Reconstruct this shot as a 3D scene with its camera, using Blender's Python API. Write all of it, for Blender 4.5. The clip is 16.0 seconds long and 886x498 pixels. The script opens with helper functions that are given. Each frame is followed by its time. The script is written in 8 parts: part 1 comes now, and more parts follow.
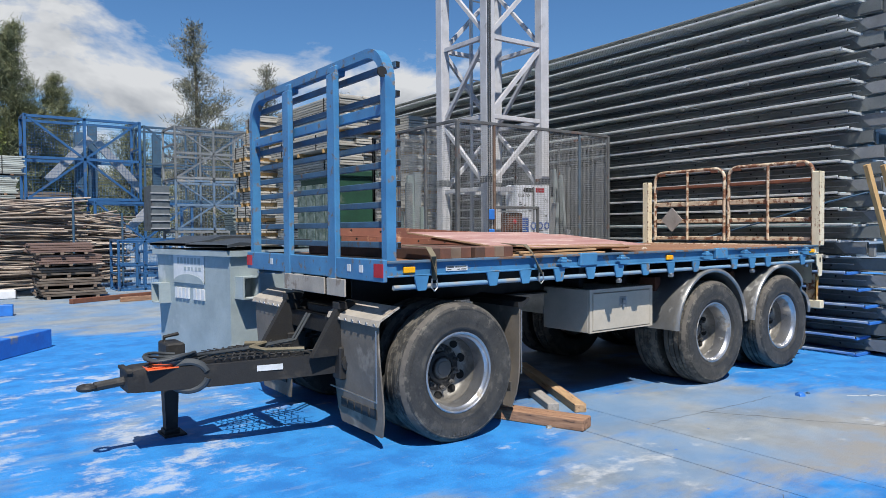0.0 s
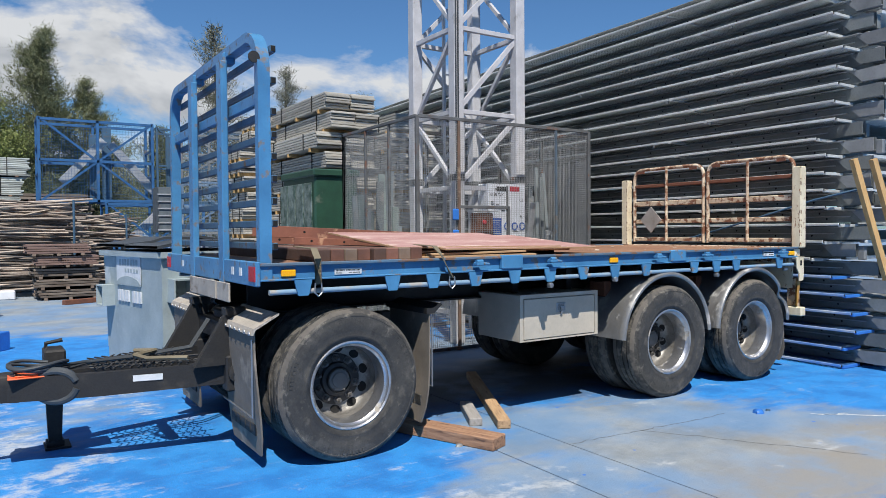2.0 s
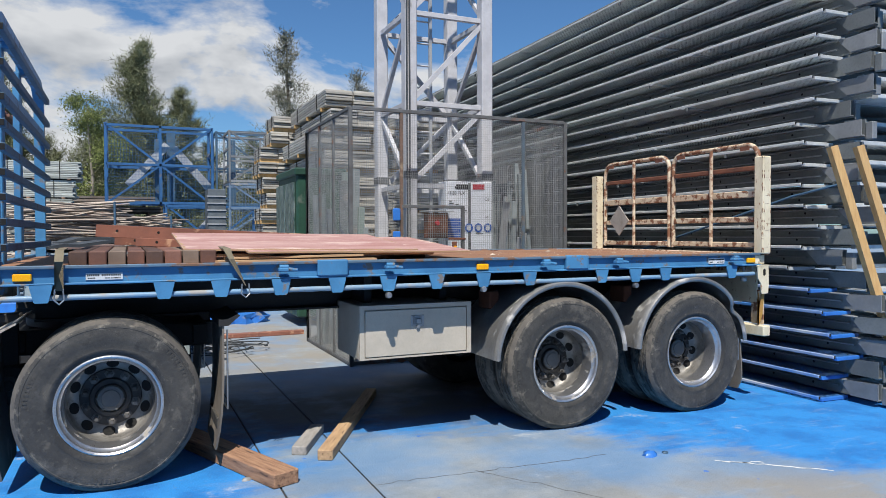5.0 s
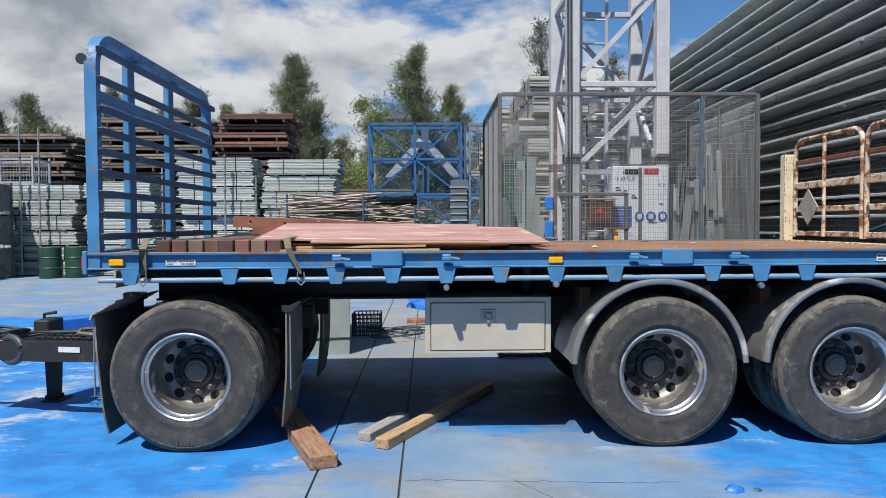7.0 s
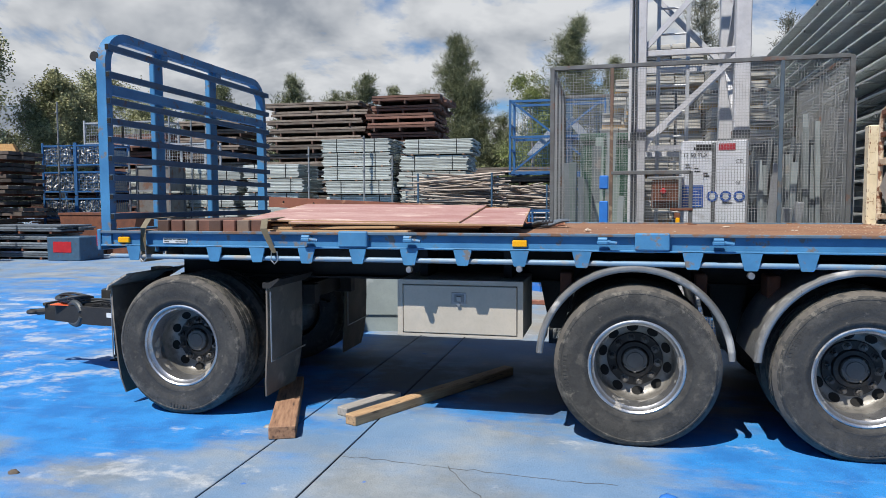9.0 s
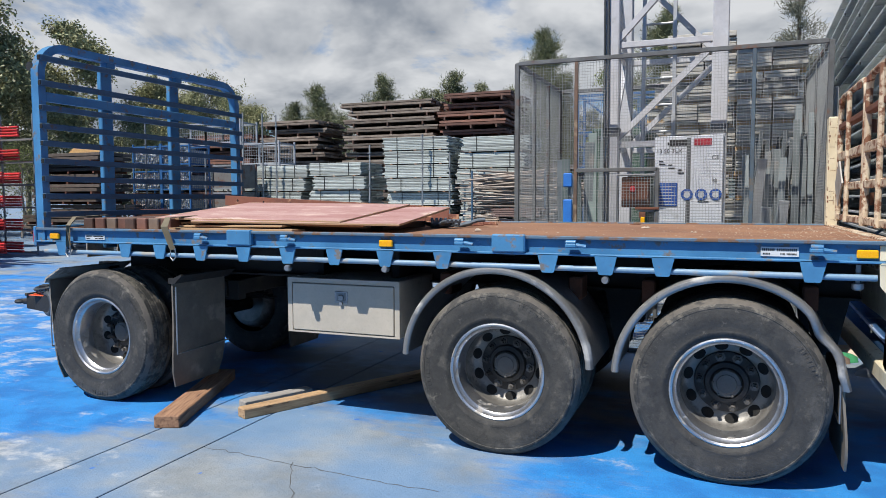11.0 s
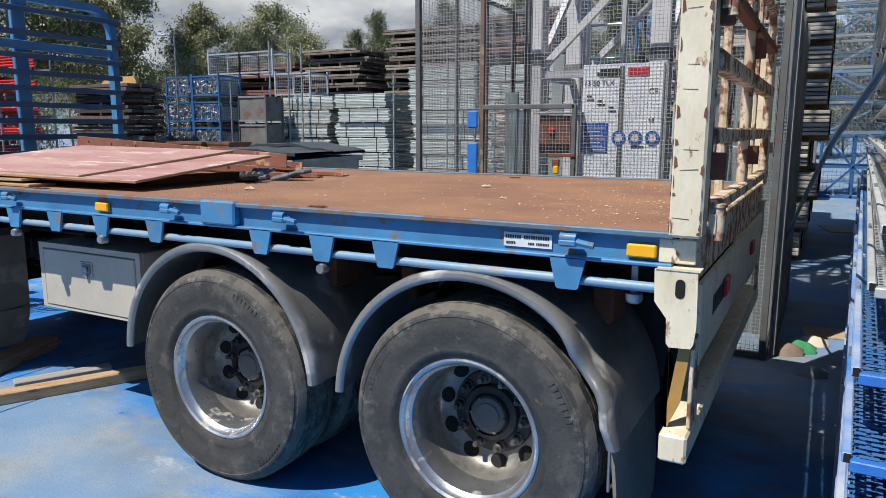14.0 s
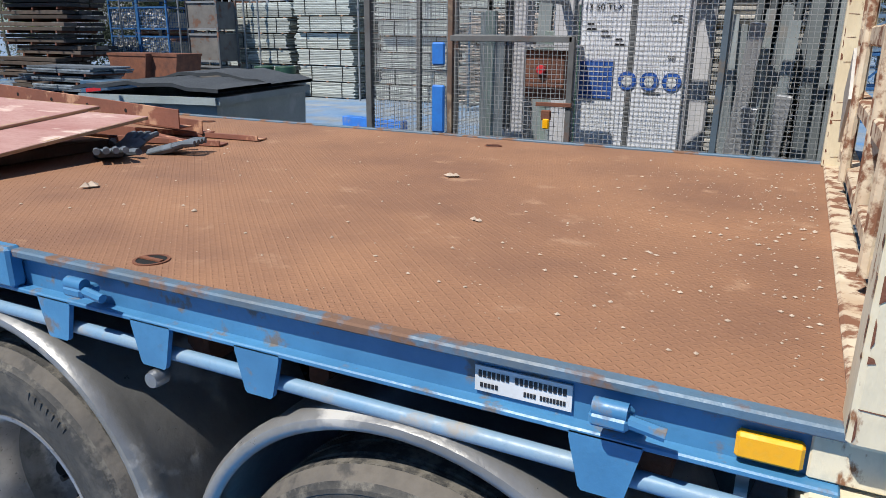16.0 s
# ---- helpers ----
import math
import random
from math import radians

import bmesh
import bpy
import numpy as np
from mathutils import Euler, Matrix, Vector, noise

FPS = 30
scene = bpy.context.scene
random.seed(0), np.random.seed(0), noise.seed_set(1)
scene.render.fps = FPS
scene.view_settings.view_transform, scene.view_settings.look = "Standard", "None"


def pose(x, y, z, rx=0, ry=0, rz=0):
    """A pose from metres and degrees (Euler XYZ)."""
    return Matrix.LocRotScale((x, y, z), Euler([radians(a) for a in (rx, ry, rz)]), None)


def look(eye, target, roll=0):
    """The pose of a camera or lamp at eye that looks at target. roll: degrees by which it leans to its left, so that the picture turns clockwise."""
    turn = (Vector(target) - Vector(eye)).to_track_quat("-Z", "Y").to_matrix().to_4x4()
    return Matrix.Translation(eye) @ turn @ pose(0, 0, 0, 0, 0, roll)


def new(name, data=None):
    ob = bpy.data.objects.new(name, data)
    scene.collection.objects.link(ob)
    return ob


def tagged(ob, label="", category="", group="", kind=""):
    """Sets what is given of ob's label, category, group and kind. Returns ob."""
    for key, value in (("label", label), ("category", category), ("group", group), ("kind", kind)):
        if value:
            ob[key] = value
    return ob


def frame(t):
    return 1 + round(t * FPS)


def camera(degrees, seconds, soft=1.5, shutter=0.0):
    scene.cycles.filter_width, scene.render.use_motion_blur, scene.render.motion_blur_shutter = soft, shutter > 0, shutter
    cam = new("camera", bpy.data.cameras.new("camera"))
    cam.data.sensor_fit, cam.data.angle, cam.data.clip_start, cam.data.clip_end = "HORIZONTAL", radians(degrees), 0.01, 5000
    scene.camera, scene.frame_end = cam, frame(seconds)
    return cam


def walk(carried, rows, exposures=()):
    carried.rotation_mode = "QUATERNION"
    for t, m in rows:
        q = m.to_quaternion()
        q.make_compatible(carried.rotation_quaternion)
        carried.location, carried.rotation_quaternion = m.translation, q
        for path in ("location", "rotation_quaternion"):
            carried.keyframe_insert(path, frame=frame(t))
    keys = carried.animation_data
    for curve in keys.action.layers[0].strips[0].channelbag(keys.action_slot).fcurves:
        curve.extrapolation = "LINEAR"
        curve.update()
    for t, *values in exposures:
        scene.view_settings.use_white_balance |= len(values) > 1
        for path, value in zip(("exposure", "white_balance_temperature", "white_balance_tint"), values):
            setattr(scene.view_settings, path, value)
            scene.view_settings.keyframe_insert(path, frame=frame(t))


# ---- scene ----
cam = camera(64.3, 16.0, soft=0.6)
PATH = [
    (0, (0.025, 0.161, 1.508), (1.204, 1.775, 1.451), -0.4),
    (0.5, (0.279, 0.095, 1.506), (1.448, 1.717, 1.452), -0.4),
    (1, (0.525, 0.005, 1.505), (1.664, 1.648, 1.455), -0.4),
    (1.5, (0.784, -0.013, 1.498), (1.908, 1.64, 1.445), -0.4),
    (2, (1.07, -0.039, 1.487), (2.157, 1.639, 1.436), -0.4),
    (2.5, (1.391, -0.169, 1.503), (2.402, 1.556, 1.457), -0.5),
    (3, (1.722, -0.232, 1.488), (2.679, 1.524, 1.444), -0.4),
    (3.5, (2.073, -0.274, 1.485), (3.021, 1.487, 1.439), -0.3),
    (3.7, (2.22, -0.302, 1.49), (3.168, 1.458, 1.444), -0.3),
    (5.8, (3.704, -0.378, 1.457), (4.346, 1.515, 1.394), -0.1),
    (6, (3.842, -0.413, 1.48), (4.44, 1.494, 1.406), -0.1),
    (6.5, (4.219, -0.419, 1.467), (4.679, 1.527, 1.399), -0.1),
    (7, (4.609, -0.448, 1.474), (4.653, 1.55, 1.402), -0.3),
    (7.5, (4.97, -0.406, 1.474), (4.862, 1.589, 1.388), -0.2),
    (8, (5.328, -0.385, 1.481), (5.12, 1.602, 1.395), -0.2),
    (8.5, (5.644, -0.355, 1.492), (5.261, 1.605, 1.382), -0.1),
    (9, (5.968, -0.266, 1.495), (5.515, 1.677, 1.362), -0.2),
    (9.2, (6.089, -0.233, 1.482), (5.616, 1.706, 1.354), -0.2),
    (11.3, (7.557, 0.309, 1.51), (6.769, 2.141, 1.356), -0.2),
    (11.5, (7.661, 0.398, 1.497), (6.839, 2.213, 1.333), -0.2),
    (12, (7.897, 0.648, 1.493), (6.97, 2.412, 1.325), -0.1),
    (12.5, (8.182, 0.902, 1.498), (7.224, 2.649, 1.328), -0.2),
    (13, (8.355, 1.178, 1.514), (7.396, 2.924, 1.335), -0.1),
    (13.5, (8.461, 1.526, 1.552), (7.51, 3.274, 1.347), 0.0),
    (14, (8.513, 1.895, 1.607), (7.573, 3.628, 1.273), 0.1),
    (14.5, (8.416, 2.237, 1.673), (7.493, 3.952, 1.218), 0.4),
    (15, (8.289, 2.563, 1.747), (7.378, 4.258, 1.202), 0.4),
    (15.5, (8.17, 2.871, 1.791), (7.264, 4.559, 1.216), 0.2),
    (16, (7.994, 3.082, 1.81), (7.146, 4.796, 1.226), 0.5),
]
walk(cam, [(t, look(eye, target, roll)) for t, eye, target, roll in PATH])

# ---- world, sun, exposure ----
SUN_DIR = Vector((-0.28, -0.59, 1.0)).normalized()
world = bpy.data.worlds.new("sky")
scene.world = world
world.use_nodes = True
wn, wl = world.node_tree.nodes, world.node_tree.links
wn.clear()


def wnode(kind, operation=""):
    n = wn.new(kind)
    if operation:
        n.operation = operation
    return n


def wmix(blend):
    n = wn.new("ShaderNodeMix")
    n.data_type, n.blend_type = "RGBA", blend
    return n


w_out = wnode("ShaderNodeOutputWorld")
w_bg = wnode("ShaderNodeBackground")
w_sky = wnode("ShaderNodeTexSky")
w_sky.sky_type, w_sky.sun_disc = "NISHITA", False
w_sky.sun_elevation = math.asin(SUN_DIR.z)
w_sky.sun_rotation = math.atan2(SUN_DIR.x, SUN_DIR.y)
w_sky.air_density, w_sky.dust_density, w_sky.ozone_density = 1.0, 0.4, 2.0
w_co = wnode("ShaderNodeTexCoord")
w_sep = wnode("ShaderNodeSeparateXYZ")
wl.new(w_co.outputs["Generated"], w_sep.inputs[0])
w_add = wnode("ShaderNodeMath", operation="ADD")
w_add.inputs[1].default_value = 0.34
w_max = wnode("ShaderNodeMath", operation="MAXIMUM")
w_max.inputs[1].default_value = 0.03
wl.new(w_sep.outputs[2], w_add.inputs[0])
wl.new(w_add.outputs[0], w_max.inputs[0])
w_dx, w_dy = wnode("ShaderNodeMath", operation="DIVIDE"), wnode("ShaderNodeMath", operation="DIVIDE")
wl.new(w_sep.outputs[0], w_dx.inputs[0])
wl.new(w_sep.outputs[1], w_dy.inputs[0])
wl.new(w_max.outputs[0], w_dx.inputs[1])
wl.new(w_max.outputs[0], w_dy.inputs[1])
w_com = wnode("ShaderNodeCombineXYZ")
wl.new(w_dx.outputs[0], w_com.inputs[0])
wl.new(w_dy.outputs[0], w_com.inputs[1])
w_map = wnode("ShaderNodeMapping")
w_map.inputs["Location"].default_value = (3.1, 1.7, 0.0)
wl.new(w_com.outputs[0], w_map.inputs[0])
w_n1 = wnode("ShaderNodeTexNoise")
w_n1.inputs["Scale"].default_value, w_n1.inputs["Detail"].default_value, w_n1.inputs["Roughness"].default_value = 2.3, 12, 0.58
w_n1.inputs["Distortion"].default_value = 0.25
wl.new(w_map.outputs[0], w_n1.inputs["Vector"])
# clouds thicken towards -x
w_bias = wnode("ShaderNodeMath", operation="MULTIPLY_ADD")
w_bias.inputs[1].default_value = -0.20
wl.new(w_sep.outputs[0], w_bias.inputs[0])
wl.new(w_n1.outputs["Fac"], w_bias.inputs[2])
w_r1 = wnode("ShaderNodeValToRGB")
w_r1.color_ramp.elements[0].position, w_r1.color_ramp.elements[1].position = 0.462, 0.572
# the sky clears towards the zenith
w_clear = wnode("ShaderNodeMapRange")
w_clear.inputs["From Min"].default_value, w_clear.inputs["From Max"].default_value = 0.24, 0.55
w_clear.inputs["To Min"].default_value, w_clear.inputs["To Max"].default_value = 0.0, 0.15
wl.new(w_sep.outputs[2], w_clear.inputs["Value"])
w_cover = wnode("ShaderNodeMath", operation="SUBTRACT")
# thins the unseen clouds towards -y to darken fill on faces turned that way
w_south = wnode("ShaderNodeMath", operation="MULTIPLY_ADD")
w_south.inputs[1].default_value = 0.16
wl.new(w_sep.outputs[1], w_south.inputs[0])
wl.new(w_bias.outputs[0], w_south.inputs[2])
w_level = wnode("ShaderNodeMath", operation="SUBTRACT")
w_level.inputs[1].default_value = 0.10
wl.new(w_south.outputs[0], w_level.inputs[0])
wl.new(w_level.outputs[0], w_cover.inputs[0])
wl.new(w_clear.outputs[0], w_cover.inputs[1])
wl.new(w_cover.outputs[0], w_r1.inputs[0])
# lit tops and grey undersides: compare the cloud with itself a little higher up
w_up = wnode("ShaderNodeVectorMath", operation="SCALE")
w_up.inputs["Scale"].default_value = 0.95
wl.new(w_com.outputs[0], w_up.inputs[0])
w_map2 = wnode("ShaderNodeMapping")
w_map2.inputs["Location"].default_value = (3.1, 1.7, 0.0)
wl.new(w_up.outputs[0], w_map2.inputs[0])
w_n2 = wnode("ShaderNodeTexNoise")
w_n2.inputs["Scale"].default_value, w_n2.inputs["Detail"].default_value, w_n2.inputs["Roughness"].default_value = 2.3, 5, 0.55
w_n2.inputs["Distortion"].default_value = 0.25
wl.new(w_map2.outputs[0], w_n2.inputs["Vector"])
w_rise = wnode("ShaderNodeMath", operation="SUBTRACT")
wl.new(w_n1.outputs["Fac"], w_rise.inputs[0])
wl.new(w_n2.outputs["Fac"], w_rise.inputs[1])
w_lit = wnode("ShaderNodeMath", operation="MULTIPLY_ADD")
w_lit.inputs[1].default_value = -1.6
wl.new(w_rise.outputs[0], w_lit.inputs[0])
wl.new(w_bias.outputs[0], w_lit.inputs[2])
w_r2 = wnode("ShaderNodeValToRGB")
w_r2.color_ramp.elements[0].position, w_r2.color_ramp.elements[0].color = 0.44, (11.2, 11.5, 11.9, 1)
w_r2.color_ramp.elements[1].position, w_r2.color_ramp.elements[1].color = 0.78, (4.6, 5.15, 6.0, 1)
wl.new(w_lit.outputs[0], w_r2.inputs[0])
w_tint = wmix("MULTIPLY")
w_tint.inputs["Factor"].default_value = 1.0
w_tint.inputs[7].default_value = (0.87, 1.33, 1.76, 1)
wl.new(w_sky.outputs[0], w_tint.inputs[6])
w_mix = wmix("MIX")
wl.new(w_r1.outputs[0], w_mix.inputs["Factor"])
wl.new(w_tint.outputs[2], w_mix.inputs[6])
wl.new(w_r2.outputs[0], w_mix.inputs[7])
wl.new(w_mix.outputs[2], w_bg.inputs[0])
w_bg.inputs[1].default_value = 0.062
wl.new(w_bg.outputs[0], w_out.inputs[0])

sun_data = bpy.data.lights.new("sun", "SUN")
sun_data.energy, sun_data.angle, sun_data.color = 6.1, radians(0.55), (1.0, 0.95, 0.87)
sun = new("sun", sun_data)
sun.matrix_basis = look(SUN_DIR * 100, (0, 0, 0))


# ---- materials ----
def surface(name, a, b=None, rough=0.6, metal=0.0, scale=6.0, fine=60.0, bump=0.15, wear=None, amount=0.5,
            wear_scale=3.0, stretch=(1, 1, 1), each=0.0, rough_var=0.15, coat=0.0):
    """Two-scale noise colour with fine relief, and patches of wear where wear is a colour."""
    m = bpy.data.materials.new(name)
    m.use_nodes = True
    n, l = m.node_tree.nodes, m.node_tree.links
    bs = n["Principled BSDF"]
    b = b or tuple(c * 0.72 for c in a)
    co = n.new("ShaderNodeTexCoord")
    mp = n.new("ShaderNodeMapping")
    mp.inputs["Scale"].default_value = stretch
    l.new(co.outputs["Object"], mp.inputs[0])
    info = n.new("ShaderNodeObjectInfo")
    off = n.new("ShaderNodeVectorMath")
    off.operation = "ADD"
    rnd = n.new("ShaderNodeMath")
    rnd.operation = "MULTIPLY"
    rnd.inputs[1].default_value = 37.0
    l.new(info.outputs["Random"], rnd.inputs[0])
    l.new(mp.outputs[0], off.inputs[0])
    l.new(rnd.outputs[0], off.inputs[1])

    def noise_node(s, detail):
        t = n.new("ShaderNodeTexNoise")
        t.inputs["Scale"].default_value, t.inputs["Detail"].default_value = s, detail
        t.inputs["Roughness"].default_value = 0.6
        l.new(off.outputs[0], t.inputs["Vector"])
        return t.outputs["Fac"]

    def ramp(src, p0, p1):
        r = n.new("ShaderNodeMapRange")
        r.inputs["From Min"].default_value, r.inputs["From Max"].default_value = p0, p1
        l.new(src, r.inputs["Value"])
        return r.outputs[0]

    def mix(f, c0, c1):
        x = n.new("ShaderNodeMix")
        x.data_type = "RGBA"
        for src, i in ((f, 0), (c0, 6), (c1, 7)):
            if isinstance(src, (tuple, float, int)):
                x.inputs[i].default_value = (*src, 1) if isinstance(src, tuple) else src
            else:
                l.new(src, x.inputs[i])
        return x.outputs[2]

    big, small = noise_node(scale, 5), noise_node(fine, 4)
    col = mix(ramp(big, 0.34, 0.66), a, b)
    dark = tuple(c * 0.7 for c in a)
    f2 = n.new("ShaderNodeMath")
    f2.operation = "MULTIPLY"
    f2.inputs[1].default_value = 0.45
    l.new(ramp(small, 0.5, 0.8), f2.inputs[0])
    col = mix(f2.outputs[0], col, dark)
    if each:
        hsv = n.new("ShaderNodeHueSaturation")
        val = n.new("ShaderNodeMapRange")
        val.inputs["To Min"].default_value, val.inputs["To Max"].default_value = 1 - each, 1 + each
        l.new(info.outputs["Random"], val.inputs["Value"])
        l.new(val.outputs[0], hsv.inputs["Value"])
        l.new(col, hsv.inputs["Color"])
        col = hsv.outputs[0]
    rg = n.new("ShaderNodeMapRange")
    rg.inputs["To Min"].default_value, rg.inputs["To Max"].default_value = max(0.03, rough - rough_var), min(1, rough + rough_var)
    l.new(small, rg.inputs["Value"])
    rough_out = rg.outputs[0]
    if wear:
        ws = noise_node(wear_scale, 8)
        wf = ramp(ws, 0.72 - 0.4 * amount, 0.80 - 0.4 * amount)
        col = mix(wf, col, wear)
        if metal > 0:
            mm = n.new("ShaderNodeMath")
            mm.operation = "MULTIPLY_ADD"
            mm.inputs[1].default_value, mm.inputs[2].default_value = -metal, metal
            l.new(wf, mm.inputs[0])
            l.new(mm.outputs[0], bs.inputs["Metallic"])
        rmix = n.new("ShaderNodeMix")
        l.new(wf, rmix.inputs[0])
        l.new(rough_out, rmix.inputs[2])
        rmix.inputs[3].default_value = 0.85
        rough_out = rmix.outputs[0]
    elif metal:
        bs.inputs["Metallic"].default_value = metal
    l.new(col, bs.inputs["Base Color"])
    l.new(rough_out, bs.inputs["Roughness"])
    bs.inputs["Coat Weight"].default_value = coat
    if bump:
        bp = n.new("ShaderNodeBump")
        bp.inputs["Strength"].default_value, bp.inputs["Distance"].default_value = bump, 0.01
        l.new(small, bp.inputs["Height"])
        l.new(bp.outputs[0], bs.inputs["Normal"])
    return m


RUST = (0.16, 0.06, 0.03)
BLUE = surface("blue_paint", (0.068, 0.235, 0.435), (0.046, 0.165, 0.325), 0.42, scale=4, fine=70, bump=0.08, wear=(0.16, 0.15, 0.145), amount=0.38, wear_scale=13)
RAIL_TOP = surface("worn_rail_edge", (0.085, 0.17, 0.26), (0.10, 0.13, 0.16), 0.5, scale=5, fine=70, bump=0.2, wear=(0.17, 0.095, 0.06), amount=0.52, wear_scale=9)
FRAME_BLUE = surface("frame_blue_paint", (0.030, 0.125, 0.30), (0.022, 0.085, 0.21), 0.5, wear=(0.15, 0.12, 0.10), amount=0.25)
DISH = surface("dusty_wheel_dish", (0.30, 0.287, 0.265), (0.19, 0.182, 0.168), 0.5, metal=0.5, scale=9, fine=60)
# dull blue, darkened further to carry the shade on the headboard bars
BLUE_DULL_SHADED = surface("dull_and_shaded_blue", (0.05, 0.115, 0.19), (0.04, 0.085, 0.14), 0.55, wear=(0.12, 0.08, 0.06), amount=0.3, wear_scale=9)
BLUE_BRIGHT = surface("bright_blue_paint", (0.03, 0.19, 0.60), (0.03, 0.14, 0.48), 0.45, wear=(0.25, 0.25, 0.26), amount=0.25)
CREAM = surface("cream_paint", (0.74, 0.67, 0.50), (0.60, 0.52, 0.36), 0.5, scale=9, fine=70, wear=(0.26, 0.12, 0.055), amount=0.27, wear_scale=34, stretch=(1, 1, 0.45))
CREAM_RUST = surface("rusty_cream_paint", (0.66, 0.58, 0.44), (0.47, 0.35, 0.24), 0.6, fine=80, wear=(0.20, 0.09, 0.05), amount=0.60, wear_scale=15)
RUST_STEEL = surface("rusted_steel", (0.20, 0.075, 0.04), (0.11, 0.045, 0.03), 0.85, fine=120, bump=0.3)
BLACK = surface("black_chassis_paint", (0.012, 0.012, 0.013), (0.020, 0.019, 0.018), 0.68, fine=80, wear=(0.045, 0.04, 0.035), amount=0.3)
RUBBER = surface("tyre_rubber", (0.029, 0.029, 0.029), (0.052, 0.050, 0.046), 0.72, scale=5, fine=60, bump=0.25, wear=(0.072, 0.068, 0.061), amount=0.36, wear_scale=11)
FLAP = surface("dusty_mudflap_rubber", (0.20, 0.172, 0.14), (0.13, 0.115, 0.098), 0.85, scale=4, fine=50, wear=(0.28, 0.245, 0.20), amount=0.35)
ROPE_BLUE = surface("worn_blue_rope_rail", (0.15, 0.28, 0.42), (0.24, 0.32, 0.39), 0.45, scale=4, fine=60, bump=0.08, wear=(0.30, 0.29, 0.27), amount=0.44, wear_scale=6)
SHOULDER = surface("dusty_tyre_shoulder", (0.13, 0.115, 0.098), (0.075, 0.07, 0.064), 0.85, scale=7, fine=40, bump=0.3, wear=(0.05, 0.048, 0.046), amount=0.45, wear_scale=9)
RIM = surface("alloy_rim", (0.62, 0.62, 0.63), (0.45, 0.45, 0.46), 0.32, metal=0.9, scale=9, fine=120, bump=0.05, wear=(0.30, 0.27, 0.23), amount=0.35, wear_scale=9)
HUB = surface("dusty_black_hub", (0.018, 0.018, 0.018), (0.035, 0.033, 0.031), 0.6, wear=(0.07, 0.065, 0.06), amount=0.35, wear_scale=12)
CAP = surface("grey_hub_cap", (0.13, 0.125, 0.115), (0.09, 0.085, 0.08), 0.7)
NUT = surface("dull_wheel_nut", (0.10, 0.096, 0.09), (0.055, 0.052, 0.05), 0.55, metal=0.3, each=0.6)
FENDER = surface("scuffed_grey_mudguard", (0.34, 0.337, 0.33), (0.22, 0.218, 0.213), 0.34, metal=0.5, scale=4, fine=40, wear=(0.42, 0.41, 0.39), amount=0.4, wear_scale=5)
TOOLBOX = surface("beige_grey_toolbox_paint", (0.50, 0.455, 0.385), (0.42, 0.385, 0.325), 0.5, fine=70, bump=0.04, wear=(0.25, 0.22, 0.19), amount=0.2)
STEEL = surface("zinc_steel", (0.45, 0.45, 0.45), (0.32, 0.32, 0.32), 0.4, metal=0.8, fine=120)
ALU = surface("dusty_aluminium", (0.50, 0.48, 0.45), (0.38, 0.36, 0.33), 0.5, metal=0.5, wear=(0.30, 0.27, 0.23), amount=0.35)
GALV = surface("galvanised_steel", (0.50, 0.51, 0.52), (0.38, 0.39, 0.41), 0.5, metal=0.45, scale=5, fine=40, each=0.15)
GALV_DULL = surface("weathered_galvanised", (0.29, 0.30, 0.305), (0.20, 0.21, 0.215), 0.6, metal=0.35, scale=4, fine=35, each=0.15)
DUSTY = surface("dusty_splash_plate", (0.46, 0.415, 0.355), (0.34, 0.31, 0.27), 0.7, metal=0.15, scale=5, fine=50, bump=0.4, wear=(0.24, 0.20, 0.165), amount=0.4, wear_scale=8)
TRAY_LIP = surface("bright_galvanised_edge", (0.68, 0.70, 0.70), (0.50, 0.52, 0.52), 0.45, metal=0.3, each=0.12)
LIP_BLUE = surface("half_blue_edge", (0.45, 0.50, 0.58), (0.05, 0.20, 0.55), 0.45, scale=2.2, fine=30)
WEB = surface("grey_steel_web", (0.15, 0.166, 0.166), (0.215, 0.23, 0.228), 0.6, metal=0.2, scale=3, fine=50, each=0.2)
TOWER = surface("pale_grey_tower_paint", (0.52, 0.52, 0.54), (0.42, 0.42, 0.44), 0.5, fine=60, wear=(0.28, 0.27, 0.27), amount=0.2)
WHITE = surface("white_panel_paint", (0.74, 0.76, 0.80), (0.66, 0.68, 0.72), 0.45, bump=0.03, wear=(0.45, 0.44, 0.42), amount=0.15)
WIRE = surface("galvanised_wire", (0.36, 0.37, 0.37), (0.27, 0.28, 0.28), 0.55, metal=0.2)
CAGE = surface("grey_cage_frame", (0.15, 0.16, 0.165), (0.10, 0.10, 0.10), 0.6, metal=0.3, wear=(0.17, 0.08, 0.05), amount=0.35)
CAGE_RUST = surface("rusty_cage_post", (0.17, 0.105, 0.075), (0.10, 0.075, 0.06), 0.75, wear=(0.26, 0.20, 0.14), amount=0.4, wear_scale=7)
CAGE_TEAL = surface("blue_grey_cage_post", (0.085, 0.125, 0.165), (0.065, 0.09, 0.115), 0.6, wear=(0.14, 0.12, 0.10), amount=0.35)
GREEN = surface("green_bin_paint", (0.02, 0.07, 0.042), (0.015, 0.05, 0.032), 0.5, wear=(0.10, 0.13, 0.10), amount=0.25)
SKIP = surface("grey_green_skip_paint", (0.34, 0.395, 0.40), (0.26, 0.31, 0.315), 0.55, scale=3, wear=(0.42, 0.46, 0.47), amount=0.35, wear_scale=2.5)
LID = surface("dark_plastic_lid", (0.05, 0.058, 0.065), (0.035, 0.04, 0.045), 0.5)
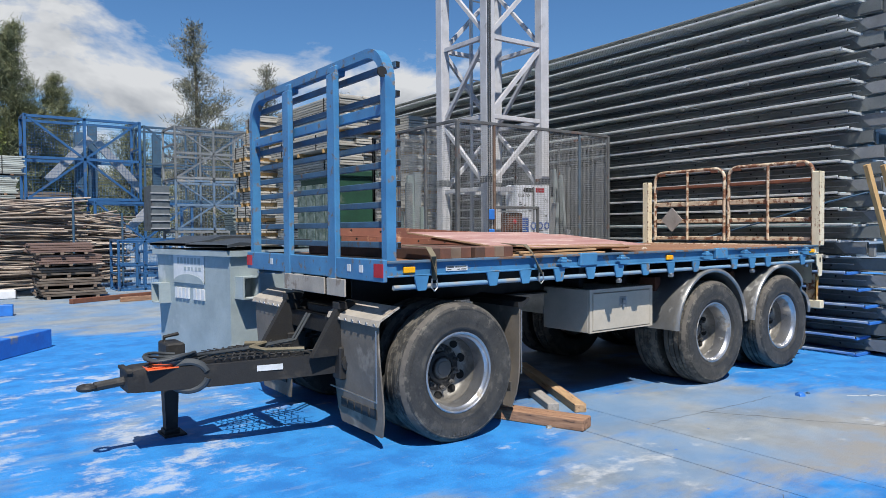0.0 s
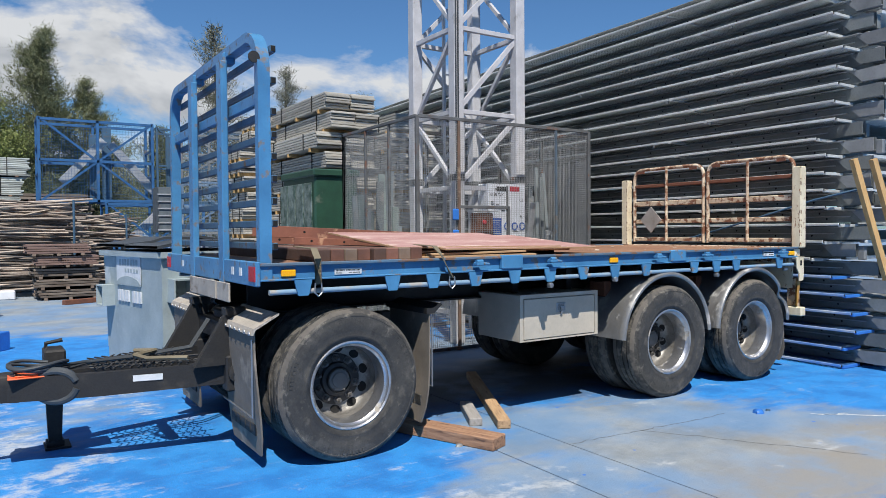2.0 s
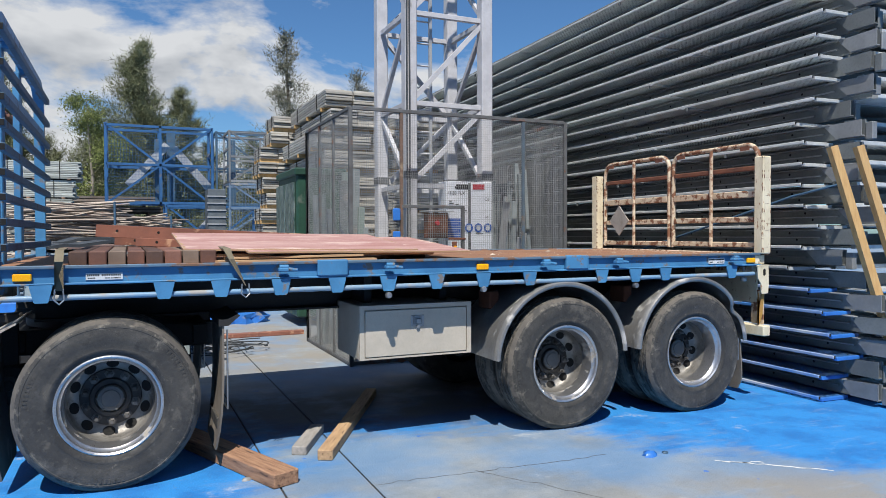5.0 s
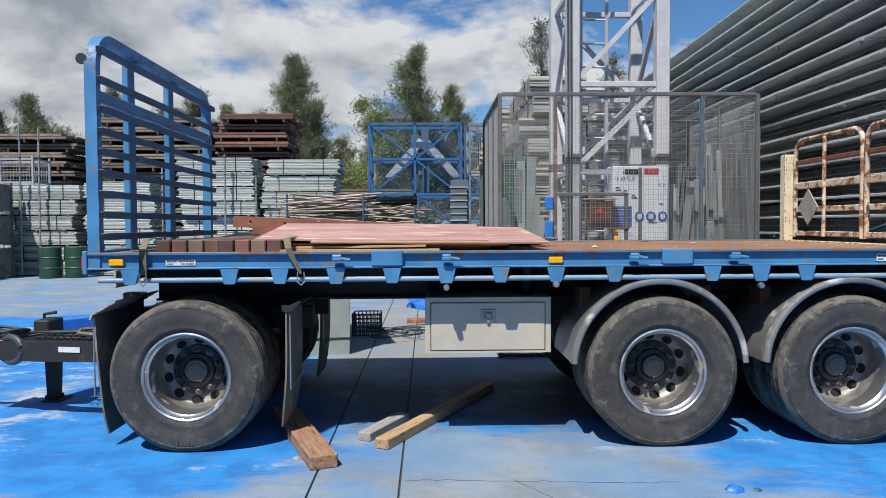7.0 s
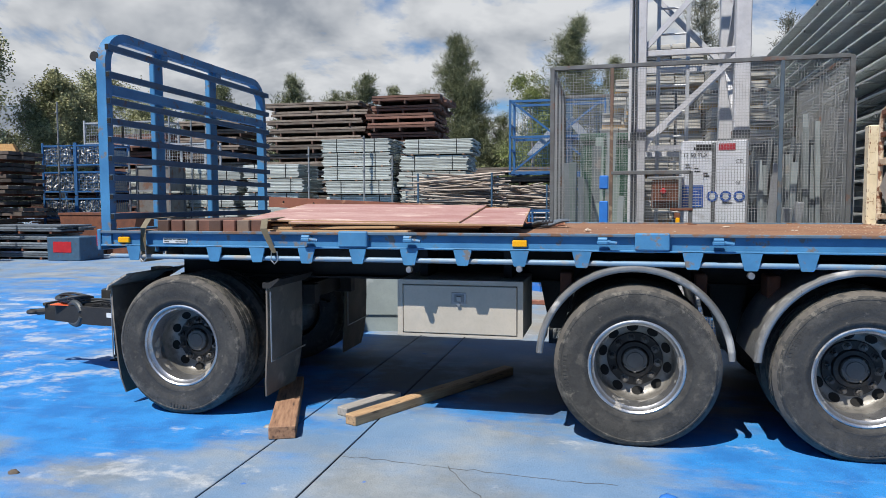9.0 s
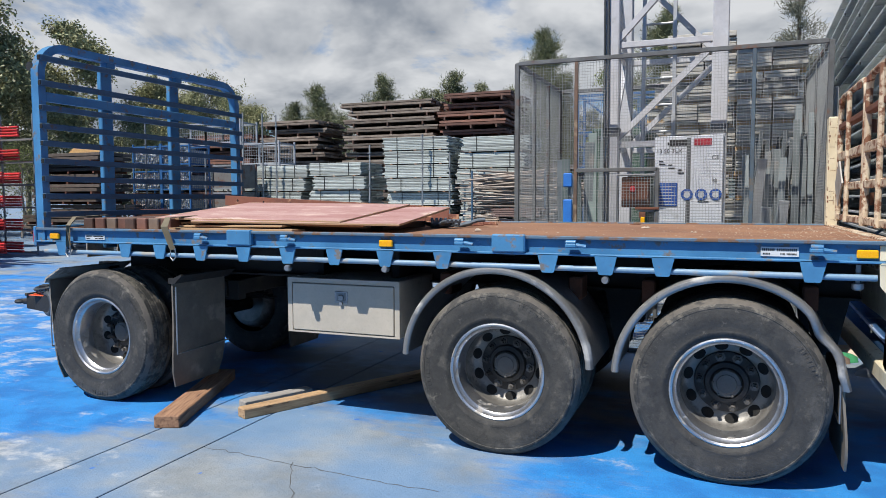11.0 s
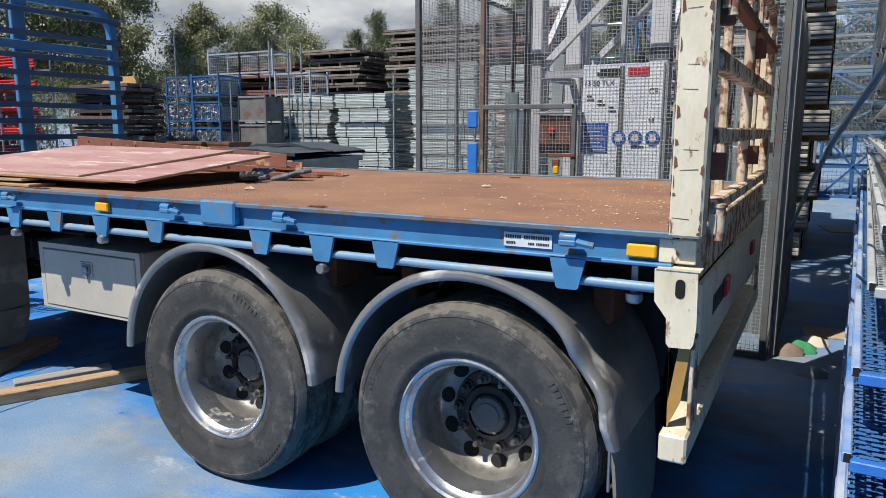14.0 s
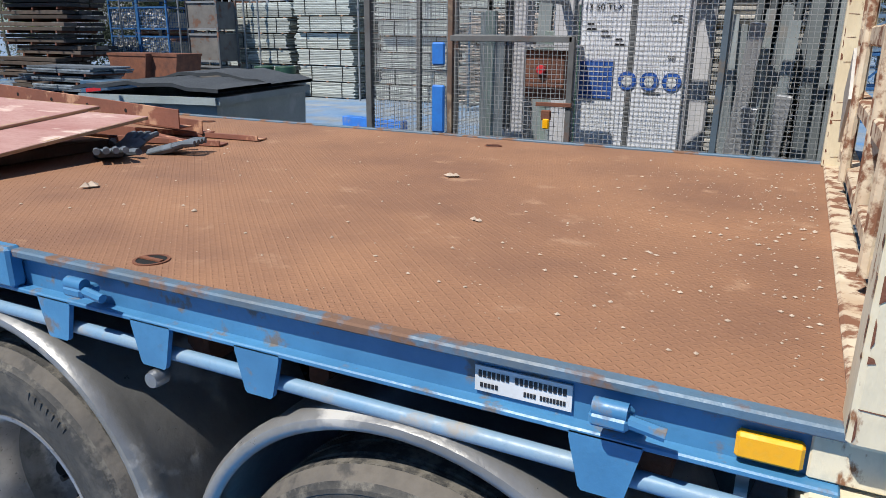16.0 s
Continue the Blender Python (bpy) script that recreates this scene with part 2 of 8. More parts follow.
TIMBER = surface("weathered_timber", (0.43, 0.25, 0.15), (0.22, 0.115, 0.07), 0.75, scale=5, fine=60, stretch=(1, 9, 9), each=0.2, bump=0.5, wear=(0.10, 0.06, 0.045), amount=0.33, wear_scale=5)
TIMBER_Y = surface("yellow_pine", (0.52, 0.34, 0.15), (0.42, 0.25, 0.10), 0.7, scale=5, fine=60, stretch=(6, 6, 1), each=0.1)
DARK_TIMBER = surface("dark_stained_timber", (0.10, 0.055, 0.04), (0.065, 0.038, 0.03), 0.75, scale=5, fine=60, each=0.3)
RED_TIMBER = surface("red_brown_timber", (0.17, 0.08, 0.058), (0.10, 0.05, 0.038), 0.75, scale=6, fine=60, each=0.3)
PALE_BATTEN = surface("pale_pine_batten", (0.55, 0.37, 0.21), (0.36, 0.22, 0.12), 0.75, scale=5, fine=60, stretch=(1, 9, 9), bump=0.5, wear=(0.13, 0.075, 0.045), amount=0.32, wear_scale=6)
GREY_BATTEN = surface("greyed_batten", (0.36, 0.34, 0.32), (0.25, 0.235, 0.22), 0.8, scale=5, fine=60, stretch=(1, 9, 9), bump=0.3)
GREY_TIMBER = surface("grey_brown_timber", (0.23, 0.17, 0.13), (0.15, 0.11, 0.085), 0.8, scale=5, fine=60, each=0.3)
PLY = surface("red_film_plywood", (0.36, 0.175, 0.155), (0.50, 0.32, 0.285), 0.6, scale=2.2, fine=45, wear=(0.62, 0.47, 0.41), amount=0.40, wear_scale=5, stretch=(0.6, 2.2, 1))
PLY_EDGE = surface("plywood_edge", (0.48, 0.33, 0.19), (0.33, 0.21, 0.12), 0.75, fine=150, stretch=(1, 1, 20))
RED_STEEL = surface("red_oxide_angle", (0.26, 0.10, 0.065), (0.17, 0.07, 0.05), 0.75, scale=4, fine=50, wear=(0.48, 0.27, 0.17), amount=0.42, wear_scale=7)
RED = surface("red_paint", (0.50, 0.02, 0.03), (0.38, 0.015, 0.02), 0.45, each=0.2)
AMBER = surface("amber_reflector", (0.85, 0.42, 0.01), (0.80, 0.36, 0.01), 0.25, bump=0.02)
OCHRE = surface("ochre_paint", (0.45, 0.25, 0.05), (0.33, 0.18, 0.05), 0.6, wear=(0.2, 0.12, 0.06), amount=0.35)
ORANGE = surface("orange_plastic", (0.75, 0.12, 0.03), (0.62, 0.09, 0.03), 0.4)
CANVAS = surface("khaki_webbing", (0.20, 0.17, 0.115), (0.14, 0.12, 0.08), 0.9, fine=200)
INK = surface("dark_ink", (0.02, 0.02, 0.022), rough=0.6, bump=0)
INK_BLUE = surface("blue_ink", (0.02, 0.10, 0.42), rough=0.5, bump=0)
INK_RED = surface("red_ink", (0.48, 0.03, 0.05), rough=0.5, bump=0)
INK_WHITE = surface("worn_white_print", (0.66, 0.67, 0.68), (0.5, 0.53, 0.54), rough=0.6, bump=0)
# near-black pieces paint the shade inside holes that are not cut; also straps
HOLE = surface("hole_shade_and_strap_black", (0.006, 0.006, 0.006), rough=0.9, bump=0)
STONE = surface("pale_mortar_crumb", (0.62, 0.52, 0.42), (0.48, 0.38, 0.30), 0.9, each=0.2)
PALE_BARK = surface("pale_gum_bark", (0.34, 0.30, 0.25), (0.22, 0.19, 0.16), 0.85, scale=3, fine=20, bump=0.3)
BARK = surface("grey_brown_bark", (0.14, 0.11, 0.085), (0.08, 0.065, 0.05), 0.9, scale=3, fine=20, bump=0.4)


def island_colour(m, lo, hi):
    """Vary the colour of every island of a joined mesh."""
    n, l = m.node_tree.nodes, m.node_tree.links
    bs = n["Principled BSDF"]
    src = bs.inputs["Base Color"].links[0].from_socket
    g, v, h = n.new("ShaderNodeNewGeometry"), n.new("ShaderNodeMapRange"), n.new("ShaderNodeHueSaturation")
    v.inputs["To Min"].default_value, v.inputs["To Max"].default_value = lo, hi
    l.new(g.outputs["Random Per Island"], v.inputs["Value"])
    l.new(v.outputs[0], h.inputs["Value"])
    l.new(src, h.inputs["Color"])
    l.new(h.outputs[0], bs.inputs["Base Color"])
    return m


def scuffed(m, centre, width, colour, fine, cut, strength=0.7):
    """Scuffs, dried dust and darker rings on a turned part, thickest at one radius from its y axis."""
    n, l = m.node_tree.nodes, m.node_tree.links
    bs = n["Principled BSDF"]
    src = bs.inputs["Base Color"].links[0].from_socket
    co, flat, ln = n.new("ShaderNodeTexCoord"), n.new("ShaderNodeVectorMath"), n.new("ShaderNodeVectorMath")
    flat.operation, ln.operation = "MULTIPLY", "LENGTH"
    flat.inputs[1].default_value = (1, 0, 1)
    l.new(co.outputs["Object"], flat.inputs[0])
    l.new(flat.outputs[0], ln.inputs[0])
    d = n.new("ShaderNodeMath")
    d.operation = "SUBTRACT"
    d.inputs[1].default_value = centre
    l.new(ln.outputs["Value"], d.inputs[0])
    ab = n.new("ShaderNodeMath")
    ab.operation = "ABSOLUTE"
    l.new(d.outputs[0], ab.inputs[0])
    band = n.new("ShaderNodeMapRange")
    band.inputs["From Min"].default_value, band.inputs["From Max"].default_value = 0.0, width
    band.inputs["To Min"].default_value, band.inputs["To Max"].default_value = 0.16, 0.0
    l.new(ab.outputs[0], band.inputs["Value"])
    t = n.new("ShaderNodeTexNoise")
    t.inputs["Scale"].default_value, t.inputs["Detail"].default_value, t.inputs["Roughness"].default_value = fine, 8, 0.72
    l.new(co.outputs["Object"], t.inputs["Vector"])
    add = n.new("ShaderNodeMath")
    add.operation = "ADD"
    l.new(t.outputs["Fac"], add.inputs[0])
    l.new(band.outputs[0], add.inputs[1])
    r = n.new("ShaderNodeMapRange")
    r.inputs["From Min"].default_value, r.inputs["From Max"].default_value = cut, cut + 0.10
    r.inputs["To Max"].default_value = strength
    l.new(add.outputs[0], r.inputs["Value"])
    x = n.new("ShaderNodeMix")
    x.data_type = "RGBA"
    l.new(r.outputs[0], x.inputs[0])
    l.new(src, x.inputs[6])
    x.inputs[7].default_value = (*colour, 1)
    l.new(x.outputs[2], bs.inputs["Base Color"])
    return m


scuffed(RUBBER, 0.485, 0.06, (0.17, 0.155, 0.13), 13, 0.60)
scuffed(RUBBER, 0.43, 0.10, (0.11, 0.104, 0.094), 6, 0.63, 0.35)
# darker rings at the tyre bead and round the outer dish
scuffed(RUBBER, 0.305, 0.03, (0.020, 0.020, 0.020), 9, 0.56, 0.8)
scuffed(DISH, 0.225, 0.03, (0.10, 0.09, 0.08), 14, 0.58, 0.6)


def leaf_material(name, a, b):
    m = surface(name, a, b, 0.55, scale=1.5, fine=12, bump=0)
    m.node_tree.nodes["Principled BSDF"].inputs["Subsurface Weight"].default_value = 0.0
    return island_colour(m, 0.55, 1.5)


LEAF_DARK = leaf_material("casuarina_needles", (0.165, 0.175, 0.085), (0.115, 0.125, 0.062))
LEAF_GREY = leaf_material("grey_green_needles", (0.20, 0.195, 0.14), (0.145, 0.145, 0.105))
LEAF_GUM = leaf_material("gum_leaves", (0.30, 0.29, 0.14), (0.20, 0.205, 0.10))
LEAF_LIGHT = leaf_material("pale_green_leaves", (0.20, 0.22, 0.06), (0.13, 0.165, 0.05))
TUBES = surface("mixed_scaffold_tubes", (0.31, 0.265, 0.225), (0.19, 0.15, 0.125), 0.6, metal=0.2, wear=(0.16, 0.09, 0.07), amount=0.35, each=0.6)
COUPLERS = island_colour(surface("zinc_couplers", (0.42, 0.42, 0.40), (0.30, 0.29, 0.27), 0.5, metal=0.5), 0.3, 1.7)


# ---- mesh building ----
class Shape:
    """Vertices and faces of one mesh, built piece by piece."""

    def __init__(self):
        self.v, self.f, self.mi, self.cur = [], [], [], 0

    def add(self, verts, faces):
        k = len(self.v)
        self.v.extend(verts)
        for f in faces:
            self.f.append(tuple(i + k for i in f))
            self.mi.append(self.cur)
        return self

    def box(self, x0, y0, z0, x1, y1, z1, bev=0.0, m=None):
        a, b = (min(x0, x1), min(y0, y1), min(z0, z1)), (max(x0, x1), max(y0, y1), max(z0, z1))
        c = [(a[i] + b[i]) / 2 for i in range(3)]
        h = [(b[i] - a[i]) / 2 for i in range(3)]
        verts, faces = [], []
        if bev <= 0:
            verts = [(c[0] + sx * h[0], c[1] + sy * h[1], c[2] + sz * h[2]) for sx in (-1, 1) for sy in (-1, 1) for sz in (-1, 1)]
            faces = [(0, 1, 3, 2), (4, 6, 7, 5), (0, 4, 5, 1), (2, 3, 7, 6), (0, 2, 6, 4), (1, 5, 7, 3)]
        else:
            bev = min(bev, 0.45 * min(h) * 2)
            idx = {}
            for sx in (-1, 1):
                for sy in (-1, 1):
                    for sz in (-1, 1):
                        s = (sx, sy, sz)
                        for ax in range(3):
                            p = [c[i] + s[i] * (h[i] if i == ax else h[i] - bev) for i in range(3)]
                            idx[s, ax] = len(verts)
                            verts.append(tuple(p))

            def face(ids):
                q = [Vector(verts[i]) for i in ids]
                nrm = (q[1] - q[0]).cross(q[2] - q[0])
                mid = sum(q, Vector()) / len(q) - Vector(c)
                faces.append(tuple(ids) if nrm.dot(mid) > 0 else tuple(reversed(ids)))

            for ax in range(3):
                o1, o2 = [i for i in range(3) if i != ax]
                for sg in (-1, 1):
                    ids = []
                    for p, q in ((-1, -1), (1, -1), (1, 1), (-1, 1)):
                        s = [0, 0, 0]
                        s[ax], s[o1], s[o2] = sg, p, q
                        ids.append(idx[tuple(s), ax])
                    face(ids)
                for p in (-1, 1):
                    for q in (-1, 1):
                        s0, s1 = [0, 0, 0], [0, 0, 0]
                        s0[ax], s0[o1], s0[o2] = -1, p, q
                        s1[ax], s1[o1], s1[o2] = 1, p, q
                        face([idx[tuple(s0), o1], idx[tuple(s1), o1], idx[tuple(s1), o2], idx[tuple(s0), o2]])
            for sx in (-1, 1):
                for sy in (-1, 1):
                    for sz in (-1, 1):
                        face([idx[(sx, sy, sz), i] for i in range(3)])
        if m is not None:
            verts = [tuple(m @ Vector(p)) for p in verts]
        return self.add(verts, faces)

    def prism(self, poly, axis, a, b):
        """A polygon (two coordinates a point) drawn out along an axis from a to b. x: (y, z), y: (x, z), z: (x, y)."""
        def at(p, d):
            return {"x": (d, p[0], p[1]), "y": (p[0], d, p[1]), "z": (p[0], p[1], d)}[axis]
        area = sum(poly[i][0] * poly[(i + 1) % len(poly)][1] - poly[(i + 1) % len(poly)][0] * poly[i][1] for i in range(len(poly)))
        if (area < 0) != (axis == "y"):
            poly = poly[::-1]
        k = len(poly)
        lo, hi = min(a, b), max(a, b)
        verts = [at(p, lo) for p in poly] + [at(p, hi) for p in poly]
        faces = [tuple(reversed(range(k))), tuple(range(k, 2 * k))]
        faces += [(i, (i + 1) % k, k + (i + 1) % k, k + i) for i in range(k)]
        return self.add(verts, faces)

    def tube(self, pts, r, seg=8, closed=False, caps=True, square=None, ref=None):
        """A round bar along points; square=(w, h) makes a box section (w sideways, h up)."""
        pts = [Vector(p) for p in pts]
        rings, k = [], len(pts)
        if square:
            w, h = square
            prof = [(-w / 2, -h / 2), (w / 2, -h / 2), (w / 2, h / 2), (-w / 2, h / 2)]
        else:
            prof = [(r * math.cos(2 * math.pi * i / seg), r * math.sin(2 * math.pi * i / seg)) for i in range(seg)]
        n = len(prof)
        for i, p in enumerate(pts):
            if closed:
                d0, d1 = p - pts[i - 1], pts[(i + 1) % k] - p
            else:
                d0 = p - pts[i - 1] if i else pts[1] - p
                d1 = pts[i + 1] - p if i < k - 1 else d0
            d0, d1 = d0.normalized(), d1.normalized()
            t = (d0 + d1).normalized() if (d0 + d1).length > 1e-6 else d0
            way = Vector(ref) if ref else (Vector((0, 0, 1)) if abs(t.z) < 0.95 else Vector((0, 1, 0)))
            side = t.cross(way).normalized()
            up = side.cross(t).normalized()
            rings.append([tuple(p + side * u + up * v) for u, v in prof])
        verts = [q for ring in rings for q in ring]
        faces = []
        for i in range(k if closed else k - 1):
            j = (i + 1) % k
            faces += [(i * n + q, i * n + (q + 1) % n, j * n + (q + 1) % n, j * n + q) for q in range(n)]
        if caps and not closed:
            faces += [tuple(reversed(range(n))), tuple(range((k - 1) * n, k * n))]
        return self.add(verts, faces)

    def lathe(self, prof, seg=32, centre=(0, 0, 0), closed=False):
        """(radius, y) points turned about the y axis."""
        verts = []
        for r, y in prof:
            for i in range(seg):
                a = 2 * math.pi * i / seg
                verts.append((centre[0] + r * math.cos(a), centre[1] + y, centre[2] + r * math.sin(a)))
        faces = []
        k = len(prof)
        for j in range(k if closed else k - 1):
            q = (j + 1) % k
            faces += [(j * seg + i, j * seg + (i + 1) % seg, q * seg + (i + 1) % seg, q * seg + i) for i in range(seg)]
        return self.add(verts, faces)

    def disc(self, centre, r, axis="y", seg=16, sign=-1):
        c = Vector(centre)
        u, w = {"y": (Vector((1, 0, 0)), Vector((0, 0, 1))), "x": (Vector((0, 1, 0)), Vector((0, 0, 1))), "z": (Vector((1, 0, 0)), Vector((0, 1, 0)))}[axis]
        verts = [tuple(c + u * r * math.cos(2 * math.pi * i / seg) + w * r * math.sin(2 * math.pi * i / seg)) for i in range(seg)]
        return self.add(verts, [tuple(range(seg)) if sign < 0 else tuple(reversed(range(seg)))])

    def data(self, name, mats, smooth=35):
        me = bpy.data.meshes.new(name)
        me.from_pydata(self.v, [], self.f)
        for m in mats if isinstance(mats, (list, tuple)) else [mats]:
            me.materials.append(m)
        me.polygons.foreach_set("material_index", self.mi)
        if smooth:
            me.polygons.foreach_set("use_smooth", [True] * len(self.f))
            me.set_sharp_from_angle(angle=radians(smooth))
        me.update()
        return me


ORIGIN = {}


def thing(name, at=(0, 0, 0), label="", category="", group="", kind=""):
    ob = new(name)
    ob.location = at
    ob.empty_display_size = 0.1
    ORIGIN[ob] = Vector(at)
    return tagged(ob, label, category, group, kind)


def part(name, shape, mat, parent, label="", smooth=35):
    """One mesh under a thing or part; the shape is given in the world's place of the thing."""
    o = ORIGIN[parent]
    if o.length > 0:
        shape.v = [(x - o.x, y - o.y, z - o.z) for x, y, z in shape.v]
    ob = new(name, shape.data(name, mat, smooth))
    ob.parent = parent
    ORIGIN[ob] = o
    return tagged(ob, label)


def share(name, mesh, parent, at, label=""):
    ob = new(name, mesh)
    ob.parent = parent
    ob.location = Vector(at) - ORIGIN[parent]
    ORIGIN[ob] = Vector(at)
    return tagged(ob, label)


def solo(name, shape, mat, at, label, category, group="", kind="", smooth=35):
    """A top-level thing of one mesh, its origin at at."""
    o = Vector(at)
    shape.v = [(x - o.x, y - o.y, z - o.z) for x, y, z in shape.v]
    ob = new(name, shape.data(name, mat, smooth))
    ob.location = o
    ORIGIN[ob] = o
    return tagged(ob, label, category, group, kind)

# ---- ground ----
def ground_material():
    m = bpy.data.materials.new("blue_stained_concrete")
    m.use_nodes = True
    n, l = m.node_tree.nodes, m.node_tree.links
    bs = n["Principled BSDF"]
    geo = n.new("ShaderNodeNewGeometry")
    pos = geo.outputs["Position"]

    def noise_node(s, detail, stretch=(1, 1, 1), rough=0.6):
        mp = n.new("ShaderNodeMapping")
        mp.inputs["Scale"].default_value = stretch
        l.new(pos, mp.inputs[0])
        t = n.new("ShaderNodeTexNoise")
        t.inputs["Scale"].default_value, t.inputs["Detail"].default_value, t.inputs["Roughness"].default_value = s, detail, rough
        l.new(mp.outputs[0], t.inputs["Vector"])
        return t.outputs["Fac"]

    def op(kind, a, b, c=None):
        x = n.new("ShaderNodeMath")
        x.operation = kind
        for i, s in enumerate((a, b, c)):
            if s is None:
                continue
            if isinstance(s, (int, float)):
                x.inputs[i].default_value = s
            else:
                l.new(s, x.inputs[i])
        return x.outputs[0]

    def ramp(src, p0, p1):
        r = n.new("ShaderNodeMapRange")
        r.interpolation_type = "SMOOTHSTEP"
        r.inputs["From Min"].default_value, r.inputs["From Max"].default_value = p0, p1
        l.new(src, r.inputs["Value"])
        return r.outputs[0]

    def mix(f, c0, c1):
        x = n.new("ShaderNodeMix")
        x.data_type = "RGBA"
        for s, i in ((f, 0), (c0, 6), (c1, 7)):
            if isinstance(s, tuple):
                x.inputs[i].default_value = (*s, 1)
            else:
                l.new(s, x.inputs[i])
        return x.outputs[2]

    sep = n.new("ShaderNodeSeparateXYZ")
    l.new(pos, sep.inputs[0])
    X, Y = sep.outputs[0], sep.outputs[1]

    def blob(cx, cy, rx, ry):
        dx = op("DIVIDE", op("SUBTRACT", X, cx), rx)
        dy = op("DIVIDE", op("SUBTRACT", Y, cy), ry)
        d = op("SQRT", op("ADD", op("MULTIPLY", dx, dx), op("MULTIPLY", dy, dy)), 0.0)
        return ramp(d, 1.35, 0.55)

    # where paint was sprayed, and where it was not
    bare = blob(5.6, 3.1, 1.9, 1.25)
    bare = op("MAXIMUM", bare, blob(6.6, 1.6, 1.5, 1.2))
    bare = op("MAXIMUM", bare, blob(3.9, 3.0, 1.0, 0.5))
    bare = op("MAXIMUM", bare, op("MULTIPLY", blob(1.2, 3.2, 1.3, 0.7), 0.55))
    bare = op("MAXIMUM", bare, op("MULTIPLY", ramp(Y, 8.5, 14.0), 0.75))
    bare = op("MAXIMUM", bare, op("MULTIPLY", blob(4.6, 9.6, 1.7, 2.9), 1.7))
    bare = op("MAXIMUM", bare, blob(5.6, 6.8, 2.2, 1.6))
    bare = op("MAXIMUM", bare, op("MULTIPLY", blob(8.6, 11.5, 0.9, 5.2), 1.6))
    bare = op("MAXIMUM", bare, op("MULTIPLY", blob(-2.0, 13.0, 4.5, 2.2), 0.7))
    strong = op("MAXIMUM", blob(7.6, 3.7, 1.5, 1.1), blob(2.2, 4.4, 1.5, 1.3))
    strong = op("MAXIMUM", strong, blob(0.5, 9.5, 3.0, 2.5))
    big = noise_node(0.55, 6, (1, 1, 1), 0.62)
    streak = noise_node(1.5, 7, (0.5, 1.5, 1), 0.68)
    cover = op("MULTIPLY_ADD", big, 1.1, op("MULTIPLY", streak, 1.0))
    cover = op("SUBTRACT", cover, op("MULTIPLY", bare, 0.40))
    cover = op("ADD", cover, op("MULTIPLY", strong, 0.34))
    mask = ramp(cover, 0.80, 1.14)
    specks = ramp(noise_node(9.0, 6, (0.8, 1.6, 1), 0.7), 0.60, 0.72)
    mask = op("MULTIPLY", mask, op("SUBTRACT", 1.0, op("MULTIPLY", specks, 0.42)))
    grit = noise_node(70, 4)
    stain = noise_node(1.7, 7, (1, 1, 1), 0.65)
    concrete = mix(ramp(stain, 0.35, 0.68), (0.285, 0.312, 0.325), (0.18, 0.204, 0.22))
    concrete = mix(op("MULTIPLY", ramp(grit, 0.5, 0.8), 0.35), concrete, (0.13, 0.125, 0.12))
    thin = mix(ramp(noise_node(3.1, 6), 0.4, 0.65), (0.020, 0.215, 0.56), (0.013, 0.152, 0.44))
    haze = ramp(noise_node(0.8, 5), 0.35, 0.62)
    concrete = mix(op("MULTIPLY", haze, 0.68), concrete, (0.10, 0.23, 0.42))
    tan = op("MAXIMUM", op("MAXIMUM", blob(6.0, 2.0, 1.9, 0.85), blob(4.2, 1.9, 1.2, 0.7)), blob(4.6, 9.6, 1.7, 2.9))
    concrete = mix(op("MULTIPLY", tan, op("MULTIPLY", ramp(stain, 0.30, 0.6), 0.8)), concrete, (0.275, 0.248, 0.205))
    col = mix(mask, concrete, thin)
    rubbed = op("MAXIMUM", op("MULTIPLY", blob(0.7, 7.2, 2.2, 2.6), 0.8), op("MAXIMUM", blob(1.1, 4.7, 0.85, 0.7), op("MAXIMUM", blob(3.5, 3.05, 0.8, 0.3), blob(-2.2, 7.6, 2.6, 2.6))))
    worn = op("ADD", noise_node(2.1, 10, (0.95, 1.2, 1), 0.70), op("MULTIPLY", rubbed, 0.12))
    worn = ramp(worn, 0.60, 0.73)
    col = mix(op("MULTIPLY", worn, 0.72), col, (0.46, 0.48, 0.50))
    fleck = ramp(noise_node(26, 5, (1, 1.4, 1), 0.7), 0.63, 0.70)
    col = mix(op("MULTIPLY", fleck, 0.22), col, (0.40, 0.43, 0.46))
    dirt = ramp(noise_node(19, 6, (1, 1, 1), 0.75), 0.62, 0.72)
    col = mix(op("MULTIPLY", dirt, 0.4), col, (0.07, 0.08, 0.09))
    spots = ramp(noise_node(6.0, 3), 0.70, 0.73)
    col = mix(op("MULTIPLY", spots, 0.8), col, (0.02, 0.14, 0.52))
    # oil stains, spread along the trailer's underside to deepen its floor shade as well
    oil_and_shade = op("MAXIMUM", blob(5.5, 5.35, 1.9, 0.85), op("MAXIMUM", blob(4.0, 5.5, 1.2, 0.8), blob(7.2, 5.6, 1.6, 0.8)))
    oil_and_shade = op("MULTIPLY", oil_and_shade, ramp(noise_node(1.3, 6, (1, 1, 1), 0.6), 0.36, 0.56))
    col = mix(op("MULTIPLY", oil_and_shade, 0.75), col, (0.055, 0.058, 0.064))
    wisp = ramp(noise_node(4.2, 9, (0.35, 1.9, 1), 0.74), 0.56, 0.66)
    col = mix(op("MULTIPLY", wisp, 0.16), col, (0.34, 0.38, 0.43))
    pepper = ramp(noise_node(110, 3, (1, 1, 1), 0.7), 0.56, 0.70)
    col = mix(op("MULTIPLY", pepper, 0.55), col, (0.05, 0.07, 0.10))
    l.new(col, bs.inputs["Base Color"])
    rg = n.new("ShaderNodeMapRange")
    rg.inputs["To Min"].default_value, rg.inputs["To Max"].default_value = 0.62, 0.9
